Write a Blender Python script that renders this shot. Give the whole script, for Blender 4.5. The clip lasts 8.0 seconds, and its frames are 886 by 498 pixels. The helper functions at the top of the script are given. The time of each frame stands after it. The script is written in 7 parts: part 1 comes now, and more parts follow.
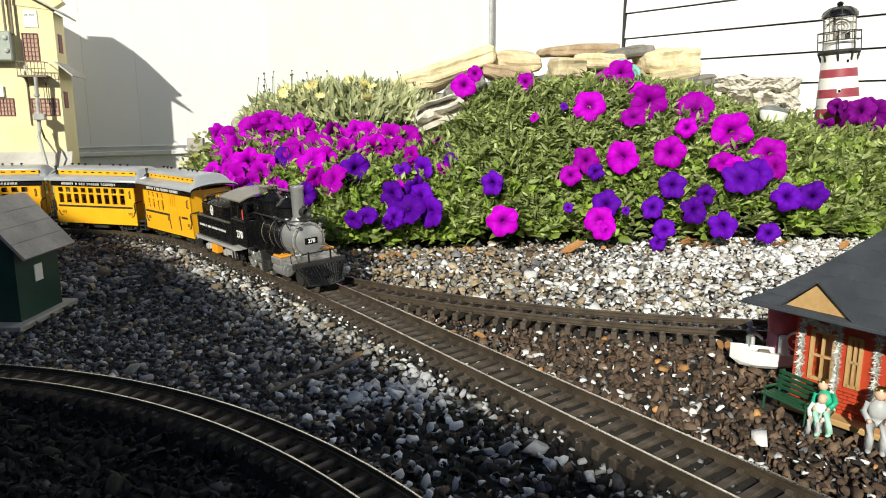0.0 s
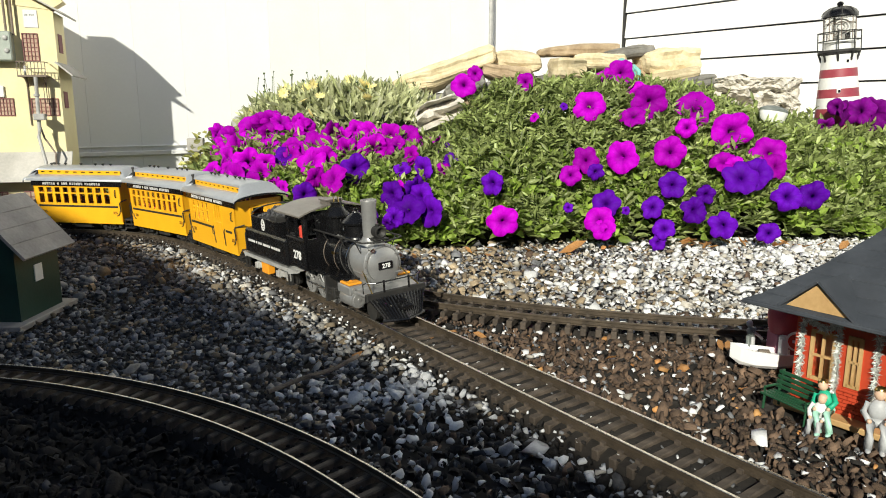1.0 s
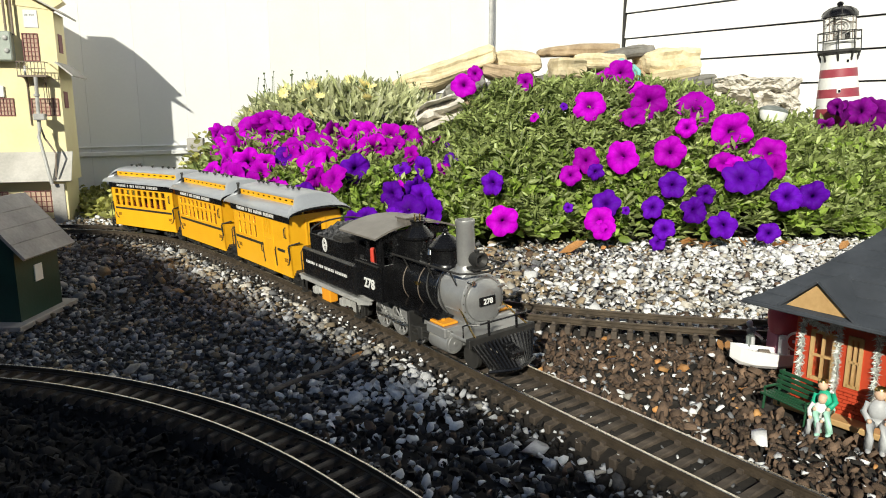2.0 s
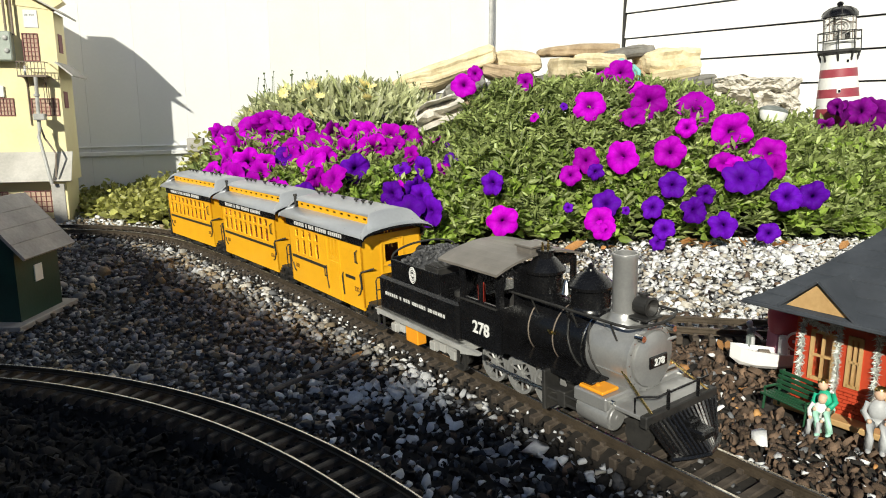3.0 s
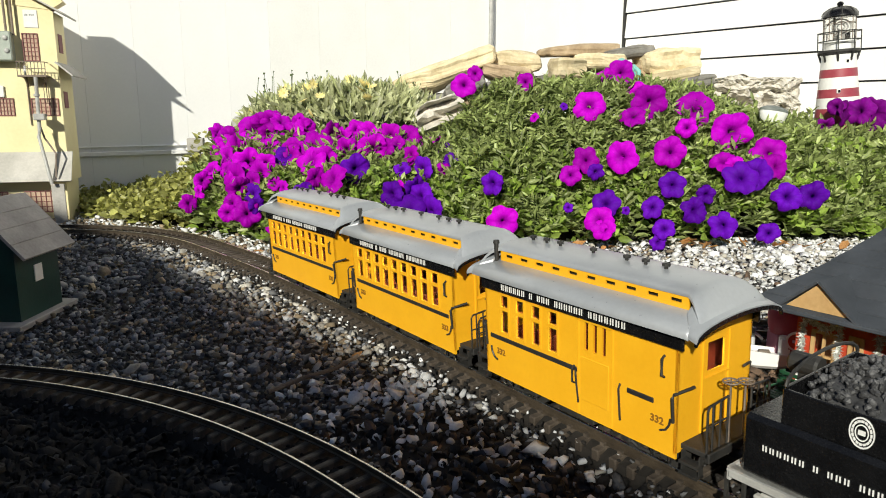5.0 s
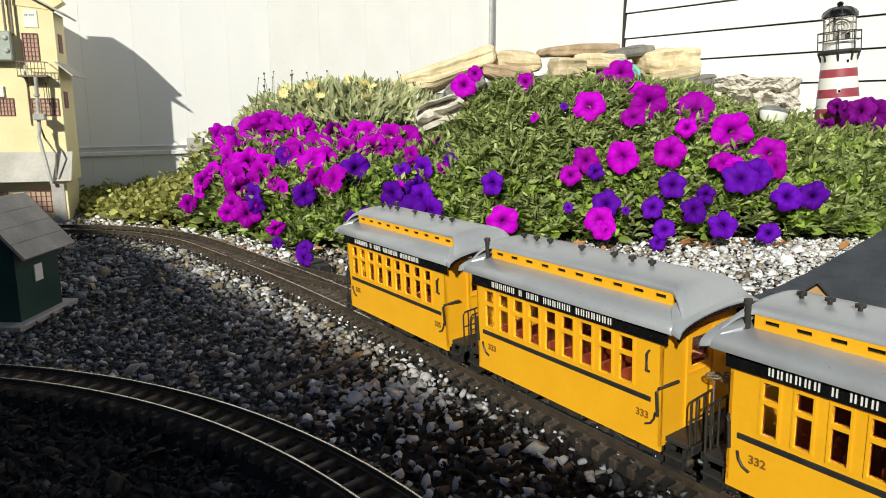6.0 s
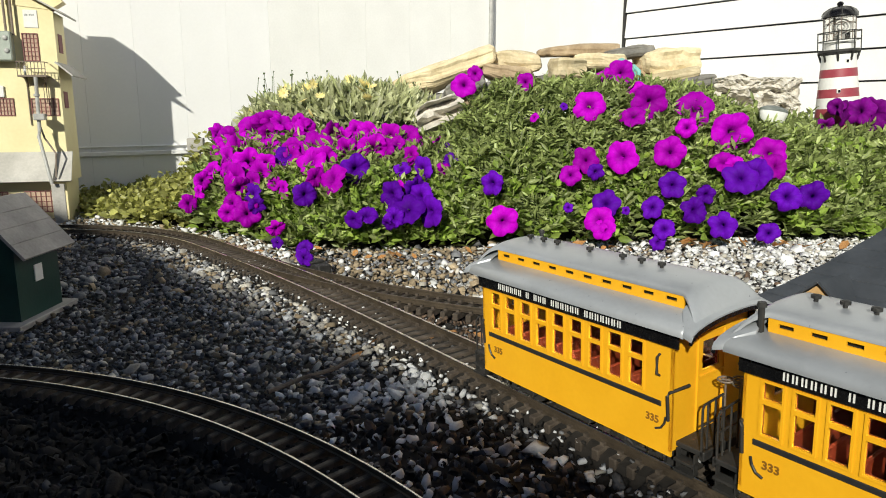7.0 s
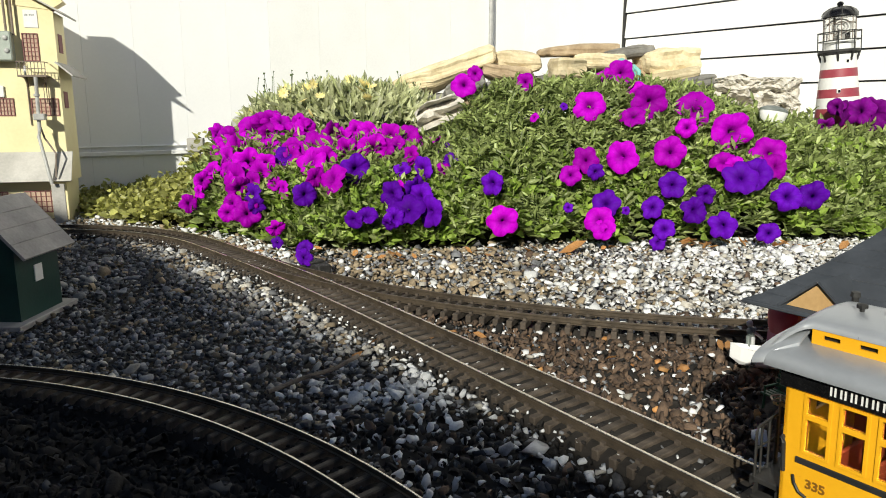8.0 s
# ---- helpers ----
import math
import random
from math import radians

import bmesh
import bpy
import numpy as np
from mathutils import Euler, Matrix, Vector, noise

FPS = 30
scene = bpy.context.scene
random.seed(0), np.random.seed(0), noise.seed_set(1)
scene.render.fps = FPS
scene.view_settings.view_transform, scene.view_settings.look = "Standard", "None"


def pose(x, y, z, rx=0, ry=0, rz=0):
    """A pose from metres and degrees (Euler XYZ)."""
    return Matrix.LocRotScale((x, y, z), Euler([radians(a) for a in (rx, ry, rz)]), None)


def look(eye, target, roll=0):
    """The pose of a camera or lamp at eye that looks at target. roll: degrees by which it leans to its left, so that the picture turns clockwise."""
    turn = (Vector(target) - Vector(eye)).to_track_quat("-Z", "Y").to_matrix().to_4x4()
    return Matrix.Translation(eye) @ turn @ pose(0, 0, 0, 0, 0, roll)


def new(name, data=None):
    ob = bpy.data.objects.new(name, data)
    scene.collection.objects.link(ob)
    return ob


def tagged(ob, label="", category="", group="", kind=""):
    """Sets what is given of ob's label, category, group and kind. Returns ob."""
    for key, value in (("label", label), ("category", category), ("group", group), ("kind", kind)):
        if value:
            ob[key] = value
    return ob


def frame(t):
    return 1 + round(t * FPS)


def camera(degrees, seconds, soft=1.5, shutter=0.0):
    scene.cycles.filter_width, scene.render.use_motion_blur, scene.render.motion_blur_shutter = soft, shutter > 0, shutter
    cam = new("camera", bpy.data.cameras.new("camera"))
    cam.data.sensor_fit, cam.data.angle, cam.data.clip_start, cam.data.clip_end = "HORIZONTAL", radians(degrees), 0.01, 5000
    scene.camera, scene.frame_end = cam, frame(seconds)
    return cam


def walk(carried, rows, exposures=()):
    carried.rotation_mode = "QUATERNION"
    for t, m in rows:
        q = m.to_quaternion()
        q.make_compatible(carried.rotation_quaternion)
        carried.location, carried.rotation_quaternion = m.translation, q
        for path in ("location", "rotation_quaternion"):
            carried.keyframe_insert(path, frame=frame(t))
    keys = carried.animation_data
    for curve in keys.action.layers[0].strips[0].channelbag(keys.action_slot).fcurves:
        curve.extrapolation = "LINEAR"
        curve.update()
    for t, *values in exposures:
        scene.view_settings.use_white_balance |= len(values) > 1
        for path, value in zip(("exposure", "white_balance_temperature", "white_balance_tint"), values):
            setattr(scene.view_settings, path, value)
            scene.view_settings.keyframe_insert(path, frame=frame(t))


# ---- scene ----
EYE_HEIGHT = 0.256  # above the rail heads of the main track
cam = camera(65.3, 8.0, soft=1.0)
STILL = pose(0, 0, EYE_HEIGHT, 90 - 11.14, 0, 0)
walk(cam, [(0.0, STILL), (8.0, STILL)], [(0.0, 0.28, 5850, 9), (3.5, 0.27, 5850, 9), (4.5, 0.24, 5850, 9), (6.0, 0.09, 5800, 9), (7.0, 0.09, 5800, 9), (8.0, 0.18, 5800, 9)])

# ---- world, sun and exposure ----
SUN_YAW, SUN_UP = 16.0, 26.0  # the light travels forward and a little to the right, and down
world = bpy.data.worlds.new("sky")
scene.world = world
world.use_nodes = True
sky = world.node_tree.nodes.new("ShaderNodeTexSky")
sky.sky_type, sky.sun_disc, sky.ozone_density = "NISHITA", False, 3.0
sky.sun_elevation, sky.sun_rotation = radians(SUN_UP), radians(180 + SUN_YAW)
world.node_tree.links.new(sky.outputs["Color"], world.node_tree.nodes["Background"].inputs["Color"])
world.node_tree.nodes["Background"].inputs["Strength"].default_value = 0.04
sun_data = bpy.data.lights.new("sun", "SUN")
sun_data.energy, sun_data.angle, sun_data.color = 4.8, radians(0.5), (1.0, 0.90, 0.69)
sun = new("sun", sun_data)
sun.matrix_world = look((0, 0, 0), (math.sin(radians(SUN_YAW)) * math.cos(radians(SUN_UP)), math.cos(radians(SUN_YAW)) * math.cos(radians(SUN_UP)), -math.sin(radians(SUN_UP))))


# ---- materials ----
def material(name, dark, light, scale=40.0, rough=0.6, metal=0.0, bump=0.2, fine=None, spread=0.0, coat=0.0, rough_var=0.12, stain=0.0):
    """Two-scale noise between two colours; spread varies whole pieces, stain adds worn patches."""
    m = bpy.data.materials.new(name)
    m.use_nodes = True
    tree, shader = m.node_tree, m.node_tree.nodes["Principled BSDF"]
    add, link = tree.nodes.new, tree.links.new
    coord = add("ShaderNodeTexCoord")
    big, small = add("ShaderNodeTexNoise"), add("ShaderNodeTexNoise")
    big.inputs["Scale"].default_value, big.inputs["Detail"].default_value = scale, 4.0
    small.inputs["Scale"].default_value, small.inputs["Detail"].default_value = fine or scale * 9, 3.0
    for n in (big, small):
        link(coord.outputs["Object"], n.inputs["Vector"])
    add_up = add("ShaderNodeMath")
    add_up.operation = "MULTIPLY_ADD"
    link(small.outputs["Fac"], add_up.inputs[0])
    add_up.inputs[1].default_value = 0.45
    link(big.outputs["Fac"], add_up.inputs[2])
    ramp = add("ShaderNodeMapRange")
    ramp.inputs[1].default_value, ramp.inputs[2].default_value = 0.45, 1.0
    link(add_up.outputs[0], ramp.inputs[0])
    mix = add("ShaderNodeMix")
    mix.data_type = "RGBA"
    link(ramp.outputs[0], mix.inputs[0])
    mix.inputs[6].default_value, mix.inputs[7].default_value = (*dark, 1), (*light, 1)
    colour = mix.outputs[2]
    if spread:
        info, geo = add("ShaderNodeObjectInfo"), add("ShaderNodeNewGeometry")
        total, wrap, span = add("ShaderNodeMath"), add("ShaderNodeMath"), add("ShaderNodeMapRange")
        link(info.outputs["Random"], total.inputs[0])
        link(geo.outputs["Random Per Island"], total.inputs[1])
        wrap.operation = "FRACT"
        link(total.outputs[0], wrap.inputs[0])
        link(wrap.outputs[0], span.inputs[0])
        span.inputs[3].default_value, span.inputs[4].default_value = 1 - spread, 1 + spread
        hue = add("ShaderNodeHueSaturation")
        link(span.outputs[0], hue.inputs["Value"])
        link(colour, hue.inputs["Color"])
        colour = hue.outputs["Color"]
    if stain:
        patch, edge, mud = add("ShaderNodeTexNoise"), add("ShaderNodeMapRange"), add("ShaderNodeMix")
        patch.inputs["Scale"].default_value, patch.inputs["Detail"].default_value = scale * 0.35, 6.0
        link(coord.outputs["Object"], patch.inputs["Vector"])
        link(patch.outputs["Fac"], edge.inputs[0])
        edge.inputs[1].default_value, edge.inputs[2].default_value, edge.inputs[4].default_value = 0.5, 0.72, stain
        mud.data_type = "RGBA"
        link(edge.outputs[0], mud.inputs[0])
        link(colour, mud.inputs[6])
        mud.inputs[7].default_value = (0.09, 0.075, 0.06, 1)
        colour = mud.outputs[2]
    link(colour, shader.inputs["Base Color"])
    gloss = add("ShaderNodeMapRange")
    link(small.outputs["Fac"], gloss.inputs[0])
    gloss.inputs[3].default_value, gloss.inputs[4].default_value = max(0.03, rough - rough_var), min(1, rough + rough_var)
    link(gloss.outputs[0], shader.inputs["Roughness"])
    shader.inputs["Metallic"].default_value = metal
    shader.inputs["Coat Weight"].default_value = coat
    if bump:
        relief = add("ShaderNodeBump")
        relief.inputs["Strength"].default_value, relief.inputs["Distance"].default_value = bump, 0.002
        link(add_up.outputs[0], relief.inputs["Height"])
        link(relief.outputs["Normal"], shader.inputs["Normal"])
    return m


def petal_material(name, edge, throat):
    """Petals: deep throat, bright limb, thin enough to glow against the sun."""
    m = material(name, tuple(0.6 * c for c in edge), edge, 60, 0.55, 0, 0.3, spread=0.3)
    tree, shader = m.node_tree, m.node_tree.nodes["Principled BSDF"]
    before = shader.inputs["Base Color"].links[0].from_socket
    coord, length, span, mix = (tree.nodes.new(n) for n in ("ShaderNodeTexCoord", "ShaderNodeVectorMath", "ShaderNodeMapRange", "ShaderNodeMix"))
    length.operation, mix.data_type = "LENGTH", "RGBA"
    tree.links.new(coord.outputs["Object"], length.inputs[0])
    tree.links.new(length.outputs["Value"], span.inputs[0])
    span.inputs[1].default_value, span.inputs[2].default_value = 0.002, 0.016
    tree.links.new(span.outputs[0], mix.inputs[0])
    mix.inputs[6].default_value = (*throat, 1)
    tree.links.new(before, mix.inputs[7])
    tree.links.new(mix.outputs[2], shader.inputs["Base Color"])
    shader.inputs["Specular IOR Level"].default_value = 0.04
    return m


def leaf_material(name, dark, light, through_light=0.35):
    m = material(name, dark, light, 25, 0.42, 0, 0.25, spread=0.5)
    tree, shader = m.node_tree, m.node_tree.nodes["Principled BSDF"]
    glow, both = tree.nodes.new("ShaderNodeBsdfTranslucent"), tree.nodes.new("ShaderNodeMixShader")
    tree.links.new(shader.inputs["Base Color"].links[0].from_socket, glow.inputs["Color"])
    both.inputs[0].default_value = through_light
    tree.links.new(shader.outputs[0], both.inputs[1])
    tree.links.new(glow.outputs[0], both.inputs[2])
    tree.links.new(both.outputs[0], tree.nodes["Material Output"].inputs["Surface"])
    return m


def glass_material(name, tint, rough=0.05):
    m = material(name, tint, tint, 30, rough, 0, 0.0, rough_var=0.02)
    shader = m.node_tree.nodes["Principled BSDF"]
    shader.inputs["Transmission Weight"].default_value = 1.0
    shader.inputs["IOR"].default_value = 1.45
    return m


M = {
    "soil": material("soil", (0.018, 0.015, 0.012), (0.05, 0.042, 0.034), 18, 0.95, bump=0.8, fine=260),
    "packed_dirt": material("packed_dirt", (0.008, 0.0065, 0.005), (0.028, 0.023, 0.018), 40, 0.95, bump=0.9, fine=260),
    "white_stone": material("white_stone", (0.54, 0.54, 0.54), (0.84, 0.845, 0.85), 70, 0.75, bump=0.5, spread=0.25),
    # grey stone, cooled so its colour carries the bluish cast of shade
    "grey_stone": material("grey_stone", (0.074, 0.075, 0.078), (0.30, 0.305, 0.32), 60, 0.75, bump=0.5, spread=0.55),
    "pale_stone": material("pale_stone", (0.27, 0.25, 0.215), (0.56, 0.53, 0.47), 60, 0.75, bump=0.5, spread=0.35),
    "brown_stone": material("brown_stone", (0.13, 0.095, 0.055), (0.40, 0.32, 0.21), 60, 0.8, bump=0.5, spread=0.45),
    # dark stone, given the same painted bluish shade tint
    "dark_stone": material("dark_stone", (0.018, 0.018, 0.020), (0.085, 0.086, 0.092), 60, 0.8, bump=0.5, spread=0.5),
    "bark_chip": material("bark_chip", (0.040, 0.028, 0.020), (0.170, 0.110, 0.070), 70, 0.85, bump=0.8, spread=0.55),
    # dark bark, blackened further so its colour holds the front bed's shade
    "shaded_bark": material("shaded_bark", (0.004, 0.0035, 0.003), (0.016, 0.013, 0.011), 70, 0.9, bump=0.8, spread=0.5),
    "dead_leaf": material("dead_leaf", (0.30, 0.12, 0.03), (0.55, 0.30, 0.10), 80, 0.7, bump=0.5, spread=0.4),
    "tie": material("tie", (0.034, 0.026, 0.019), (0.115, 0.090, 0.068), 90, 0.75, bump=0.5, spread=0.25, stain=0.3),
    "rail_side": material("rail_side", (0.04, 0.031, 0.022), (0.11, 0.085, 0.058), 60, 0.55, 0.4, 0.3),
    "rail_top": material("rail_top", (0.50, 0.44, 0.34), (0.75, 0.70, 0.60), 60, 0.28, 1.0, 0.1),
    "siding": material("siding", (0.74, 0.74, 0.73), (0.84, 0.84, 0.83), 6, 0.5, bump=0.08, fine=150),
    "fence": material("fence", (0.86, 0.86, 0.87), (0.92, 0.92, 0.93), 5, 0.45, bump=0.05, fine=120),
    "brown_fence": material("brown_fence", (0.12, 0.09, 0.07), (0.25, 0.19, 0.14), 8, 0.8, bump=0.4),
    "yellow": material("yellow", (0.80, 0.395, 0.006), (0.87, 0.455, 0.010), 30, 0.34, bump=0.03, rough_var=0.06),
    "black_paint": material("black_paint", (0.004, 0.004, 0.0045), (0.009, 0.009, 0.010), 60, 0.26, bump=0.06),
    "black_dull": material("black_dull", (0.012, 0.012, 0.012), (0.035, 0.033, 0.03), 80, 0.6, bump=0.2),
    "roof_grey": material("roof_grey", (0.33, 0.345, 0.37), (0.40, 0.42, 0.45), 30, 0.33, 0.2, bump=0.05),
    "cab_roof": material("cab_roof", (0.12, 0.108, 0.095), (0.22, 0.20, 0.175), 40, 0.36, bump=0.12, stain=0.2),
    "silver": material("silver", (0.32, 0.32, 0.32), (0.44, 0.44, 0.43), 60, 0.36, 0.55, bump=0.08),
    "bright_metal": material("bright_metal", (0.60, 0.60, 0.58), (0.78, 0.78, 0.76), 60, 0.22, 1.0, bump=0.05),
    "brass": material("brass", (0.45, 0.30, 0.08), (0.70, 0.52, 0.20), 80, 0.28, 1.0, bump=0.05),
    "frame_grey": material("frame_grey", (0.34, 0.34, 0.33), (0.50, 0.50, 0.48), 80, 0.5, 0.1, bump=0.25, stain=0.25),
    "orange": material("orange", (0.80, 0.30, 0.01), (0.88, 0.38, 0.02), 50, 0.35, bump=0.05),
    "letter_white": material("letter_white", (0.72, 0.72, 0.70), (0.82, 0.82, 0.80), 90, 0.5, bump=0.0),
    "number_brown": material("number_brown", (0.20, 0.09, 0.008), (0.28, 0.13, 0.012), 90, 0.5, bump=0.0),
    "letter_black": material("letter_black", (0.015, 0.015, 0.015), (0.03, 0.03, 0.03), 90, 0.5, bump=0.0),
    "coal": material("coal", (0.02, 0.02, 0.022), (0.10, 0.10, 0.105), 120, 0.5, bump=0.5, spread=0.5),
    "red_seat": material("red_seat", (0.14, 0.02, 0.008), (0.24, 0.04, 0.012), 40, 0.5, bump=0.1),
    "red": material("red", (0.45, 0.03, 0.02), (0.60, 0.06, 0.03), 40, 0.5, bump=0.1),
    "window_glass": glass_material("window_glass", (0.92, 0.90, 0.86)),
    "cream_wall": material("cream_wall", (0.76, 0.66, 0.36), (0.86, 0.78, 0.47), 12, 0.6, bump=0.12, stain=0.06),
    "tin_roof": material("tin_roof", (0.38, 0.37, 0.34), (0.58, 0.56, 0.52), 20, 0.6, 0.1, bump=0.2, stain=0.25),
    "sash": material("sash", (0.16, 0.05, 0.05), (0.26, 0.10, 0.09), 50, 0.6, bump=0.1),
    "dull_pane": material("dull_pane", (0.42, 0.30, 0.22), (0.62, 0.48, 0.36), 30, 0.25, bump=0.05),
    "rust_iron": material("rust_iron", (0.13, 0.10, 0.08), (0.30, 0.25, 0.20), 60, 0.6, 0.3, bump=0.3),
    "box_green": material("box_green", (0.30, 0.34, 0.30), (0.42, 0.46, 0.41), 60, 0.5, 0.2, bump=0.2),
    "dark_green": material("dark_green", (0.006, 0.030, 0.024), (0.014, 0.060, 0.045), 30, 0.5, bump=0.15, stain=0.15),
    "green_paint": material("green_paint", (0.012, 0.055, 0.025), (0.025, 0.10, 0.045), 40, 0.45, bump=0.15),
    "grey_wood": material("grey_wood", (0.28, 0.27, 0.25), (0.48, 0.46, 0.43), 25, 0.8, bump=0.3, stain=0.3),
    "white_plastic": material("white_plastic", (0.76, 0.76, 0.75), (0.84, 0.84, 0.83), 30, 0.35, bump=0.05),
    "slate_roof": material("slate_roof", (0.030, 0.035, 0.044), (0.062, 0.070, 0.085), 30, 0.7, bump=0.3, stain=0.12),
    "depot_red": material("depot_red", (0.42, 0.045, 0.015), (0.56, 0.075, 0.028), 30, 0.5, bump=0.15, stain=0.1),
    "tan_wood": material("tan_wood", (0.42, 0.26, 0.10), (0.58, 0.38, 0.17), 40, 0.6, bump=0.2),
    "tinsel": material("tinsel", (0.50, 0.53, 0.48), (0.92, 0.93, 0.90), 300, 0.25, 0.15, bump=0.6, spread=0.5),
    "stone_tan": material("stone_tan", (0.44, 0.35, 0.20), (0.78, 0.68, 0.46), 22, 0.85, bump=1.0, spread=0.2, fine=120, stain=0.14),
    "stone_brown": material("stone_brown", (0.24, 0.17, 0.10), (0.54, 0.42, 0.27), 22, 0.85, bump=1.0, spread=0.2, fine=120, stain=0.2),
    "stone_grey": material("stone_grey", (0.11, 0.105, 0.10), (0.32, 0.31, 0.28), 22, 0.85, bump=1.0, spread=0.2, fine=120, stain=0.3),
    "coral_rock": material("coral_rock", (0.46, 0.42, 0.36), (0.80, 0.77, 0.70), 40, 0.9, bump=1.0),
    "teal": material("teal", (0.10, 0.36, 0.36), (0.30, 0.60, 0.56), 60, 0.5, bump=0.2),
    "maroon": material("maroon", (0.24, 0.028, 0.05), (0.34, 0.06, 0.08), 40, 0.5, bump=0.1),
    "skin": material("skin", (0.62, 0.42, 0.28), (0.72, 0.50, 0.36), 60, 0.5, bump=0.05),
    "figure_green": material("figure_green", (0.02, 0.36, 0.20), (0.04, 0.46, 0.27), 60, 0.5, bump=0.05),
    "figure_mint": material("figure_mint", (0.36, 0.66, 0.52), (0.46, 0.74, 0.60), 60, 0.5, bump=0.05),
    "figure_grey": material("figure_grey", (0.36, 0.37, 0.38), (0.48, 0.49, 0.50), 60, 0.5, bump=0.05),
    "figure_dark": material("figure_dark", (0.10, 0.12, 0.11), (0.20, 0.22, 0.21), 60, 0.5, bump=0.05),
    "plum": material("plum", (0.22, 0.07, 0.12), (0.32, 0.12, 0.18), 60, 0.5, bump=0.05),
    "pink": material("pink", (0.7, 0.2, 0.25), (0.8, 0.3, 0.32), 60, 0.5, bump=0.05),
    "stick": material("stick", (0.10, 0.08, 0.06), (0.24, 0.20, 0.16), 60, 0.85, bump=0.5),
    "petunia_leaf": leaf_material("petunia_leaf", (0.085, 0.125, 0.026), (0.52, 0.60, 0.22)),
    "cover_leaf": leaf_material("cover_leaf", (0.20, 0.22, 0.045), (0.56, 0.55, 0.17)),
    "bright_leaf": leaf_material("bright_leaf", (0.12, 0.20, 0.025), (0.42, 0.55, 0.10)),
    "silver_leaf": leaf_material("silver_leaf", (0.20, 0.23, 0.08), (0.62, 0.64, 0.38)),
    "stem": leaf_material("stem", (0.05, 0.09, 0.025), (0.11, 0.15, 0.05), 0.1),
    "magenta_petal": petal_material("magenta_petal", (0.44, 0.002, 0.51), (0.14, 0.001, 0.17)),
    "violet_petal": petal_material("violet_petal", (0.11, 0.005, 0.40), (0.035, 0.001, 0.13)),
    "plum_petal": petal_material("plum_petal", (0.16, 0.004, 0.20), (0.05, 0.001, 0.07)),
    "yellow_petal": material("yellow_petal", (0.78, 0.62, 0.14), (0.86, 0.78, 0.42), 60, 0.5, bump=0.1, spread=0.15),
}


# ---- mesh tools ----
def link_mesh(name, bm, mat):
    data = bpy.data.meshes.new(name)
    bmesh.ops.recalc_face_normals(bm, faces=bm.faces)
    bm.to_mesh(data)
    bm.free()
    data.materials.append(M[mat] if isinstance(mat, str) else mat)
    return data


def part(name, bm, mat, parent, label="", smooth=False, at=None):
    """Links a bmesh as one mesh under a thing or a part."""
    data = link_mesh(name, bm, mat)
    if smooth:
        data.polygons.foreach_set("use_smooth", [True] * len(data.polygons))
        data.set_sharp_from_angle(angle=radians(38))
    ob = new(name, data)
    ob.parent = parent
    if at is not None:
        ob.matrix_basis = at
    return tagged(ob, label)


def share(name, data, parent, m, label=""):
    ob = new(name, data)
    ob.parent = parent
    ob.matrix_basis = m
    return tagged(ob, label)


def thing(name, m, label, category, group="", kind=""):
    ob = new(name)
    ob.empty_display_size = 0.02
    ob.matrix_basis = m
    return tagged(ob, label, category, group, kind)


def box(bm, x0, x1, y0, y1, z0, z1, bevel=0.0, m=None):
    made = bmesh.ops.create_cube(bm, size=1.0, matrix=Matrix.Translation(((x0 + x1) / 2, (y0 + y1) / 2, (z0 + z1) / 2)) @ Matrix.Diagonal((x1 - x0, y1 - y0, z1 - z0, 1)))
    verts = made["verts"]
    if m is not None:
        bmesh.ops.transform(bm, matrix=m, verts=verts)
    if bevel:
        edges = list({e for v in verts for e in v.link_edges})
        bmesh.ops.bevel(bm, geom=edges, offset=bevel, segments=1, affect="EDGES", profile=0.5)
    return bm


def cyl(bm, a, b, ra, rb=None, n=12, caps=True):
    a, b = Vector(a), Vector(b)
    rb = ra if rb is None else rb
    turn = (b - a).to_track_quat("Z", "Y").to_matrix().to_4x4()
    bmesh.ops.create_cone(bm, cap_ends=caps, segments=n, radius1=ra, radius2=max(rb, 1e-5), depth=(b - a).length, matrix=Matrix.Translation((a + b) / 2) @ turn)
    return bm


def lathe(bm, profile, n=24, m=None, ring=False):
    """Turns (radius, height) pairs round z; a ring closes on itself."""
    rings = []
    for r, z in profile:
        rings.append([bm.verts.new((r * math.cos(2 * math.pi * k / n), r * math.sin(2 * math.pi * k / n), z)) for k in range(n)])
    for lo, hi in zip(rings, rings[1:]):
        for k in range(n):
            bm.faces.new((lo[k], lo[(k + 1) % n], hi[(k + 1) % n], hi[k]))
    if ring:
        for k in range(n):
            bm.faces.new((rings[-1][k], rings[-1][(k + 1) % n], rings[0][(k + 1) % n], rings[0][k]))
    else:
        bm.faces.new(rings[0][::-1])
        bm.faces.new(rings[-1])
    if m is not None:
        bmesh.ops.transform(bm, matrix=m, verts=[v for circle in rings for v in circle])
    return bm


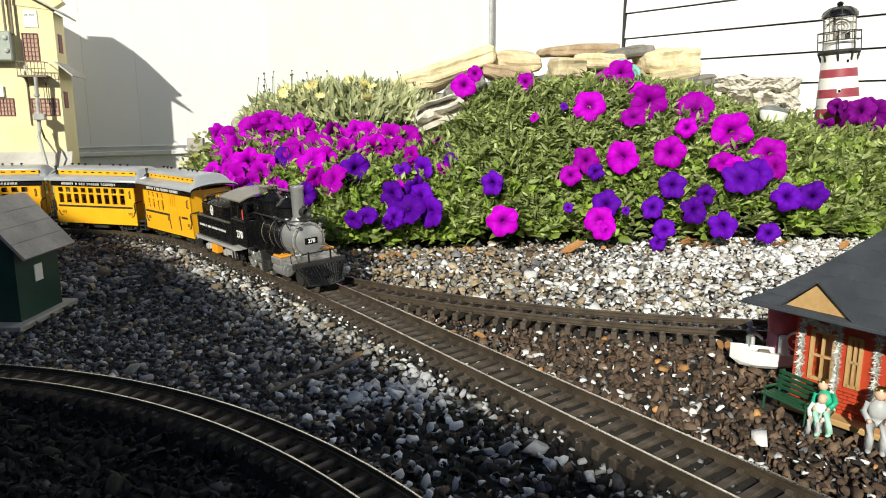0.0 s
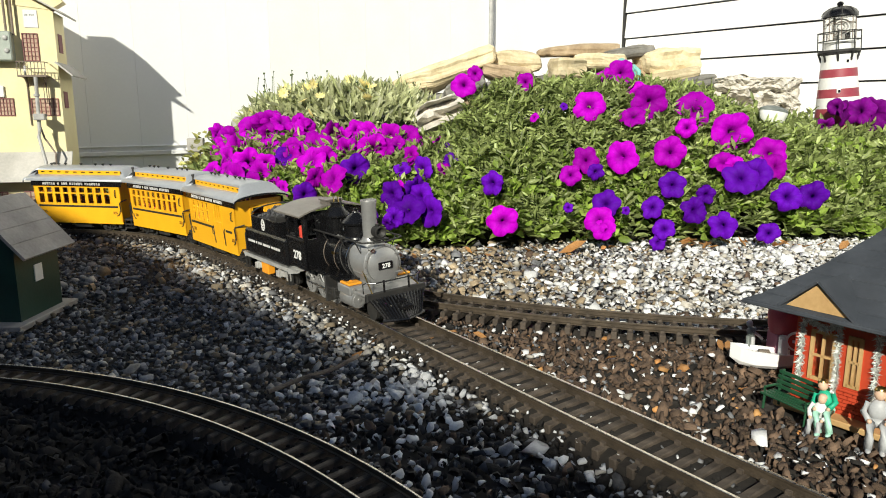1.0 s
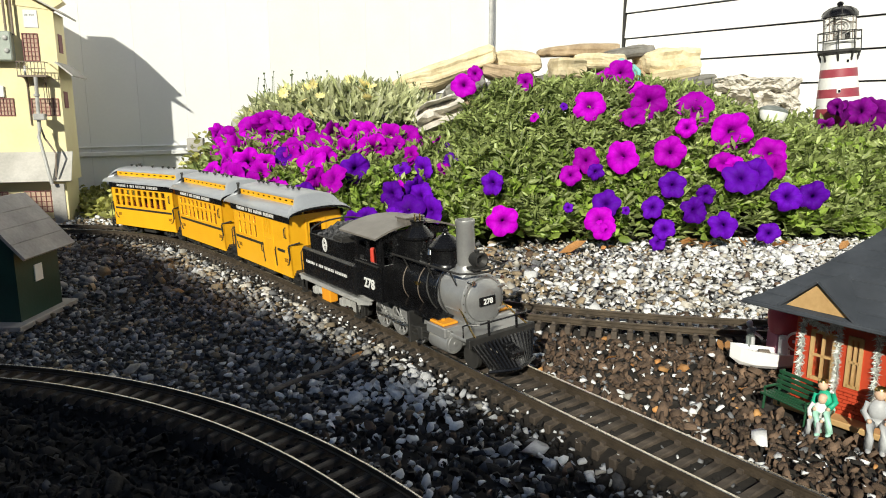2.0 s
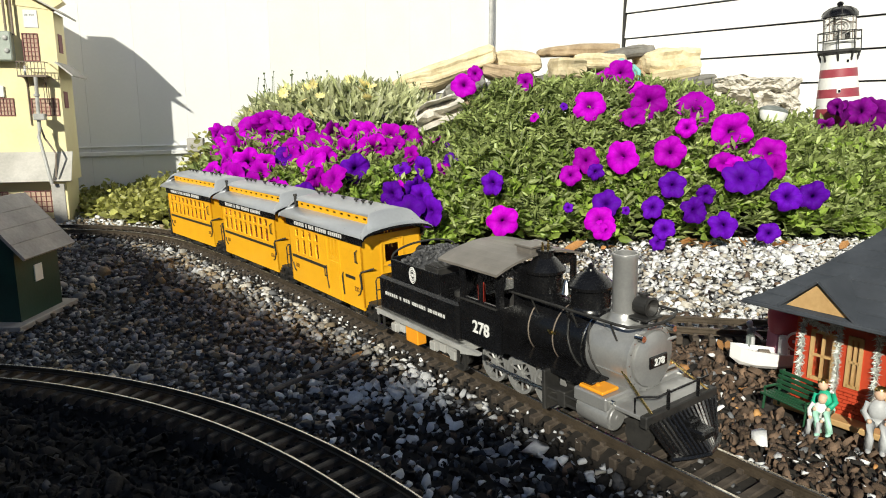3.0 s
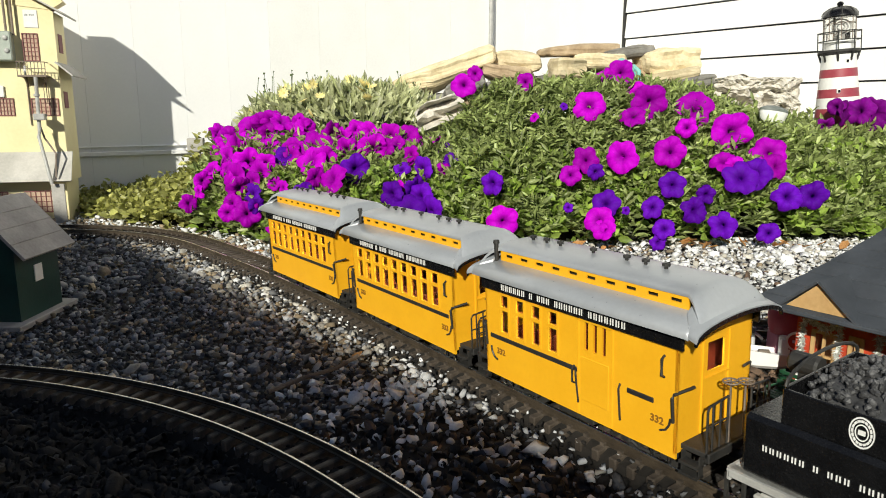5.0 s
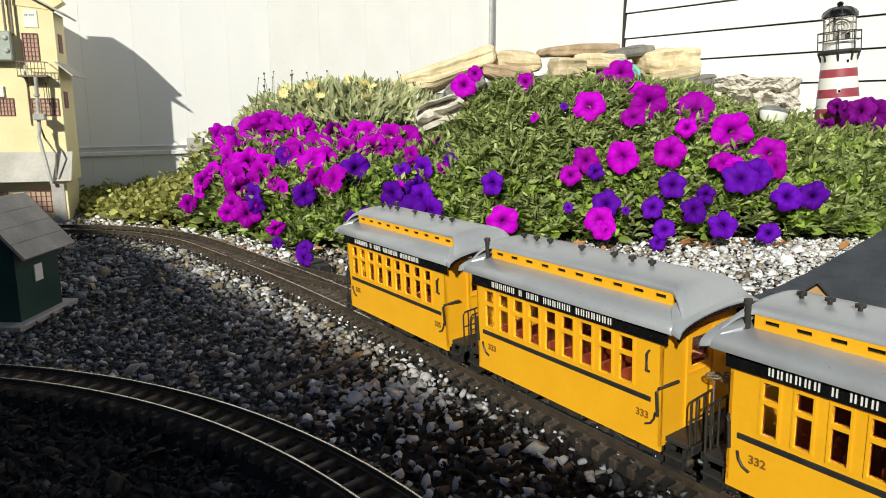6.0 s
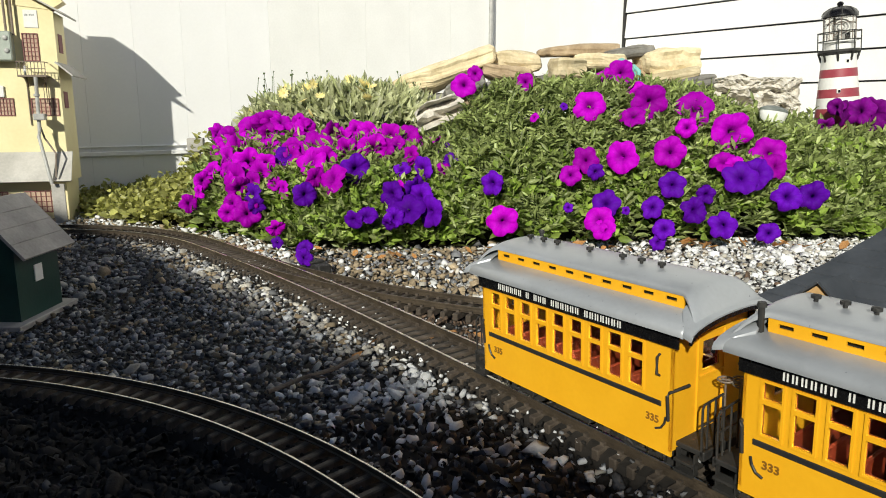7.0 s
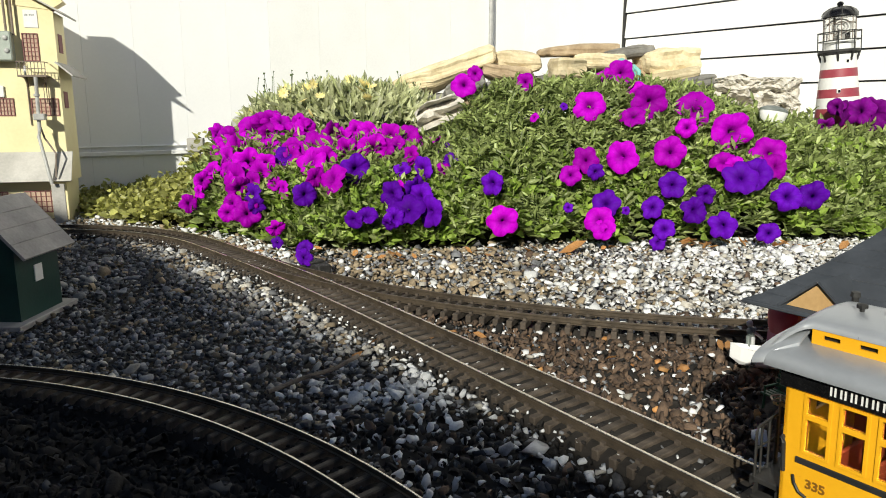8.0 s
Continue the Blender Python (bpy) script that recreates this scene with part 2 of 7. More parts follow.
def tube(bm, points, r, n=6):
    """A bent rod through points."""
    points = [Vector(p) for p in points]
    rings = []
    for i, p in enumerate(points):
        way = (points[min(i + 1, len(points) - 1)] - points[max(i - 1, 0)]).normalized()
        side = way.cross(Vector((0.13, 0.21, 1.0)))
        if side.length < 1e-3:
            side = way.cross(Vector((1, 0, 0)))
        side.normalize()
        up = side.cross(way)
        rings.append([bm.verts.new(p + r * (math.cos(2 * math.pi * k / n) * side + math.sin(2 * math.pi * k / n) * up)) for k in range(n)])
    for lo, hi in zip(rings, rings[1:]):
        for k in range(n):
            bm.faces.new((lo[k], lo[(k + 1) % n], hi[(k + 1) % n], hi[k]))
    bm.faces.new(rings[0][::-1])
    bm.faces.new(rings[-1])
    return bm


def prism(bm, outline, depth, m=None):
    """An outline in x, z pushed along y from 0 to depth."""
    front = [bm.verts.new((x, 0, z)) for x, z in outline]
    back = [bm.verts.new((x, depth, z)) for x, z in outline]
    bm.faces.new(front)
    bm.faces.new(back[::-1])
    for k in range(len(outline)):
        j = (k + 1) % len(outline)
        bm.faces.new((front[j], front[k], back[k], back[j]))
    if m is not None:
        bmesh.ops.transform(bm, matrix=m, verts=front + back)
    return bm


def wall_with_holes(bm, x0, x1, z0, z1, depth, holes, m=None):
    """A slab in x, z of that depth along y, with real rectangular openings."""
    xs = sorted({x0, x1, *(h[0] for h in holes), *(h[1] for h in holes)})
    zs = sorted({z0, z1, *(h[2] for h in holes), *(h[3] for h in holes)})
    grid = {}

    def vert(i, j, k):
        if (i, j, k) not in grid:
            grid[i, j, k] = bm.verts.new((xs[i], depth * k, zs[j]))
        return grid[i, j, k]

    def solid(i, j):
        if not (0 <= i < len(xs) - 1 and 0 <= j < len(zs) - 1):
            return False
        cx, cz = (xs[i] + xs[i + 1]) / 2, (zs[j] + zs[j + 1]) / 2
        return not any(h[0] < cx < h[1] and h[2] < cz < h[3] for h in holes)

    for i in range(len(xs) - 1):
        for j in range(len(zs) - 1):
            if not solid(i, j):
                continue
            for k in (0, 1):
                bm.faces.new([vert(i, j, k), vert(i + 1, j, k), vert(i + 1, j + 1, k), vert(i, j + 1, k)])
            for di, dj, a, b in ((-1, 0, (0, 0), (0, 1)), (1, 0, (1, 0), (1, 1)), (0, -1, (0, 0), (1, 0)), (0, 1, (0, 1), (1, 1))):
                if not solid(i + di, j + dj):
                    bm.faces.new([vert(i + a[0], j + a[1], 0), vert(i + b[0], j + b[1], 0), vert(i + b[0], j + b[1], 1), vert(i + a[0], j + a[1], 1)])
    if m is not None:
        bmesh.ops.transform(bm, matrix=m, verts=list(grid.values()))
    return bm


def lettering(text, size):
    """Flat raised letters in the x, z plane, facing -y, centred."""
    curve = bpy.data.curves.new("lettering", "FONT")
    curve.body, curve.size, curve.align_x, curve.align_y, curve.extrude = text, size, "CENTER", "CENTER", 0.0003
    curve.offset = 0.022 * size
    ob = bpy.data.objects.new("lettering", curve)
    scene.collection.objects.link(ob)
    bpy.context.view_layer.update()
    data = bpy.data.meshes.new_from_object(ob.evaluated_get(bpy.context.evaluated_depsgraph_get()))
    bm = bmesh.new()
    bm.from_mesh(data)
    bpy.data.objects.remove(ob)
    bpy.data.meshes.remove(data)
    bpy.data.curves.remove(curve)
    bmesh.ops.transform(bm, matrix=pose(0, 0, 0, 90, 0, 0), verts=bm.verts)
    return bm


def word_bars(bm, words, x0, x1, z, height, y):
    """Plain upright strokes, a pair for each letter, in words of those lengths between x0 and x1."""
    step = (x1 - x0) / (sum(words) + 0.8 * (len(words) - 1))
    x, h = x0, height / 2
    for count in words:
        for _ in range(count):
            box(bm, x + 0.16 * step, x + 0.34 * step, y - 0.0004, y, z - h, z + h)
            box(bm, x + 0.58 * step, x + 0.76 * step, y - 0.0004, y, z - h, z + h)
            x += step
        x += 0.8 * step
    return bm


# ---- track lines ----
ALONG, ACROSS = Vector((0.573, -0.819, 0)).normalized(), Vector((0.819, 0.573, 0)).normalized()
HEADING = math.atan2(ALONG.y, ALONG.x)
MAIN_OFFSET, GROUND = 0.4345, -0.020


class Line:
    """A track's centre line: a start, a heading and pieces of (length, curvature)."""

    def __init__(self, x, y, heading, pieces):
        self.start, self.pieces = (x, y, heading), pieces
        self.length = sum(p[0] for p in pieces)

    def at(self, u):
        x, y, h = self.start
        for i, (length, curve) in enumerate(self.pieces):
            run = u if i == len(self.pieces) - 1 else min(u, length)
            if abs(curve) < 1e-6:
                x, y = x + run * math.cos(h), y + run * math.sin(h)
            else:
                x += (math.sin(h + curve * run) - math.sin(h)) / curve
                y += (math.cos(h) - math.cos(h + curve * run)) / curve
                h += curve * run
            u -= run
            if u <= 1e-9:
                break
        return x, y, h


CURVE_FROM = -0.707
bend = ACROSS * MAIN_OFFSET + ALONG * CURVE_FROM
ahead = Line(bend.x, bend.y, HEADING, [(2.6, 0.0)])
behind = Line(bend.x, bend.y, HEADING + math.pi, [(0.703, 0.161), (0.075, 1.474), (1.6, 1.942)])


def main_line(u):
    """Place and heading on the main track; u grows in the train's direction."""
    if u >= CURVE_FROM:
        return ahead.at(u - CURVE_FROM)
    x, y, h = behind.at(CURVE_FROM - u)
    return x, y, h - math.pi


turn_x, turn_y, turn_h = main_line(-1.246)
branch = Line(turn_x, turn_y, turn_h, [(0.35, 0.733), (0.594, 0.860), (1.2, 0.21)])
loop_ahead = Line(-0.4426, 0.6624, radians(-11), [(1.3, -1.386)])
loop_behind = Line(-0.4426, 0.6624, radians(169), [(1.0, 1.1)])


def loop_line(u):
    if u >= 0:
        return loop_ahead.at(u)
    x, y, h = loop_behind.at(-u)
    return x, y, h - math.pi


# ---- ground ----
BED_X = (-1.6, -1.05, -0.80, -0.53, -0.24, 0.0, 0.38, 0.88, 1.05, 1.6, 2.4)
BED_Y = (2.2, 1.98, 1.72, 1.54, 1.36, 1.38, 1.44, 1.48, 1.52, 1.66, 1.8)


def ground_height(x, y):
    """A flat bed that climbs behind the flowers to the bank under the rockery."""
    behind_edge = y - np.interp(x, BED_X, BED_Y)
    f = min(1.0, max(0.0, (behind_edge - 0.15) / 0.45))
    bank = np.interp(x, (-1.1, -0.6, -0.3, 0.0, 0.2, 0.7, 0.9, 2.0), (0.0, 0.06, 0.13, 0.24, 0.27, 0.25, 0.20, 0.18))
    return float(GROUND - 0.006 + bank * f * f * (3 - 2 * f) + 0.003 * noise.noise(Vector((x * 3, y * 3, 0))))


def build_ground():
    bm = bmesh.new()
    xs = [-60, -20, -8, -4] + [-3 + 0.06 * i for i in range(101)] + [4, 8, 20, 60]
    ys = [-60, -20, -8, -3] + [-2 + 0.06 * i for i in range(101)] + [6, 10, 25, 60]
    rows = [[bm.verts.new((x, y, ground_height(x, y))) for x in xs] for y in ys]
    for a, b in zip(rows, rows[1:]):
        for i in range(len(xs) - 1):
            bm.faces.new((a[i], a[i + 1], b[i + 1], b[i]))
    tagged(part("ground", bm, "soil", None, smooth=True), "dark soil under gravel and bark chips", "ground", kind="structure")


build_ground()


# ---- house, fences and posts behind the garden ----
WALL_ALONG = Vector((-math.sin(radians(40.2)), math.cos(radians(40.2)), 0))
CORNER = Vector((0.80, 3.16, 0))  # where the clapboards end


def build_house_wall():
    """Narrow clapboards on the wall that comes towards the camera on one side."""
    wall = thing("wall_house", Matrix.Translation(CORNER) @ pose(0, 0, 0, 0, 0, math.degrees(math.atan2(-WALL_ALONG.y, -WALL_ALONG.x))), "white clapboard house wall behind the flower bed", "wall", kind="structure")
    # backing coloured black to darken the shadow lines below each board
    bm = bmesh.new()
    box(bm, -0.012, 7, 0.03, 0.2, -0.3, 3.2)
    part("lap_shadow_back", bm, "black_dull", wall, "black backing that paints the shadow lines under the boards")
    bm = bmesh.new()
    prism(bm, [(0.0, 0.0055), (0.020, 0.0055), (0.009, 0.107), (0.0, 0.107)], 7.0, pose(0, 0, 0, 0, 0, 0))
    bmesh.ops.transform(bm, matrix=pose(-0.010, 0.03, 0, 0, 0, -90), verts=bm.verts)
    data = link_mesh("clapboard", bm, "siding")
    step = 0.107
    for i in range(-3, 24):
        share("clapboard", data, wall, pose(0, 0, EYE_HEIGHT + step * i - 0.003))
    bm = bmesh.new()
    box(bm, -0.085, -0.021, 0.002, 0.2, -0.3, 3.2, 0.003)
    part("corner_board", bm, "siding", wall)
    bm = bmesh.new()
    box(bm, -0.020, -0.013, 0.006, 0.03, -0.3, 3.2)
    part("corner_joint", bm, "black_dull", wall, "dark open joint")


def board_fence(name, a, b, height, label, count, mat, low=-0.1):
    """A vinyl board fence: boards with thin joints, bottom and top rails."""
    a, b = Vector((*a, 0)), Vector((*b, 0))
    way = b - a
    fence = thing(name, Matrix.Translation(a) @ pose(0, 0, 0, 0, 0, math.degrees(math.atan2(way.y, way.x))), label, "fence", kind="structure")
    width = way.length / count
    bm = bmesh.new()
    box(bm, 0.0002, width - 0.0002, 0, 0.022, low, height, 0.0004)
    data = link_mesh("board", bm, mat)
    for i in range(count):
        share("board", data, fence, pose(i * width, 0, 0))
    bm = bmesh.new()
    box(bm, 0, way.length, 0.018, 0.05, low, height)
    part("backing", bm, mat, fence)
    bm = bmesh.new()
    box(bm, 0, way.length, -0.012, 0.001, 0.128, 0.142, 0.002)
    part("rail", bm, mat, fence)
    bm = bmesh.new()
    box(bm, 0, way.length, -0.010, 0.001, 0.154, 0.158, 0.001)
    part("rail", bm, mat, fence)
    return fence


build_house_wall()
LEFT_A, LEFT_B = (-1.62, 1.65), (-0.58, 2.40)
board_fence("fence_left", LEFT_A, LEFT_B, 1.75, "white vinyl board fence with a building's shadow on it", 9, "fence")
board_fence("fence_back", (-0.58, 2.40), (0.79, 3.18), 1.75, "sunlit white vinyl board fence behind the stones", 9, "siding")
# an unseen fence, added behind the camera to keep the near bed in shade
SHADE_LINE = 0.421
back = 1.9 / math.tan(radians(SUN_UP))
fall = Vector((math.sin(radians(SUN_YAW)), math.cos(radians(SUN_YAW)), 0)) * back
middle = ACROSS * SHADE_LINE - fall
board_fence("shade_fence_rear", tuple((middle + ALONG * 3.2 + ACROSS * 0.30)[:2]), tuple((middle - ALONG * 4.0 - ACROSS * 0.35)[:2]), 1.9 + GROUND, "tall brown board fence out of view, added to shade the near bed", 48, "brown_fence")


def build_post():
    post = thing("metal_post", pose(0.186, 2.80, 0), "slim grey metal post by the white fence", "post")
    bm = bmesh.new()
    cyl(bm, (0, 0, -0.1), (0, 0, 1.9), 0.0085, n=14)
    part("pole", bm, "frame_grey", post, smooth=True)
    bm = bmesh.new()
    cyl(bm, (0, 0, 0.36), (0, 0, 0.40), 0.011, n=14)
    part("collar", bm, "frame_grey", post)


build_post()


# ---- track ----
BANK = 3.0  # degrees by which the main track and the train lean towards the near side


def sweep_rail(bm, place, a, b, side, profile, step=0.02, lift=0.0):
    count = max(2, int((b - a) / step))
    rings = []
    for i in range(count + 1):
        x, y, h = place(a + (b - a) * i / count)
        nx, ny = -math.sin(h), math.cos(h)
        rings.append([bm.verts.new((x + nx * (side + w), y + ny * (side + w), z + lift)) for w, z in profile])
    for lo, hi in zip(rings, rings[1:]):
        for k in range(len(profile)):
            j = (k + 1) % len(profile)
            bm.faces.new((lo[k], lo[j], hi[j], hi[k]))
    bm.faces.new(rings[0][::-1])
    bm.faces.new(rings[-1])


RAIL = [(-0.0032, -0.0085), (-0.0032, -0.0075), (-0.0010, -0.0065), (-0.0010, -0.003), (-0.0017, -0.0022), (-0.0017, -0.0004), (0.0017, -0.0004), (0.0017, -0.0022), (0.0010, -0.003), (0.0010, -0.0065), (0.0032, -0.0075), (0.0032, -0.0085)]
HEAD = [(-0.0016, -0.0006), (-0.0012, 0.0), (0.0012, 0.0), (0.0016, -0.0006)]
THIN_RAIL = [(0.62 * w, 0.66 * z) for w, z in RAIL]
THIN_HEAD = [(-0.0010, -0.0004), (-0.0006, 0.0), (0.0006, 0.0), (0.0010, -0.0004)]
tie_bm = bmesh.new()
box(tie_bm, -0.0038, 0.0038, -0.0385, 0.0385, -0.0185, -0.0085, 0.001)
for side in (-1, 1):
    for k in (-1, 1):
        box(tie_bm, -0.0022, 0.0022, side * 0.0235 + k * 0.0045 - 0.0015, side * 0.0235 + k * 0.0045 + 0.0015, -0.0085, -0.0055)
TIE = link_mesh("tie", tie_bm, "tie")
tie_bm = bmesh.new()
box(tie_bm, -0.0032, 0.0032, -0.0275, 0.0275, -0.0145, -0.0056, 0.001)
SHORT_TIE = link_mesh("tie", tie_bm, "tie")


def build_bed(place, a, b, half, name):
    """Packed dirt with a rough crown in which the ties lie."""
    bm = bmesh.new()
    rings = []
    count = int((b - a) / 0.012)
    for i in range(count + 1):
        x, y, h = place(a + (b - a) * i / count)
        nx, ny = -math.sin(h), math.cos(h)
        ring = []
        for k in range(11):
            w = half * (k / 5 - 1)
            z = (-0.0120 if abs(k - 5) < 4 else -0.0150 if abs(k - 5) == 4 else -0.030) + 0.0022 * noise.noise(Vector((x * 90, y * 90, k * 0.7)))
            ring.append(bm.verts.new((x + nx * w, y + ny * w, z)))
        rings.append(ring)
    for lo, hi in zip(rings, rings[1:]):
        for k in range(10):
            bm.faces.new((lo[k], hi[k], hi[k + 1], lo[k + 1]))
    bmesh.ops.recalc_face_normals(bm, faces=bm.faces)
    tagged(part(name, bm, "packed_dirt", None, smooth=True), "dark packed dirt bed under the ties", "track bed", kind="structure")


def build_track(name, place, a, b, label, spacing=0.0185, ties_from=None, half=0.0235, tie=TIE, head="rail_top", bank=0.0):
    track = thing(name, Matrix.Identity(4), label, "railway track", kind="structure")
    for side in (-half, half):
        bm = bmesh.new()
        lift = side * math.sin(radians(bank))
        sweep_rail(bm, place, a, b, side, RAIL if half > 0.02 else THIN_RAIL, lift=lift)
        rail = part("rail", bm, "rail_side", track)
        bm = bmesh.new()
        sweep_rail(bm, place, a, b, side, HEAD if half > 0.02 else THIN_HEAD, lift=lift)
        part("rail_head", bm, head, rail, "worn shiny rail head")
    u = a if ties_from is None else ties_from
    while u < b:
        x, y, h = place(u)
        share("tie", tie, track, pose(x, y, random.uniform(-0.0006, 0.0), bank, 0, math.degrees(h) + random.uniform(-0.8, 0.8)))
        u += spacing
    return track


build_bed(main_line, -2.45, 0.72, 0.043, "roadbed_main")
build_bed(loop_line, -0.55, 0.95, 0.031, "roadbed_loop")
build_track("track_main", main_line, -2.5, 0.75, "brown model railway track on gravel, curving out of sight", bank=BANK)
build_track("track_branch", branch.at, 0.0, 1.75, "model railway siding leaving the turnout", ties_from=0.27, head="rail_side")
build_track("track_loop", loop_line, -0.6, 1.0, "shaded narrow model railway curve close by", half=0.016, tie=SHORT_TIE)


# ---- the train: x forward, z from the rail heads, y to its left ----
TRAIN, WHEELS = [], []


def wheel_mesh(name, radius, width, spokes, mat, rim_mat=None):
    """A flanged wheel lying on its axle (y)."""
    bm = bmesh.new()
    turn = pose(0, 0, 0, 90, 0, 0)
    if spokes:
        for r0, r1, w in ((radius * 0.84, radius, width), (0.0004, radius * 0.22, width * 1.1)):
            lathe(bm, [(r0, -w / 2), (r1, -w / 2), (r1, w / 2), (r0, w / 2)], 24, turn, r0 > 0.001)
        for k in range(spokes):
            a = 2 * math.pi * k / spokes
            cyl(bm, (radius * 0.2 * math.cos(a), 0, radius * 0.2 * math.sin(a)), (radius * 0.86 * math.cos(a), 0, radius * 0.86 * math.sin(a)), radius * 0.06, n=6)
        box(bm, -radius * 0.5, radius * 0.5, -width * 0.3, width * 0.3, -radius * 0.8, -radius * 0.5)
    else:
        lathe(bm, [(0.001, -width / 2), (radius * 0.35, -width * 0.6), (radius * 0.4, -width / 2), (radius * 0.8, -width * 0.35), (radius, -width / 2), (radius, width / 2), (0.001, width / 2)], 18, turn)
    return link_mesh(name, bm, mat)


CAR_WHEEL = wheel_mesh("wheel", 0.0125, 0.005, 0, "black_dull")


def add_wheel(data, parent, x, y, radius):
    wheel = share("wheel", data, parent, pose(x, y, radius, 0, 0, 0 if y < 0 else 180))
    WHEELS.append((wheel, radius if y < 0 else -radius))
    return wheel


def truck(parent, x, mat, label):
    """A four-wheel truck with arch-bar side frames."""
    bm = bmesh.new()
    for side in (-1, 1):
        y = side * 0.031
        tube(bm, [(x - 0.024, y, 0.014), (x - 0.010, y, 0.024), (x + 0.010, y, 0.024), (x + 0.024, y, 0.014)], 0.0015)
        tube(bm, [(x - 0.024, y, 0.013), (x - 0.008, y, 0.007), (x + 0.008, y, 0.007), (x + 0.024, y, 0.013)], 0.0015)
        for k in (-1, 1):
            box(bm, x + k * 0.0185 - 0.0045, x + k * 0.0185 + 0.0045, y - 0.003, y + 0.003, 0.008, 0.0175, 0.001)
            box(bm, x + k * 0.006 - 0.0012, x + k * 0.006 + 0.0012, y - 0.002, y + 0.002, 0.007, 0.024)
    box(bm, x - 0.005, x + 0.005, -0.031, 0.031, 0.011, 0.022, 0.001)
    frame_part = part("truck_frame", bm, mat, parent, label)
    for k in (-1, 1):
        for y in (-0.0225, 0.0225):
            add_wheel(CAR_WHEEL, parent, x + k * 0.0185, y, 0.0125)
    return frame_part


def mirror_rows(half):
    return half + [(-y, z) for y, z in reversed(half) if y]


def loft(bm, sections):
    """Joins outlines [(x, [(y, z), ...]), ...] of equal length and caps the ends."""
    rings = [[bm.verts.new((x, y, z)) for y, z in outline] for x, outline in sections]
    for lo, hi in zip(rings, rings[1:]):
        for k in range(len(lo)):
            j = (k + 1) % len(lo)
            bm.faces.new((lo[k], lo[j], hi[j], hi[k]))
    bm.faces.new(rings[0][::-1])
    bm.faces.new(rings[-1])
    return bm


HALF_BODY, HALF_WIDTH, FLOOR_Z, TOP_Z = 0.105, 0.0435, 0.0195, 0.1115


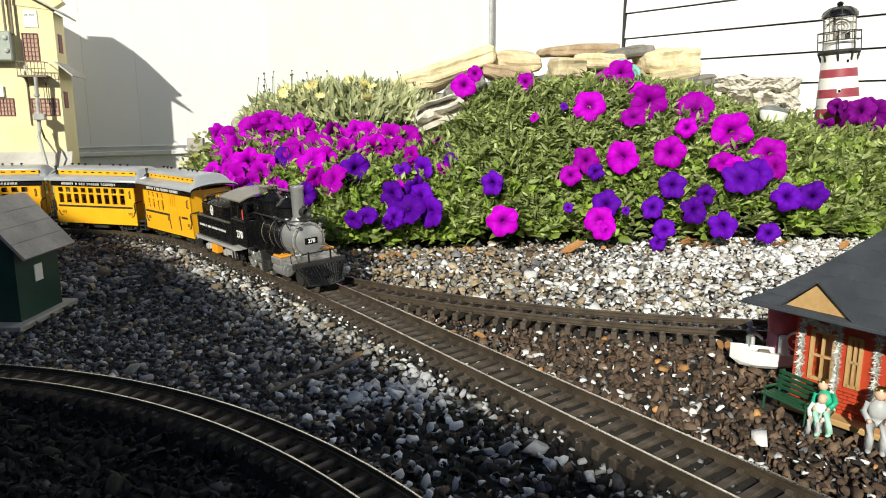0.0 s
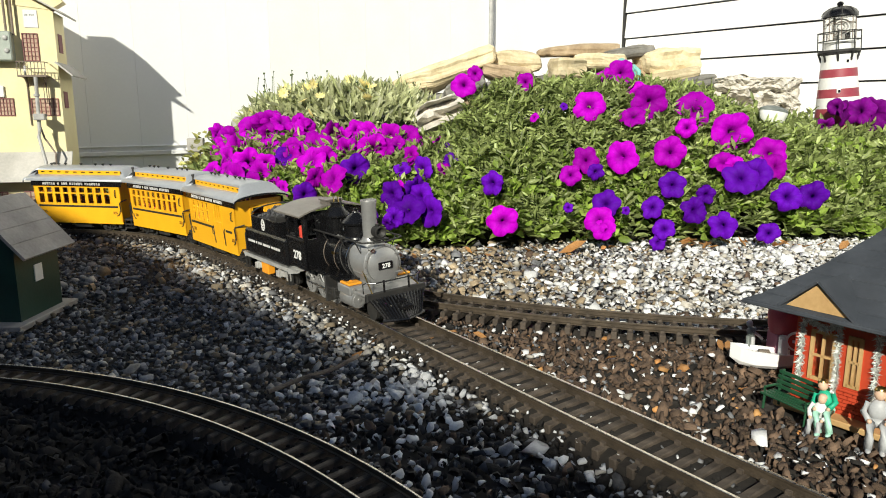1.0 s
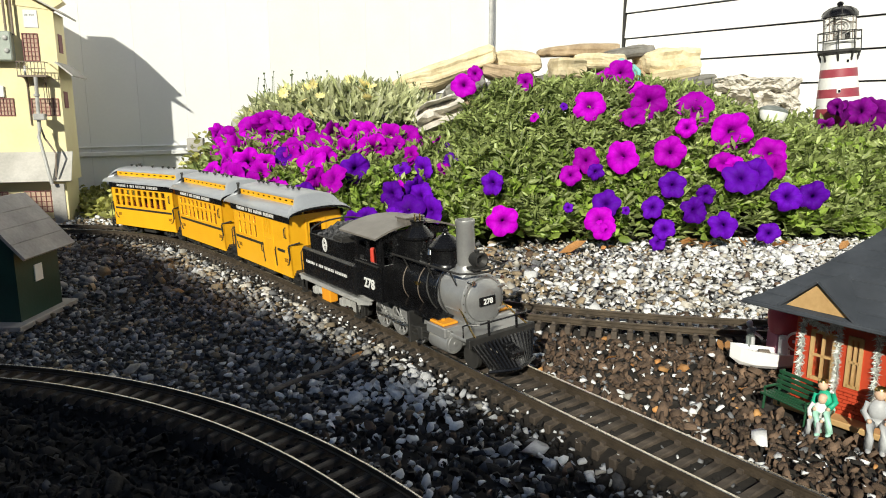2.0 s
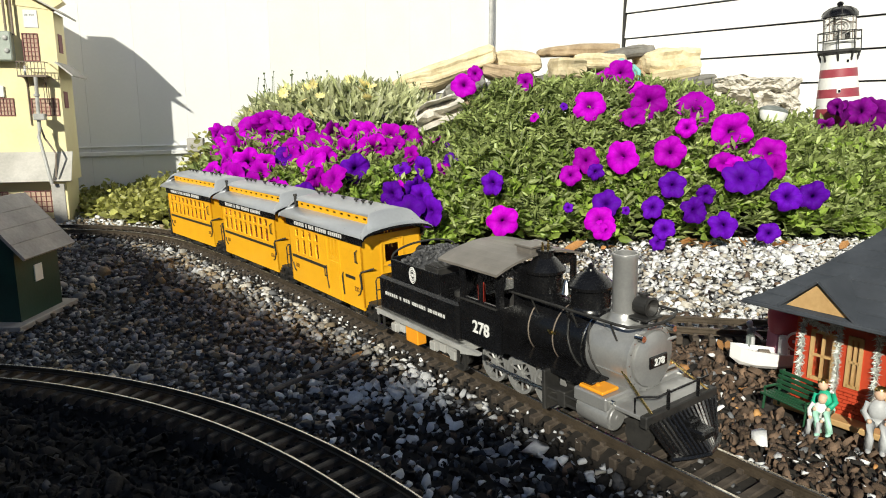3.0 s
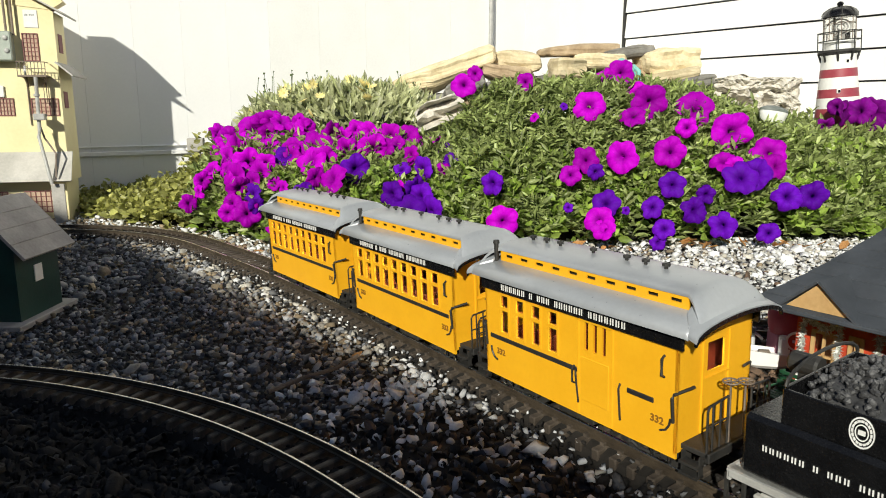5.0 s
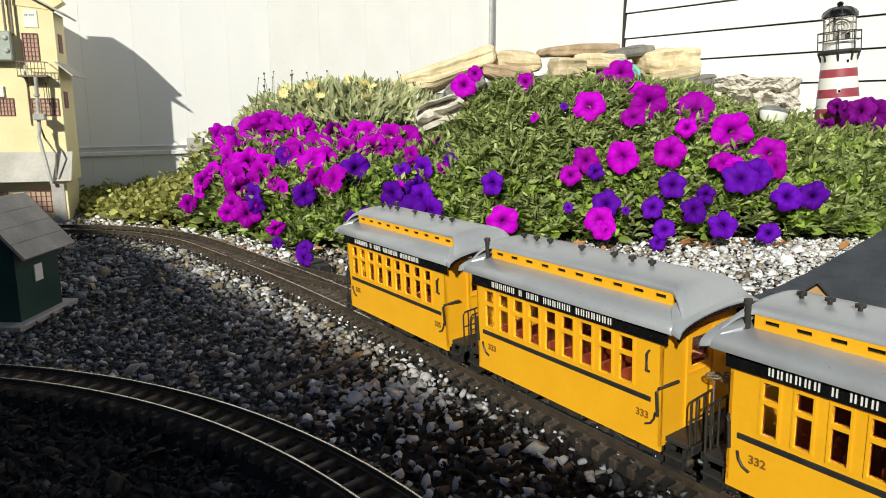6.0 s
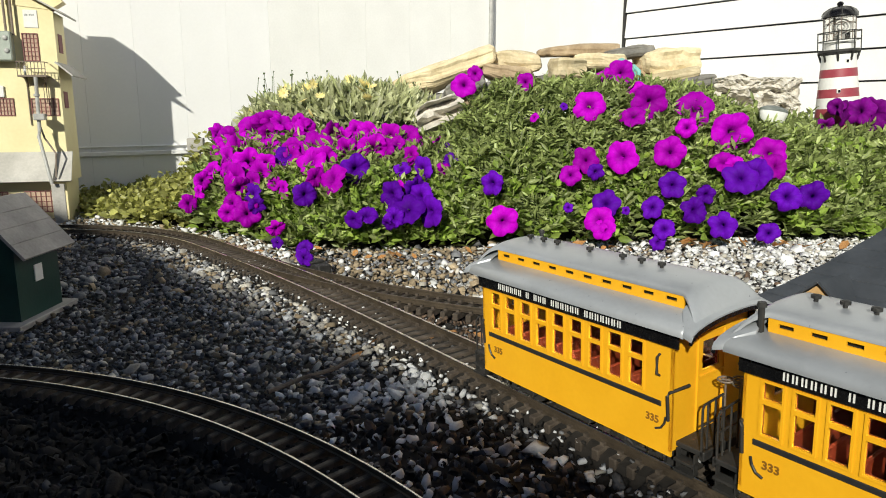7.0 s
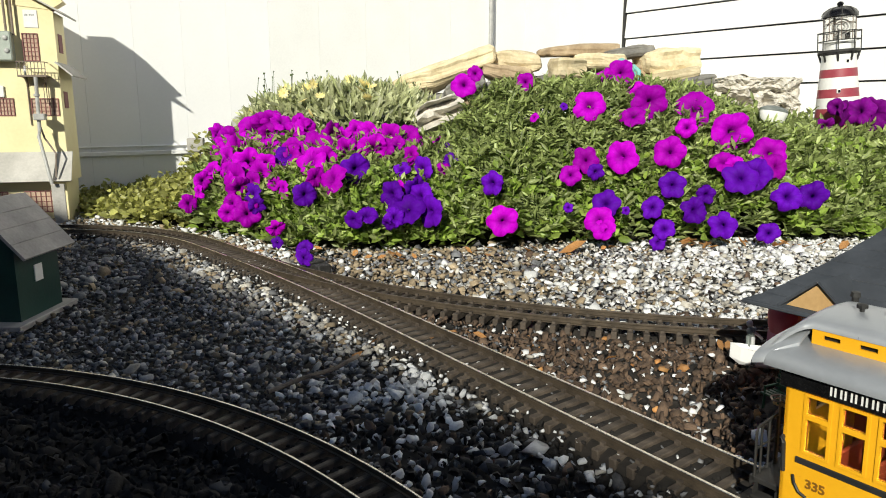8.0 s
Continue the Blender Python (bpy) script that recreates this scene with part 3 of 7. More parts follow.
def build_coach(label, number, combine, pipe_side):
    coach = thing("passenger_coach", pose(0, 0, 0), label, "model coach", "coaches of the model train")
    # sides with real window openings
    if combine:
        centres, door = [-0.078, -0.0575, -0.037, -0.0165], (0.012, 0.047)
        wide = 0.0050
    else:
        centres, door = [-0.086 + 0.0199 * k for k in range(9)], None
        wide = 0.0062
    holes = [(c - wide, c + wide, 0.0640, 0.0845) for c in centres] + [(c - wide, c + wide, 0.0875, 0.0985) for c in centres]
    if door:
        holes += [(0.0185 + 0.009 * k, 0.0225 + 0.009 * k, 0.076, 0.099) for k in range(3)]
    pane_low, pane_high = bmesh.new(), bmesh.new()
    box(pane_low, -wide, wide, -0.0003, 0.0003, -0.0102, 0.0102)
    box(pane_high, -wide, wide, -0.0003, 0.0003, -0.0055, 0.0055)
    low_data, high_data = link_mesh("pane", pane_low, "window_glass"), link_mesh("pane", pane_high, "window_glass")
    for side in (-1, 1):
        y = side * HALF_WIDTH
        bm = wall_with_holes(bmesh.new(), -HALF_BODY, HALF_BODY, FLOOR_Z, TOP_Z, 0.002, holes, pose(0, min(y, y - side * 0.002), 0))
        wall = part("side_wall", bm, "yellow", coach)
        bm = wall_with_holes(bmesh.new(), -HALF_BODY + 0.003, HALF_BODY - 0.003, FLOOR_Z + 0.003, TOP_Z, 0.0008, holes, pose(0, min(y - side * 0.0025, y - side * 0.0033), 0))
        part("inner_lining", bm, "red_seat", wall, "dark red brown lining")
        # raised window frames, sill band, letter board
        for c in centres:
            bm = bmesh.new()
            for x0, x1, z0, z1 in ((c - wide - 0.0016, c - wide, 0.0625, 0.1), (c + wide, c + wide + 0.0016, 0.0625, 0.1), (c - wide, c + wide, 0.0625, 0.064), (c - wide, c + wide, 0.0845, 0.0875), (c - wide, c + wide, 0.0985, 0.1)):
                box(bm, x0, x1, *sorted((y, y + side * 0.0008)), z0, z1)
            part("window_frame", bm, "yellow", wall)
            for z, data in ((0.07425, low_data), (0.093, high_data)):
                pane = share("pane", data, wall, pose(c, y - side * 0.001, z))
                pane.visible_shadow = False
        bm = bmesh.new()
        if door:
            box(bm, -0.098, door[0], *sorted((y, y + side * 0.0012)), 0.0555, 0.0595, 0.0004)
            part("belt_rail", bm, "letter_black", wall, "black belt stripe")
            bm = bmesh.new()
            box(bm, 0.062, 0.086, *sorted((y, y + side * 0.0012)), 0.0555, 0.0595, 0.0004)
        else:
            box(bm, -0.0965, 0.0965, *sorted((y, y + side * 0.0012)), 0.0555, 0.0595, 0.0004)
        part("belt_rail", bm, "letter_black", wall, "black belt stripe")
        bm = bmesh.new()
        box(bm, -0.108, 0.110, *sorted((y + side * 0.0002, y + side * 0.0022)), 0.1015, 0.1125, 0.0004)
        part("letter_board", bm, "black_paint", wall, "black letter board")
        bm = bmesh.new()
        flip = -1 if side > 0 else 1
        word_bars(bm, [6, 1, 3, 6, 7], -0.080, 0.062, 0.107, 0.0052, -(HALF_WIDTH + 0.0023))
        if side > 0:
            bmesh.ops.transform(bm, matrix=pose(0, 0, 0, 0, 0, 180), verts=bm.verts)
        part("lettering", bm, "letter_white", wall, "white raised letters")
        for x in (-0.084, 0.089):
            bm = lettering(number, 0.0078)
            bmesh.ops.transform(bm, matrix=pose(x * flip, 0, 0) @ pose(0, side * (HALF_WIDTH + 0.0004), 0.044, 0, 0, 0 if side < 0 else 180), verts=bm.verts)
            part("number", bm, "number_brown", wall, "dark brown painted number")
        # curled ornaments, grab irons
        for x, k in ((-0.097, 1), (0.101, -1)):
            bm = bmesh.new()
            tube(bm, [(x, y + side * 0.001, 0.047), (x + 0.001 * k, y + side * 0.001, 0.042), (x + 0.004 * k, y + side * 0.001, 0.0375), (x + 0.0085 * k, y + side * 0.001, 0.0355)] if k > 0 else [(x, y + side * 0.001, 0.049), (x - 0.001, y + side * 0.001, 0.044), (x - 0.004, y + side * 0.001, 0.0395), (x - 0.0085, y + side * 0.001, 0.0375)], 0.0009)
            part("scroll", bm, "letter_black", wall)
        bm = bmesh.new()
        tube(bm, [(0.094, y, 0.094), (0.094, y + side * 0.003, 0.092), (0.094, y + side * 0.003, 0.080), (0.094, y, 0.078)], 0.0011)
        part("grab_iron", bm, "black_dull", wall)
        for end in (-1, 1):
            bm = bmesh.new()
            tube(bm, [(end * 0.103, y + side * 0.001, 0.047), (end * 0.103, y + side * 0.0025, 0.066), (end * 0.104, y + side * 0.002, 0.0685), (end * 0.109, y - side * 0.014, 0.0715)], 0.0012)
            part("corner_rail", bm, "black_dull", wall)
        if door:
            bm = bmesh.new()
            for x in door:
                box(bm, x - 0.0008, x + 0.0008, *sorted((y, y + side * 0.001)), FLOOR_Z + 0.001, 0.101)
            box(bm, door[0], door[1], *sorted((y, y + side * 0.001)), 0.0995, 0.101)
            box(bm, door[0] + 0.003, door[1] - 0.003, *sorted((y, y + side * 0.0007)), 0.0335, 0.070, 0.0003)
            part("baggage_door", bm, "yellow", wall)
            for pts in ([(door[0] - 0.003, y, 0.058), (door[0] - 0.001, y + side * 0.002, 0.053), (door[0] + 0.001, y + side * 0.001, 0.030)], [(0.008, y, 0.060), (0.008, y + side * 0.003, 0.058), (0.008, y + side * 0.003, 0.047), (0.008, y, 0.045)], [(0.055, y, 0.060), (0.055, y + side * 0.002, 0.056), (0.056, y + side * 0.001, 0.031)]):
                bm = bmesh.new()
                tube(bm, pts, 0.0009)
                part("door_rod", bm, "black_dull", wall)
    # ends with a doorway and its door window
    for end in (-1, 1):
        bm = wall_with_holes(bmesh.new(), -HALF_WIDTH, HALF_WIDTH, FLOOR_Z + 0.004, TOP_Z, 0.002, [(-0.010, 0.010, 0.076, 0.098)])
        bmesh.ops.transform(bm, matrix=pose(end * (HALF_BODY - 0.001), 0, 0, 0, 0, 90) @ pose(0, -0.001, 0), verts=bm.verts)
        wall = part("end_wall", bm, "yellow", coach)
        bm = bmesh.new()
        x0, x1 = sorted((end * HALF_BODY, end * (HALF_BODY + 0.0012)))
        for y0, y1, z0, z1 in ((-0.0165, -0.0145, 0.031, 0.105), (0.0145, 0.0165, 0.031, 0.105), (-0.0145, 0.0145, 0.1035, 0.105), (-0.0145, 0.0145, 0.071, 0.0725)):
            box(bm, x0, x1, y0, y1, z0, z1)
        part("door_frame", bm, "yellow", wall)
        bm = bmesh.new()
        box(bm, *sorted((end * (HALF_BODY - 0.0005), end * (HALF_BODY - 0.001))), -0.010, 0.010, 0.076, 0.098)
        part("pane", bm, "window_glass", wall).visible_shadow = False
        # platform, end railing and brake wheels
        bm = bmesh.new()
        box(bm, *sorted((end * HALF_BODY, end * 0.127)), -0.038, 0.038, 0.0265, 0.0305, 0.0006)
        box(bm, *sorted((end * 0.124, end * 0.128)), -0.038, 0.038, 0.0235, 0.0305, 0.0006)
        part("platform", bm, "black_dull", coach, "dark end platform")
        for side in (-1, 1):
            bm = bmesh.new()
            x = end * 0.125
            tube(bm, [(x, side * 0.037, 0.030), (x, side * 0.037, 0.061), (x, side * 0.035, 0.0640), (x, side * 0.014, 0.0660)], 0.0009)
            for y in (0.014, 0.0225, 0.031):
                tube(bm, [(x, side * y, 0.030), (x, side * y, 0.0645)], 0.0008)
            tube(bm, [(x, side * 0.037, 0.049), (x, side * 0.014, 0.050)], 0.0007)
            part("railing", bm, "black_dull", coach)
            bm = bmesh.new()
            for z in (0.011, 0.019):
                box(bm, *sorted((end * 0.108, end * 0.123)), *sorted((side * 0.036, side * 0.044)), z, z + 0.002)
            for x in (0.108, 0.122):
                box(bm, *sorted((end * x, end * (x + 0.001))), *sorted((side * 0.037, side * 0.041)), 0.011, 0.0275)
            part("step", bm, "black_dull", coach)
        for y, z in ((-0.012, 0.076), (0.006, 0.071)):
            bm = bmesh.new()
            ring = [(end * 0.125 + 0.0055 * math.cos(a), y + 0.0055 * math.sin(a), z) for a in [2 * math.pi * k / 12 for k in range(13)]]
            tube(bm, ring, 0.0007, 5)
            for k in range(3):
                tube(bm, [ring[k * 2], ring[k * 2 + 6]], 0.0005, 4)
            cyl(bm, (end * 0.125, y, 0.030), (end * 0.125, y, z), 0.0008, n=6)
            part("brake_wheel", bm, "rust_iron", coach)
    # underframe, truss rods, trucks, couplers
    bm = bmesh.new()
    box(bm, -0.103, 0.103, -0.0405, 0.0405, 0.0215, 0.0275)
    for y in (-0.02, 0.02):
        tube(bm, [(-0.09, y, 0.022), (-0.03, y, 0.012), (0.03, y, 0.012), (0.09, y, 0.022)], 0.001)
    box(bm, -0.02, 0.02, -0.034, -0.014, 0.008, 0.0235, 0.001)
    part("underframe", bm, "black_dull", coach)
    for x in (-0.085, -0.075, 0.083, 0.098):
        bm = bmesh.new()
        cyl(bm, (x, -0.040, 0.0120), (x, -0.040, 0.0220), 0.0012, n=6)
        part("pin", bm, "bright_metal", coach, "bright metal pin")
    for x in (-0.071, 0.071):
        truck(coach, x, "black_dull", "black arch-bar truck")
    bm = bmesh.new()
    box(bm, -0.1315, -0.120, -0.003, 0.003, 0.014, 0.020, 0.001)
    part("coupler", bm, "black_dull", coach)
    bm = bmesh.new()
    box(bm, 0.120, 0.1305, -0.003, 0.003, 0.014, 0.020, 0.001)
    part("coupler", bm, "black_dull", coach)
    # interior
    bm = bmesh.new()
    box(bm, -0.102, 0.102, -0.0395, 0.0395, 0.028, 0.030)
    part("floor", bm, "red_seat", coach)
    seat = bmesh.new()
    box(seat, -0.005, 0.006, -0.014, 0.014, 0.030, 0.046, 0.001)
    box(seat, 0.006, 0.0085, -0.014, 0.014, 0.030, 0.068, 0.001)
    seat_data = link_mesh("seat", seat, "red_seat")
    for k in range(9 if not combine else 4):
        for y in (-0.0235, 0.0235):
            share("seat", seat_data, coach, pose(-0.083 + 0.0199 * k, y, 0), "brown red bench seat")
    # roof: lower deck, clerestory, upper deck that droops at both ends
    def ring(width, z, thick):
        width *= 0.88
        top = [(width * math.sin(math.pi / 2 * k / 6), z - 0.0125 + 0.0125 * math.cos(math.pi / 2 * (k / 6) * 0.9)) for k in range(6, -1, -1)]
        low = [(y, zz - thick) for y, zz in top]
        return mirror_rows(top) + mirror_rows(low)[::-1]

    bm = bmesh.new()
    loft(bm, [(x, ring(w, z, 0.0028)) for x, w, z in ((-0.1165, 0.0565, 0.1255), (-0.1145, 0.058, 0.1265), (0.1145, 0.058, 0.1265), (0.1165, 0.0565, 0.1255))])
    part("roof", bm, "roof_grey", coach, "glossy grey curved roof", smooth=True)
    bm = bmesh.new()
    cut = [(-0.0940 + 0.0199 * k, -0.0845 + 0.0199 * k, 0.1285, 0.1312) for k in range(10)]
    for side in (-1, 1):
        wall_with_holes(bm, -0.1005, 0.1005, 0.1195, 0.1365, 0.0015, cut, pose(0, side * 0.0270 - 0.00075, 0))
    part("clerestory", bm, "yellow", coach, "yellow clerestory with vent slots")
    bm = bmesh.new()
    box(bm, -0.1, 0.1, -0.0245, 0.0245, 0.121, 0.1355)
    part("clerestory_core", bm, "letter_black", coach)

    def upper(width, z, sag):
        width *= 0.88
        top = [(width * math.sin(math.pi / 2 * k / 5), z - sag + sag * math.cos(math.pi / 2 * (k / 5))) for k in range(5, -1, -1)]
        low = [(y, zz - 0.0022) for y, zz in top]
        return mirror_rows(top) + mirror_rows(low)[::-1]

    bm = bmesh.new()
    rows = []
    for k in range(7):
        a = k / 6
        rows.append((-0.1205 + 0.0205 * a, upper(0.0475 - 0.0155 * a, 0.1235 + 0.018 * math.sin(a * math.pi / 2), 0.0065 - 0.001 * a)))
    loft(bm, rows + [(-x, outline) for x, outline in reversed(rows)])
    part("upper_roof", bm, "roof_grey", coach, "glossy grey roof with drooping ends", smooth=True)
    # end bonnets close the droop down to the eaves
    for end in (-1, 1):
        bm = bmesh.new()
        loft(bm, [(end * x, ring(w, z, 0.002)) for x, w, z in ((0.104, 0.040, 0.1335), (0.111, 0.050, 0.1305), (0.1165, 0.057, 0.1262), (0.1235, 0.0575, 0.1242))])
        part("roof_bonnet", bm, "roof_grey", coach, smooth=True)
        bm = bmesh.new()
        loft(bm, [(end * x, ring(w, z, 0.003)) for x, w, z in ((0.1215, 0.0572, 0.1232), (0.1240, 0.0572, 0.1232))])
        part("end_trim", bm, "black_paint", coach, "black end trim")
    for x in (-0.0865, -0.069, -0.0515, -0.013, 0.0225, 0.041, 0.060):
        bm = lathe(bmesh.new(), [(0.0014, 0.140), (0.0014, 0.1437), (0.0031, 0.1437), (0.0031, 0.1457), (0.001, 0.1462)], 10, pose(x, 0, 0))
        part("roof_vent", bm, "black_dull", coach)
    bm = bmesh.new()
    cyl(bm, (-0.104, pipe_side * 0.030, 0.1175), (-0.104, pipe_side * 0.030, 0.1405), 0.0021, n=10)
    cyl(bm, (-0.104, pipe_side * 0.030, 0.1405), (-0.104, pipe_side * 0.030, 0.1435), 0.0031, 0.0026, n=10)
    part("stove_pipe", bm, "black_dull", coach)
    return coach


FIRST = 0.1135  # from the front end of a body to the middle of its coach
for k, (number, combine, label) in enumerate((("332", True, "yellow model baggage coach with grey clerestory roof on rails"), ("333", False, "yellow model passenger coach with nine tall windows on rails"), ("335", False, "last yellow model coach of the train, with nine windows"))):
    TRAIN.append((build_coach(label, number, combine, -1 if k < 2 else 1), -FIRST - 0.262 * k, 0.071))


# ---- locomotive: x from its smoke stack ----
AXIS = 0.0665


def build_loco():
    loco = thing("steam_locomotive", pose(0, 0, 0), "black model steam locomotive with silver smokebox and stack", "model locomotive")

    def turned(profile, n=28):
        return lathe(bmesh.new(), profile, n, pose(0, 0, AXIS, 0, 90, 0))

    part("boiler", turned([(0.0265, -0.104), (0.0275, -0.085), (0.0275, -0.018), (0.0255, -0.016)]), "black_paint", loco, "glossy black boiler", True)
    for x in (-0.086, -0.055, -0.0215):
        part("boiler_band", turned([(0.0277, x - 0.0008), (0.0280, x), (0.0277, x + 0.0008)]), "rust_iron" if x < -0.03 else "bright_metal", loco, "thin metal boiler band", True)
    part("smokebox", turned([(0.0268, -0.018), (0.0268, 0.022), (0.0262, 0.024)]), "silver", loco, "silver smokebox", True)
    front = part("smokebox_front", turned([(0.0276, 0.0225), (0.0276, 0.0262), (0.0255, 0.0275), (0.0238, 0.0275), (0.0236, 0.0262), (0.0228, 0.0262), (0.0225, 0.0295), (0.018, 0.0318), (0.009, 0.0335), (0.001, 0.0337)]), "silver", loco, "silver smokebox door", True)
    for k in range(18):
        a = 2 * math.pi * k / 18
        bm = bmesh.new()
        cyl(bm, (0.0255, 0.0255 * math.cos(a), AXIS + 0.0255 * math.sin(a)), (0.0275, 0.0255 * math.cos(a), AXIS + 0.0255 * math.sin(a)), 0.0008, n=6)
        part("bolt", bm, "bright_metal", front)
    bm = bmesh.new()
    box(bm, 0.033, 0.0352, -0.0105, 0.0105, AXIS - 0.005, AXIS + 0.005, 0.0008)
    plate = part("front_plate", bm, "black_paint", front, "black front plate with white digits")
    bm = lettering("278", 0.0080)
    bmesh.ops.transform(bm, matrix=pose(0.0356, 0, AXIS, 0, 0, 90), verts=bm.verts)
    part("number", bm, "letter_white", plate)
    for y in (-0.017, 0.020):
        bm = bmesh.new()
        cyl(bm, (0.026, y, AXIS + 0.0215), (0.034, y, AXIS + 0.0215), 0.0022, 0.0026, n=10)
        part("marker_lamp", bm, "bright_metal", front)
    for z in (-0.012, 0.012):
        bm = bmesh.new()
        box(bm, 0.0285, 0.0312, 0.006, 0.0265, AXIS + z - 0.001, AXIS + z + 0.001, 0.0005)
        part("hinge", bm, "silver", front)
    # stack, domes, headlight
    part("stack_base", lathe(bmesh.new(), [(0.0185, 0.0855), (0.0175, 0.090), (0.0130, 0.094), (0.0110, 0.099)], 24), "silver", loco, "silver flared base", True)
    part("chimney", lathe(bmesh.new(), [(0.0098, 0.097), (0.0098, 0.141), (0.0102, 0.1425), (0.0107, 0.146), (0.0104, 0.1472), (0.0088, 0.1472), (0.0086, 0.12), (0.0005, 0.119)], 28), "silver", loco, "silver straight smoke stack", True)
    dome = [(0.0212, 0.086), (0.0214, 0.0905), (0.0188, 0.0925), (0.0182, 0.0955), (0.0172, 0.0965), (0.0170, 0.110), (0.0196, 0.1120), (0.0198, 0.1145), (0.0180, 0.1165), (0.012, 0.1220), (0.0045, 0.1265), (0.0040, 0.128), (0.0022, 0.129), (0.0026, 0.131), (0.0008, 0.1325)]
    part("sand_dome", lathe(bmesh.new(), dome, 28, pose(-0.0365, 0, 0)), "black_paint", loco, "glossy black sand dome", True)
    dome = [(0.0210, 0.086), (0.0212, 0.0905), (0.0182, 0.0925), (0.0180, 0.0965), (0.0160, 0.0975), (0.0158, 0.1130), (0.0186, 0.1150), (0.0187, 0.1175), (0.0168, 0.120), (0.0095, 0.128), (0.0075, 0.129), (0.0075, 0.133), (0.0088, 0.1338), (0.0088, 0.1352), (0.001, 0.1354)]
    steam = part("steam_dome", lathe(bmesh.new(), dome, 28, pose(-0.092, 0, 0)), "black_paint", loco, "glossy black steam dome", True)
    for y in (-0.0035, 0.0035):
        bm = bmesh.new()
        cyl(bm, (-0.092, y, 0.135), (-0.092, y, 0.1425), 0.0012, 0.0008, n=8)
        part("whistle", bm, "brass", steam)
    bm = bmesh.new()
    box(bm, 0.012, 0.030, -0.010, 0.010, 0.0985, 0.1005, 0.0006)
    cyl(bm, (0.020, 0, 0.090), (0.020, 0, 0.099), 0.003, n=8)
    lathe(bm, [(0.0068, -0.007), (0.0075, -0.005), (0.0075, 0.005), (0.0084, 0.007), (0.0066, 0.0075), (0.003, 0.003)], 18, pose(0.020, 0, 0.1080, 0, 90, 0))
    cyl(bm, (0.019, 0, 0.114), (0.019, 0, 0.118), 0.0025, 0.003, n=10)
    part("headlight", bm, "black_dull", loco, "dark round headlight")
    bm = bmesh.new()
    tube(bm, [(-0.066, 0.004, 0.094), (-0.066, 0.004, 0.106)], 0.0015)
    lathe(bm, [(0.007, 0.100), (0.0055, 0.103), (0.004, 0.109), (0.002, 0.112)], 14, pose(-0.065, 0, 0))
    part("bell", bm, "bright_metal", loco, "bright bell in its yoke", True)
    # rods along the boiler
    for side in (-1, 1):
        bm = bmesh.new()
        y = side * 0.0305
        tube(bm, [(-0.104, y, 0.0985), (-0.06, y, 0.099), (0.018, y, 0.099), (0.028, y * 0.95, 0.099), (0.0345, y * 0.55, 0.0985), (0.036, 0, 0.098)], 0.0012)
        part("hand_rail", bm, "black_dull", loco)
        for x in (-0.078, -0.03, 0.012):
            bm = bmesh.new()
            cyl(bm, (x, side * 0.0225, AXIS + 0.016), (x, y, 0.099), 0.0008, n=6)
            part("stanchion", bm, "black_dull", loco)
        for x, drop in ((-0.043, 0.036), (-0.02, 0.034)):
            bm = bmesh.new()
            tube(bm, [(x - 0.016 * k / 6 * (-1), side * 0.0282 * math.sin(radians(40 + 90 * k / 6)), AXIS + 0.0282 * math.cos(radians(40 + 90 * k / 6))) for k in range(7)], 0.0009)
            part("sand_pipe", bm, "black_dull", loco)
        bm = bmesh.new()
        cyl(bm, (-0.060, side * 0.028, 0.073), (-0.050, side * 0.029, 0.073), 0.0011, n=8)
        lathe(bm, [(0.0022, -0.001), (0.0022, 0.001)], 10, pose(-0.055, side * 0.029, 0.073, 90, 0, 0))
        part("check_valve", bm, "brass", loco, "small brass valve")
        # running board
        bm = bmesh.new()
        box(bm, -0.104, 0.004, *sorted((side * 0.020, side * 0.0420)), 0.0468, 0.0488, 0.0005)
        box(bm, -0.104, 0.004, *sorted((side * 0.0410, side * 0.0423)), 0.0438, 0.0488)
        part("running_board", bm, "black_paint", loco)
        # cylinders, steam chest, valve gear
        bm = lathe(bmesh.new(), [(0.0105, -0.010), (0.0112, -0.009), (0.0112, 0.020), (0.0106, 0.0225), (0.0085, 0.0228), (0.0080, 0.0238), (0.0025, 0.0240), (0.0022, 0.0250), (0.0005, 0.0251)], 24, pose(0.002, side * 0.0365, 0.0265, 0, 90, 0))
        cylinder = part("cylinder", bm, "silver", loco, "silver steam cylinder", True)
        bm = bmesh.new()
        box(bm, -0.010, 0.024, *sorted((side * 0.024, side * 0.0480)), 0.0335, 0.0445, 0.0012)
        part("steam_chest", bm, "silver", cylinder)
        bm = bmesh.new()
        box(bm, -0.006, 0.019, *sorted((side * 0.027, side * 0.0460)), 0.0447, 0.0475, 0.0008)
        cyl(bm, (0.006, side * 0.0365, 0.0475), (0.006, side * 0.0365, 0.0485), 0.002, n=8)
        part("chest_cover", bm, "orange", cylinder, "orange yellow chest cover")
        bm = bmesh.new()
        cyl(bm, (0.0235, side * 0.042, 0.041), (0.0275, side * 0.042, 0.041), 0.0018, n=8)
        part("drain_cock", bm, "bright_metal", cylinder)
        bm = bmesh.new()
        box(bm, -0.046, -0.042, *sorted((side * 0.032, side * 0.049)), 0.012, 0.047, 0.0006)
        box(bm, -0.046, -0.008, *sorted((side * 0.034, side * 0.046)), 0.022, 0.0245, 0.0005)
        box(bm, -0.046, -0.008, *sorted((side * 0.034, side * 0.046)), 0.030, 0.032, 0.0005)
        box(bm, -0.030, -0.021, *sorted((side * 0.035, side * 0.047)), 0.020, 0.034, 0.0008)
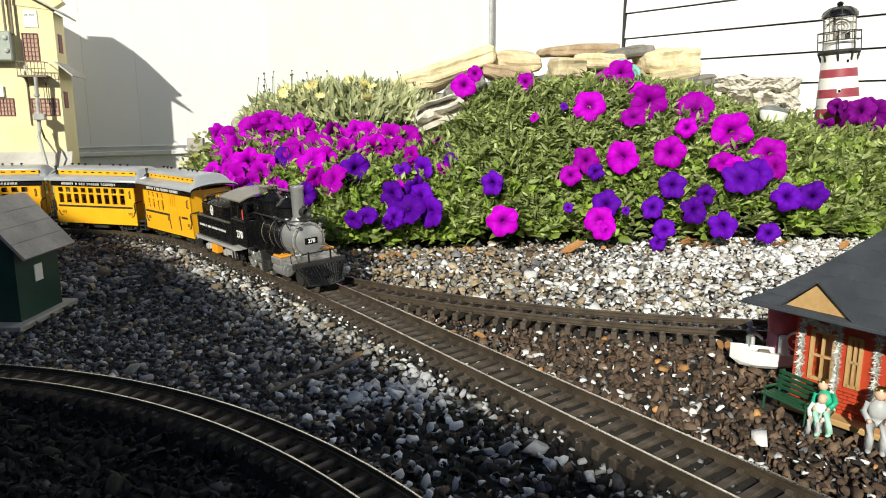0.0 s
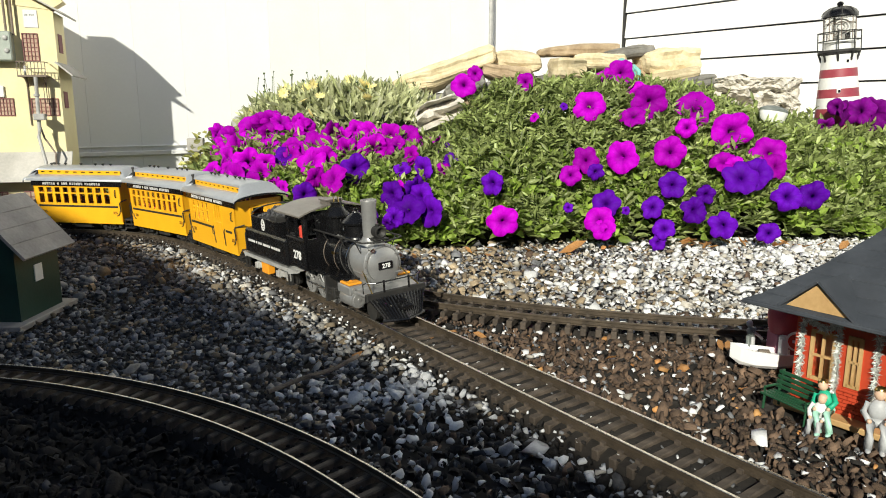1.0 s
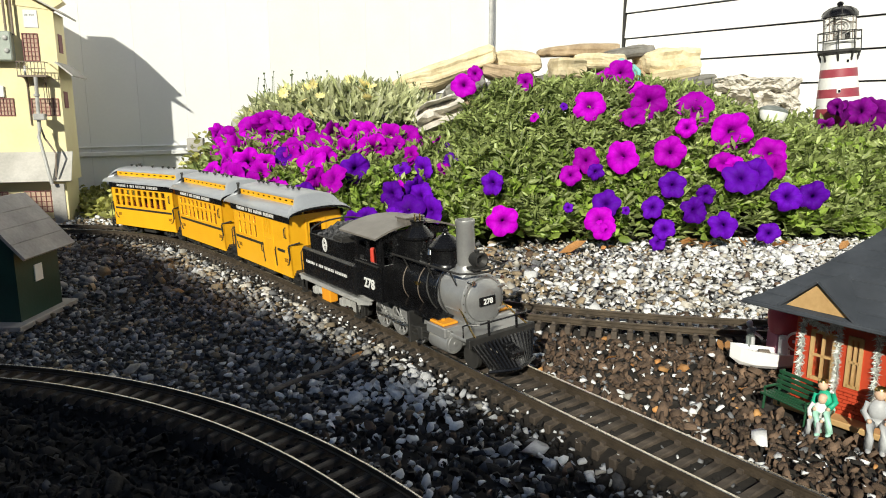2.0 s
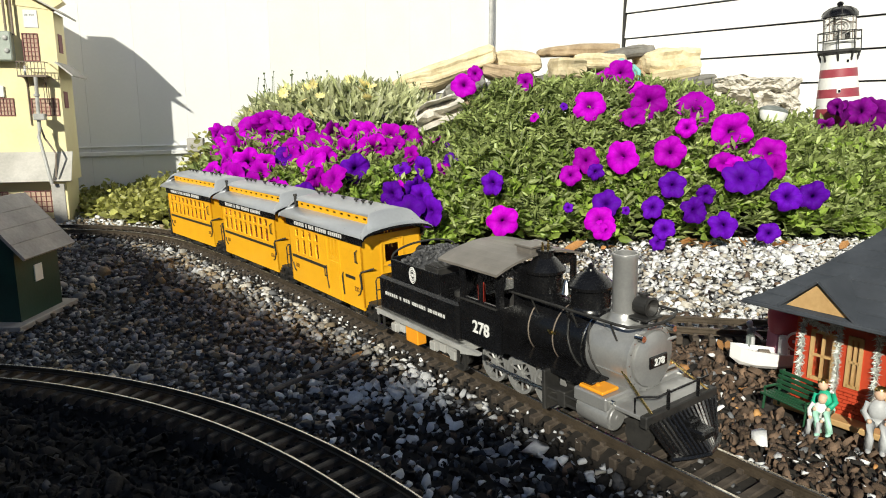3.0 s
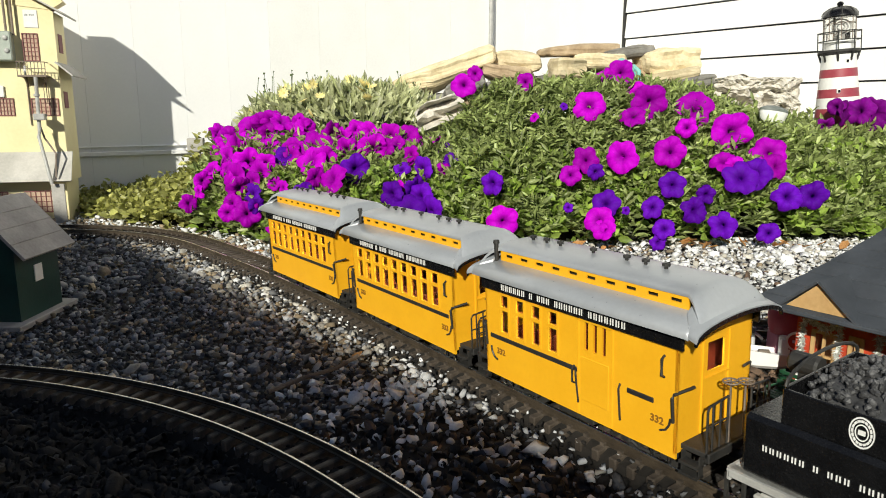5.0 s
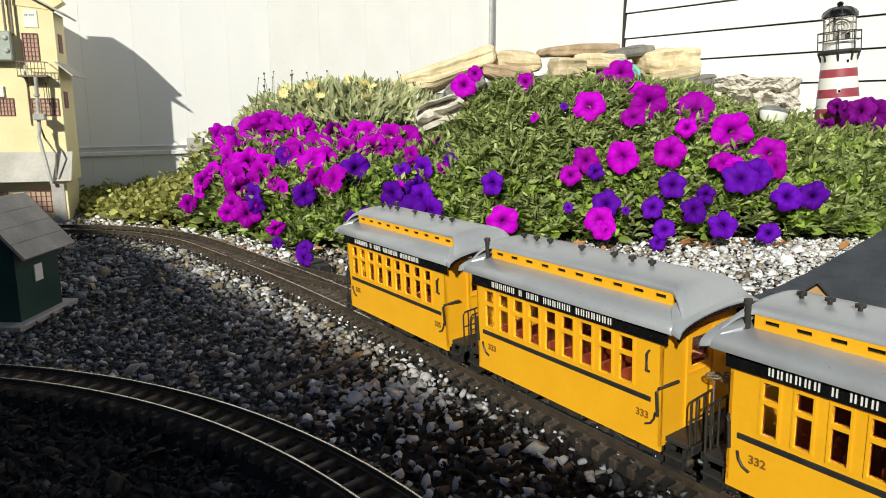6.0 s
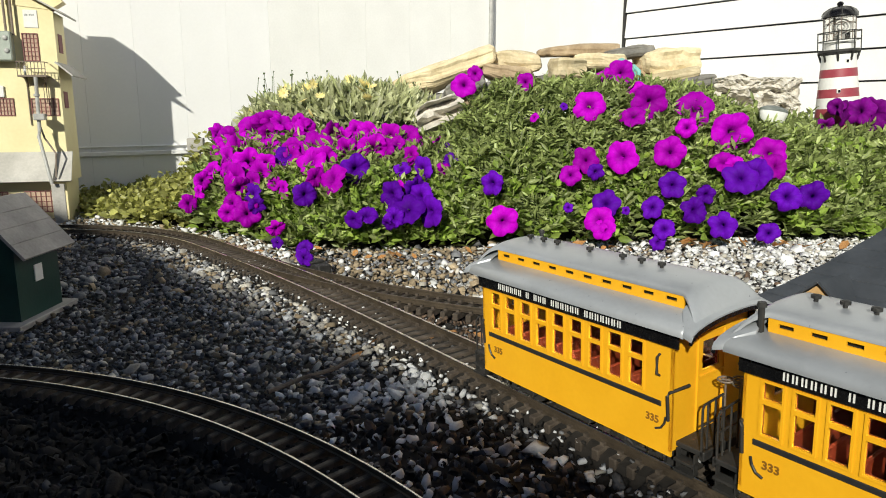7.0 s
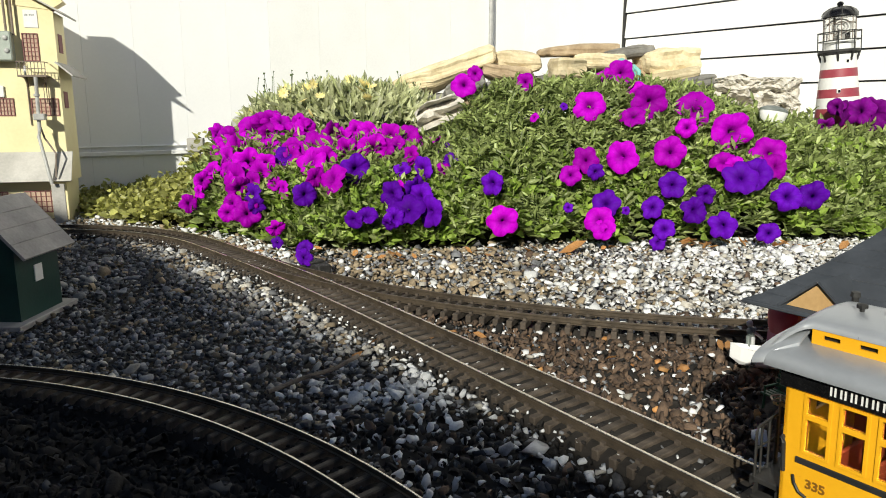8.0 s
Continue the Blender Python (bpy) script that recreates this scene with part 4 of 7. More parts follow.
        part("crosshead_guide", bm, "black_dull", loco)
        # braces
        bm = bmesh.new()
        cyl(bm, (0.020, side * 0.0255, AXIS - 0.006), (0.056, side * 0.034, 0.040), 0.0010, n=8)
        part("brace", bm, "brass", loco, "thin brass brace")
    bm = bmesh.new()
    box(bm, -0.012, 0.024, -0.027, 0.027, 0.020, 0.0445, 0.002)
    prism(bm, [(-0.020, 0.044), (0.020, 0.044), (0.026, 0.057), (-0.026, 0.057)], 0.032, pose(-0.010, 0, 0, 0, 0, -90) @ pose(0, 0, 0))
    part("saddle", bm, "silver", loco)
    bm = bmesh.new()
    box(bm, 0.022, 0.058, -0.042, 0.042, 0.036, 0.0395, 0.0006)
    box(bm, 0.022, 0.055, -0.024, -0.018, 0.026, 0.036)
    box(bm, 0.022, 0.055, 0.018, 0.024, 0.026, 0.036)
    part("pilot_deck", bm, "silver", loco)
    bm = bmesh.new()
    box(bm, 0.052, 0.0585, -0.043, 0.043, 0.031, 0.0405, 0.0008)
    part("pilot_beam", bm, "black_dull", loco)
    # pilot of sloping slats
    for k in range(-8, 9):
        y = k * 0.0049
        reach = 0.083 - 0.012 * abs(k) / 8
        bm = bmesh.new()
        cyl(bm, (0.0585, y, 0.034), (reach, y * 0.66, 0.0085), 0.0016, n=6)
        part("pilot_slat", bm, "black_paint", loco)
    bm = bmesh.new()
    tube(bm, [(0.071, -0.030, 0.0085), (0.078, -0.015, 0.0082), (0.083, 0, 0.0082), (0.078, 0.015, 0.0082), (0.071, 0.030, 0.0085)], 0.002)
    part("pilot_shoe", bm, "black_paint", loco)
    bm = bmesh.new()
    box(bm, 0.066, 0.082, -0.008, 0.008, 0.019, 0.026, 0.0015)
    box(bm, 0.060, 0.070, -0.006, 0.006, 0.013, 0.030, 0.001)
    part("front_coupler", bm, "black_paint", loco)
    bm = bmesh.new()
    tube(bm, [(0.046, -0.041, 0.0395), (0.046, -0.041, 0.0515), (0.050, -0.039, 0.0535), (0.058, -0.03, 0.0535), (0.058, 0.03, 0.0535), (0.050, 0.039, 0.0535), (0.046, 0.041, 0.0515), (0.046, 0.041, 0.0395)], 0.0009)
    for y in (-0.018, 0.018):
        cyl(bm, (0.058, y, 0.040), (0.058, y, 0.0555), 0.0014, n=8)
    part("front_railing", bm, "black_paint", loco)
    # frame and wheels
    bm = bmesh.new()
    for y in (-0.014, 0.014):
        box(bm, -0.150, 0.045, y - 0.002, y + 0.002, 0.012, 0.030)
    box(bm, -0.155, -0.03, -0.020, 0.020, 0.026, 0.044, 0.002)
    part("frame", bm, "black_dull", loco)
    driver = wheel_mesh("driving_wheel", 0.0185, 0.006, 10, "silver")
    for x in (-0.138, -0.100, -0.062):
        for y in (-0.0235, 0.0235):
            wheel = add_wheel(driver, loco, x, y, 0.0185)
            wheel.name = "driving_wheel"
            tagged(wheel, "bright spoked driving wheel")
    for y in (-0.0225, 0.0225):
        add_wheel(CAR_WHEEL, loco, 0.036, y, 0.0125)
    for side in (-1, 1):
        bm = bmesh.new()
        box(bm, -0.146, -0.054, *sorted((side * 0.0285, side * 0.031)), 0.0155, 0.0195, 0.0006)
        part("side_rod", bm, "bright_metal", loco, "bright side rod")
        bm = bmesh.new()
        cyl(bm, (-0.100, side * 0.033, 0.017), (-0.026, side * 0.039, 0.027), 0.0014, n=8)
        part("main_rod", bm, "bright_metal", loco)
    # cab
    for side in (-1, 1):
        y = side * 0.048
        bm = wall_with_holes(bmesh.new(), -0.160, -0.100, 0.043, 0.120, 0.002, [(-0.152, -0.131, 0.088, 0.114), (-0.126, -0.106, 0.088, 0.114)], pose(0, min(y, y - side * 0.002), 0))
        wall = part("cab_side", bm, "black_paint", loco)
        bm = lettering("278", 0.0168)
        bmesh.ops.transform(bm, matrix=pose(-0.1285, side * 0.0484, 0.0605, 0, 0, 0 if side < 0 else 180), verts=bm.verts)
        part("number", bm, "letter_white", wall, "white painted number")
        bm = bmesh.new()
        box(bm, -0.158, -0.103, *sorted((y, side * 0.0505)), 0.0845, 0.0862, 0.0004)
        part("arm_rest", bm, "black_dull", wall)
        bm = bmesh.new()
        for k in range(16):
            cyl(bm, (-0.158 + 0.0037 * k, y, 0.0455), (-0.158 + 0.0037 * k, side * 0.0486, 0.0455), 0.0006, n=5)
            cyl(bm, (-0.158 + 0.0037 * k, y, 0.0805), (-0.158 + 0.0037 * k, side * 0.0486, 0.0805), 0.0006, n=5)
        part("rivet_row", bm, "black_paint", wall)
    bm = wall_with_holes(bmesh.new(), -0.046, 0.046, 0.043, 0.124, 0.002, [(-0.042, -0.029, 0.086, 0.114), (0.029, 0.042, 0.086, 0.114)])
    bmesh.ops.transform(bm, matrix=pose(-0.101, 0, 0, 0, 0, 90), verts=bm.verts)
    part("cab_front", bm, "black_paint", loco)
    bm = bmesh.new()
    arch = [(0.056 * k / 6, 0.1325 - 0.0115 * (k / 6) ** 2) for k in range(6, -1, -1)]
    outline = mirror_rows(arch) + mirror_rows([(y, z - 0.0022) for y, z in arch])[::-1]
    loft(bm, [(-0.183, outline), (-0.094, outline)])
    roof = part("cab_roof", bm, "cab_roof", loco, "dusty grey curved cab roof")
    bm = bmesh.new()
    box(bm, -0.118, -0.098, -0.012, 0.012, 0.131, 0.1375, 0.0006)
    box(bm, -0.1195, -0.0965, -0.0135, 0.0135, 0.1365, 0.1385, 0.0005)
    part("roof_hatch", bm, "cab_roof", roof)
    bm = bmesh.new()
    box(bm, -0.158, -0.102, -0.046, 0.046, 0.043, 0.046)
    lathe(bm, [(0.024, 0.0), (0.024, 0.018), (0.001, 0.019)], 20, pose(-0.102, 0, 0.072, 0, -90, 0))
    part("backhead", bm, "black_dull", loco)
    bm = bmesh.new()
    box(bm, -0.153, -0.146, -0.033, -0.026, 0.046, 0.098, 0.002)
    part("fire_tool", bm, "red", loco, "bright red upright tool in the cab")
    return loco


def build_tender():
    tender = thing("tender", pose(0, 0, 0), "black model coal tender with silver frame", "model tender")
    bm = bmesh.new()
    box(bm, -0.080, 0.072, -0.049, 0.049, 0.0365, 0.0775, 0.003)
    part("tank", bm, "black_paint", tender)
    bm = bmesh.new()
    for side in (-1, 1):
        box(bm, -0.058, 0.035, *sorted((side * 0.0425, side * 0.0448)), 0.0772, 0.0990, 0.0006)
    box(bm, -0.058, -0.056, -0.0425, 0.0425, 0.0772, 0.1005, 0.0006)
    box(bm, 0.033, 0.035, -0.0425, 0.0425, 0.0772, 0.097, 0.0006)
    bunker = part("bunker", bm, "black_paint", tender)
    bm = bmesh.new()
    tube(bm, [(-0.057, 0.0435 * math.cos(a), 0.100 + 0.0125 * math.sin(a)) for a in [math.pi * k / 10 for k in range(11)]], 0.0012)
    part("bunker_rim", bm, "black_dull", bunker)
    bm = bmesh.new()
    box(bm, 0.010, 0.034, -0.044, -0.016, 0.094, 0.1035, 0.0008)
    for k in range(5):
        box(bm, 0.012 + 0.0044 * k, 0.0145 + 0.0044 * k, -0.043, -0.017, 0.1035, 0.1047)
    part("tool_box", bm, "black_dull", bunker)
    # coal: a heap of lumps
    rng = random.Random(5)
    bm = bmesh.new()
    heap = [(x, z) for x, z in ((-0.056, 0.085), (-0.040, 0.100), (0.0, 0.104), (0.033, 0.096))]
    loft(bm, [(x, mirror_rows([(0.0422, 0.080), (0.040, z - 0.006), (0.022, z + 0.004), (0.0, z + 0.007)]) + [(-0.03, 0.079), (0.03, 0.079)]) for x, z in heap])
    part("coal_bed", bm, "coal", tender, "heaped black coal")
    bm = bmesh.new()
    for _ in range(520):
        x, y = rng.uniform(-0.053, 0.031), rng.uniform(-0.040, 0.040)
        top = 0.1105 - 7.0 * y * y - (max(0, -x - 0.035) * 0.5) - max(0, x - 0.01) * 0.25
        made = bmesh.ops.create_icosphere(bm, subdivisions=1, radius=rng.uniform(0.0015, 0.0034), matrix=pose(x, y, top + rng.uniform(-0.0015, 0.001), rng.uniform(0, 360), rng.uniform(0, 360), rng.uniform(0, 360)) @ Matrix.Diagonal((1, rng.uniform(0.6, 1), rng.uniform(0.5, 0.9), 1)))
    tagged(part("coal_load", bm, "coal", tender, "loose black coal lumps"), kind="stuff")
    for side in (-1, 1):
        bm = bmesh.new()
        word_bars(bm, [6, 1, 3, 6, 7], -0.066, 0.052, 0.059, 0.0038, -0.0494)
        if side > 0:
            bmesh.ops.transform(bm, matrix=pose(0, 0, 0, 0, 0, 180), verts=bm.verts)
        part("lettering", bm, "letter_white", tender, "white raised letters")
        bm = bmesh.new()
        y = side * 0.0451
        m = pose(-0.013, y, 0.0885, 90, 0, 0) @ Matrix.Diagonal((0.86, 1.18, 1, 1))
        lathe(bm, [(0.0070, -0.0002), (0.0078, -0.0002), (0.0078, 0.0002), (0.0070, 0.0002)], 24, m, True)
        lathe(bm, [(0.0036, -0.0002), (0.0042, -0.0002), (0.0042, 0.0002), (0.0036, 0.0002)], 20, m, True)
        for k in range(16):
            a = 2 * math.pi * k / 16
            box(bm, -0.0006, 0.0006, -0.0009, 0.0009, -0.0002, 0.0002, 0, m @ pose(0.0057 * math.cos(a), 0.0057 * math.sin(a), 0, 0, 0, math.degrees(a)))
        box(bm, -0.0022, 0.0022, -0.0012, 0.0012, -0.0002, 0.0002, 0, m)
        part("round_emblem", bm, "letter_white", tender, "white ring emblem")
        bm = bmesh.new()
        box(bm, -0.086, 0.078, *sorted((side * 0.044, side * 0.0515)), 0.0305, 0.0372, 0.0008)
        box(bm, -0.086, 0.078, *sorted((side * 0.044, side * 0.0530)), 0.0358, 0.0372)
        prism(bm, [(0.078, 0.0372), (0.078, 0.0285), (0.107, 0.0345), (0.107, 0.0372)], 0.0045, pose(0, side * 0.0495 - 0.00225, 0))
        part("side_sill", bm, "frame_grey", tender, "worn silver side sill")
        for x in (-0.083, 0.075):
            bm = bmesh.new()
            for k in (-1, 1):
                box(bm, x + k * 0.006 - 0.001, x + k * 0.006 + 0.001, *sorted((side * 0.046, side * 0.0485)), 0.012, 0.031)
            box(bm, x - 0.007, x + 0.007, *sorted((side * 0.044, side * 0.052)), 0.0115, 0.0135)
            part("step", bm, "black_dull", tender)
        bm = bmesh.new()
        for x in (-0.020,):
            box(bm, x - 0.012, x + 0.012, *sorted((side * 0.034, side * 0.046)), 0.010, 0.0285, 0.001)
        part("battery_box", bm, "orange", tender, "bright orange box under the sill")
        for x in (-0.052, 0.028):
            bm = bmesh.new()
            prism(bm, [(x - 0.024, 0.013), (x - 0.019, 0.0205), (x - 0.008, 0.0215), (x - 0.006, 0.028), (x + 0.006, 0.028), (x + 0.008, 0.0215), (x + 0.019, 0.0205), (x + 0.024, 0.013), (x + 0.014, 0.0075), (x + 0.007, 0.012), (x - 0.007, 0.012), (x - 0.014, 0.0075)], 0.004, pose(0, side * 0.0345 - 0.002, 0))
            for k in (-1, 1):
                box(bm, x + k * 0.0185 - 0.005, x + k * 0.0185 + 0.005, *sorted((side * 0.034, side * 0.0395)), 0.0085, 0.0185, 0.001)
            for k in (-1, 0, 1):
                cyl(bm, (x + k * 0.0035, side * 0.0375, 0.0125), (x + k * 0.0035, side * 0.0375, 0.0215), 0.0016, n=8)
            part("truck_frame", bm, "frame_grey", tender, "worn grey truck side frame")
    bm = bmesh.new()
    box(bm, -0.086, 0.078, -0.044, 0.044, 0.0285, 0.0365)
    box(bm, -0.088, -0.085, -0.050, 0.050, 0.0275, 0.0372, 0.0006)
    part("underframe", bm, "frame_grey", tender)
    for x in (-0.052, 0.028):
        for k in (-1, 1):
            for y in (-0.0225, 0.0225):
                add_wheel(CAR_WHEEL, tender, x + k * 0.0185, y, 0.0125)
    bm = lathe(bmesh.new(), [(0.0065, -0.010), (0.0072, -0.008), (0.0072, 0.008), (0.0055, 0.010), (0.001, 0.0105)], 16, pose(-0.073, 0.010, 0.095, 0, -90, 0))
    box(bm, -0.076, -0.062, 0.006, 0.014, 0.0775, 0.090)
    part("rear_lamp", bm, "black_dull", tender)
    bm = lathe(bmesh.new(), [(0.006, 0.0775), (0.006, 0.0815), (0.0045, 0.0828), (0.001, 0.083)], 16, pose(0.052, -0.030, 0))
    part("filler_cap", bm, "black_dull", tender)
    bm = bmesh.new()
    box(bm, -0.0975, -0.084, -0.003, 0.003, 0.014, 0.020, 0.001)
    box(bm, 0.072, 0.094, -0.004, 0.004, 0.020, 0.025, 0.001)
    part("coupler", bm, "black_dull", tender)
    return tender


TRAIN.append((build_loco(), 0.3595, 0.05))
TRAIN.append((build_tender(), 0.363 - 0.240, 0.045))


# ---- model buildings ----
def grid_window(parent, x0, x1, z0, z1, y, cols, rows, mat="sash"):
    """A framed window with glazing bars on a wall that faces -y."""
    bm = bmesh.new()
    box(bm, x0, x1, y - 0.0004, y + 0.001, z0, z1)
    pane = part("pane", bm, "dull_pane", parent, "dusty amber window pane")
    bm = bmesh.new()
    for x0b, x1b, z0b, z1b in ((x0 - 0.002, x0, z0 - 0.002, z1 + 0.002), (x1, x1 + 0.002, z0 - 0.002, z1 + 0.002), (x0, x1, z0 - 0.002, z0), (x0, x1, z1, z1 + 0.002)):
        box(bm, x0b, x1b, y - 0.003, y, z0b, z1b)
    for k in range(1, cols):
        x = x0 + (x1 - x0) * k / cols
        box(bm, x - 0.0008, x + 0.0008, y - 0.0022, y - 0.0004, z0, z1)
    for k in range(1, rows):
        z = z0 + (z1 - z0) * k / rows
        box(bm, x0, x1, y - 0.0018, y - 0.0006, z - 0.0008, z + 0.0008)
    part("window_frame", bm, mat, parent, "dark red glazing bars")
    return pane


def slab(bm, corners, thick):
    """A flat plate on four corners, thickened along its normal."""
    pts = [Vector(c) for c in corners]
    normal = (pts[1] - pts[0]).cross(pts[3] - pts[0]).normalized() * thick
    lo = [bm.verts.new(p) for p in pts]
    hi = [bm.verts.new(p + normal) for p in pts]
    bm.faces.new(lo[::-1])
    bm.faces.new(hi)
    for k in range(4):
        j = (k + 1) % 4
        bm.faces.new((lo[k], lo[j], hi[j], hi[k]))
    return bm


def build_mill():
    mill = thing("model_mill", pose(-0.971, 1.79, GROUND - 0.004, 0, 0, 17), "tall cream model mill with tin roofs beside the track", "model building")
    bm = bmesh.new()
    box(bm, -0.34, -0.004, 0, 0.15, 0, 0.105)
    base = part("base_storey", bm, "cream_wall", mill)
    bm = bmesh.new()
    box(bm, -0.34, 0.005, 0, 0.15, 0.105, 0.388)
    middle_wall = part("middle_storey", bm, "cream_wall", mill)
    bm = bmesh.new()
    prism(bm, [(-0.28, 0.388), (0.005, 0.388), (0.005, 0.526), (-0.138, 0.606), (-0.28, 0.526)], 0.11, pose(0, 0.002, 0))
    top_wall = part("top_storey", bm, "cream_wall", mill)
    bm = bmesh.new()
    slab(bm, [(-0.36, -0.048, 0.110), (0.018, -0.048, 0.110), (0.018, 0.002, 0.181), (-0.36, 0.002, 0.181)], 0.003)
    part("porch_roof", bm, "tin_roof", mill, "weathered tin skirt roof")
    for sign in (-1, 1):
        bm = bmesh.new()
        a, b = (-0.138, 0.612), (-0.138 + sign * 0.171, 0.517)
        pts = [(a[0], -0.025, a[1]), (b[0], -0.025, b[1]), (b[0], 0.125, b[1]), (a[0], 0.125, a[1])]
        slab(bm, pts if sign > 0 else pts[::-1], 0.004 if sign < 0 else 0.004)
        part("roof", bm, "tin_roof", mill, "weathered tin roof slope")
    bm = bmesh.new()
    slab(bm, [(0.003, -0.03, 0.402), (0.040, -0.03, 0.369), (0.040, 0.155, 0.369), (0.003, 0.155, 0.402)], 0.004)
    part("lean_to_roof", bm, "tin_roof", mill, "weathered tin lean-to roof")
    bm = bmesh.new()
    slab(bm, [(-0.28, -0.02, 0.412), (-0.37, -0.02, 0.374), (-0.37, 0.185, 0.374), (-0.28, 0.185, 0.412)][::-1], 0.004)
    part("lean_to_roof", bm, "tin_roof", mill, "weathered tin lean-to roof")
    # added plate above view, outlined to cast the peaked shadow on the left fence
    bm = bmesh.new()
    prism(bm, [(-0.20, 0.55), (0.0, 0.53), (0.030, 0.550), (-0.042, 0.630), (-0.083, 0.657), (-0.134, 0.644), (-0.132, 0.632), (-0.20, 0.606)], 0.04, pose(0, 0.0, 0))
    part("roof_shadow_caster", bm, "cream_wall", mill)
    grid_window(middle_wall, -0.062, -0.004, 0.275, 0.314, 0, 6, 4)
    grid_window(middle_wall, -0.140, -0.104, 0.275, 0.314, 0, 5, 4)
    grid_window(top_wall, -0.067, -0.036, 0.408, 0.471, 0.002, 4, 6)
    grid_window(base, -0.100, -0.020, 0.030, 0.082, 0, 7, 4)
    grid_window(base, -0.220, -0.140, 0.030, 0.082, 0, 7, 4)
    for wall, x, z0, z1 in ((top_wall, 0.005, 0.430, 0.476), (middle_wall, 0.005, 0.292, 0.334)):
        bm = bmesh.new()
        box(bm, x - 0.001, x + 0.0015, 0.030, 0.072, z0, z1)
        part("side_window", bm, "sash", wall, "dark red side window")
    bm = bmesh.new()
    box(bm, -0.061, -0.030, 0.000, 0.0025, 0.486, 0.528, 0.0006)
    sign_board = part("sign_board", bm, "letter_white", top_wall, "small white sign board")
    bm = bmesh.new()
    word_bars(bm, [2, 3], -0.058, -0.036, 0.516, 0.004, 0.0)
    part("letter_bar", bm, "figure_dark", sign_board)
    bm = bmesh.new()
    box(bm, -0.190, -0.120, -0.006, 0.001, 0.318, 0.345, 0.001)
    part("white_board", bm, "letter_white", middle_wall, "plain white board")
    # electrical cabinet with pipes
    bm = bmesh.new()
    box(bm, -0.146, -0.086, -0.030, 0.002, 0.404, 0.474, 0.003)
    cabinet = part("wall_cabinet", bm, "box_green", mill, "grey green metal cabinet")
    for x, z in ((-0.098, 0.458), (-0.114, 0.458), (-0.097, 0.428)):
        bm = lathe(bmesh.new(), [(0.006, 0), (0.006, 0.002), (0.004, 0.0035), (0.001, 0.004)], 12, pose(x, -0.030, z, 90, 0, 0))
        part("dial", bm, "frame_grey", cabinet)
    for x in (-0.099, -0.084):
        bm = bmesh.new()
        cyl(bm, (x, -0.010, 0.466), (x, -0.010, 0.590), 0.003, n=8)
        part("conduit", bm, "rust_iron", cabinet)
    # balcony with a rail, a pole, a pulley box and a bent spout
    bm = bmesh.new()
    box(bm, -0.078, -0.015, -0.042, 0.0, 0.366, 0.371, 0.0008)
    for x in (-0.068, -0.027):
        prism(bm, [(0, 0.366), (0.028, 0.366), (0, 0.344)], 0.003, pose(x, 0, 0, 0, 0, -90))
    balcony = part("balcony", bm, "rust_iron", mill, "small iron balcony")
    bm = bmesh.new()
    tube(bm, [(-0.077, -0.002, 0.402), (-0.077, -0.041, 0.402), (-0.016, -0.041, 0.402), (-0.016, -0.002, 0.402)], 0.0012)
    tube(bm, [(-0.077, -0.041, 0.386), (-0.016, -0.041, 0.386)], 0.0009)
    for k in range(9):
        x = -0.077 + 0.061 * k / 8
        cyl(bm, (x, -0.041, 0.370), (x, -0.041, 0.402), 0.0009, n=6)
    part("railing", bm, "rust_iron", balcony)
    bm = bmesh.new()
    cyl(bm, (-0.043, -0.040, 0.235), (-0.039, -0.040, 0.366), 0.0045, n=12)
    cyl(bm, (-0.041, -0.040, 0.320), (-0.041, -0.040, 0.326), 0.007, n=12)
    part("pole", bm, "frame_grey", mill, "grey metal pole")
    bm = bmesh.new()
    box(bm, -0.052, -0.026, -0.052, -0.024, 0.262, 0.278, 0.002)
    part("pulley_box", bm, "frame_grey", mill)
    bm = bmesh.new()
    tube(bm, [(-0.043, -0.040, 0.238), (-0.045, -0.045, 0.222), (-0.028, -0.058, 0.128), (-0.024, -0.060, 0.105)], 0.0042, 10)
    part("spout", bm, "frame_grey", mill, "thin sloping metal spout")
    bm = bmesh.new()
    tube(bm, [(-0.042, -0.030, 0.245), (-0.036, -0.030, 0.218), (-0.012, -0.040, 0.180), (-0.014, -0.054, 0.120)], 0.0022, 8)
    part("cable", bm, "rust_iron", mill)
    bm = bmesh.new()
    cyl(bm, (-0.068, -0.003, 0.250), (-0.068, -0.003, 0.366), 0.0015, n=6)
    part("down_pipe", bm, "rust_iron", mill)
    for x in (-0.030, -0.024):
        bm = bmesh.new()
        cyl(bm, (x, -0.012, 0.305), (x, -0.012, 0.352), 0.0009, n=6)
        part("chain", bm, "rust_iron", balcony)
    bm = bmesh.new()
    box(bm, -0.030, 0.000, -0.046, -0.040, 0.0, 0.104, 0.001)
    part("porch_post", bm, "grey_wood", mill)
    return mill


build_mill()


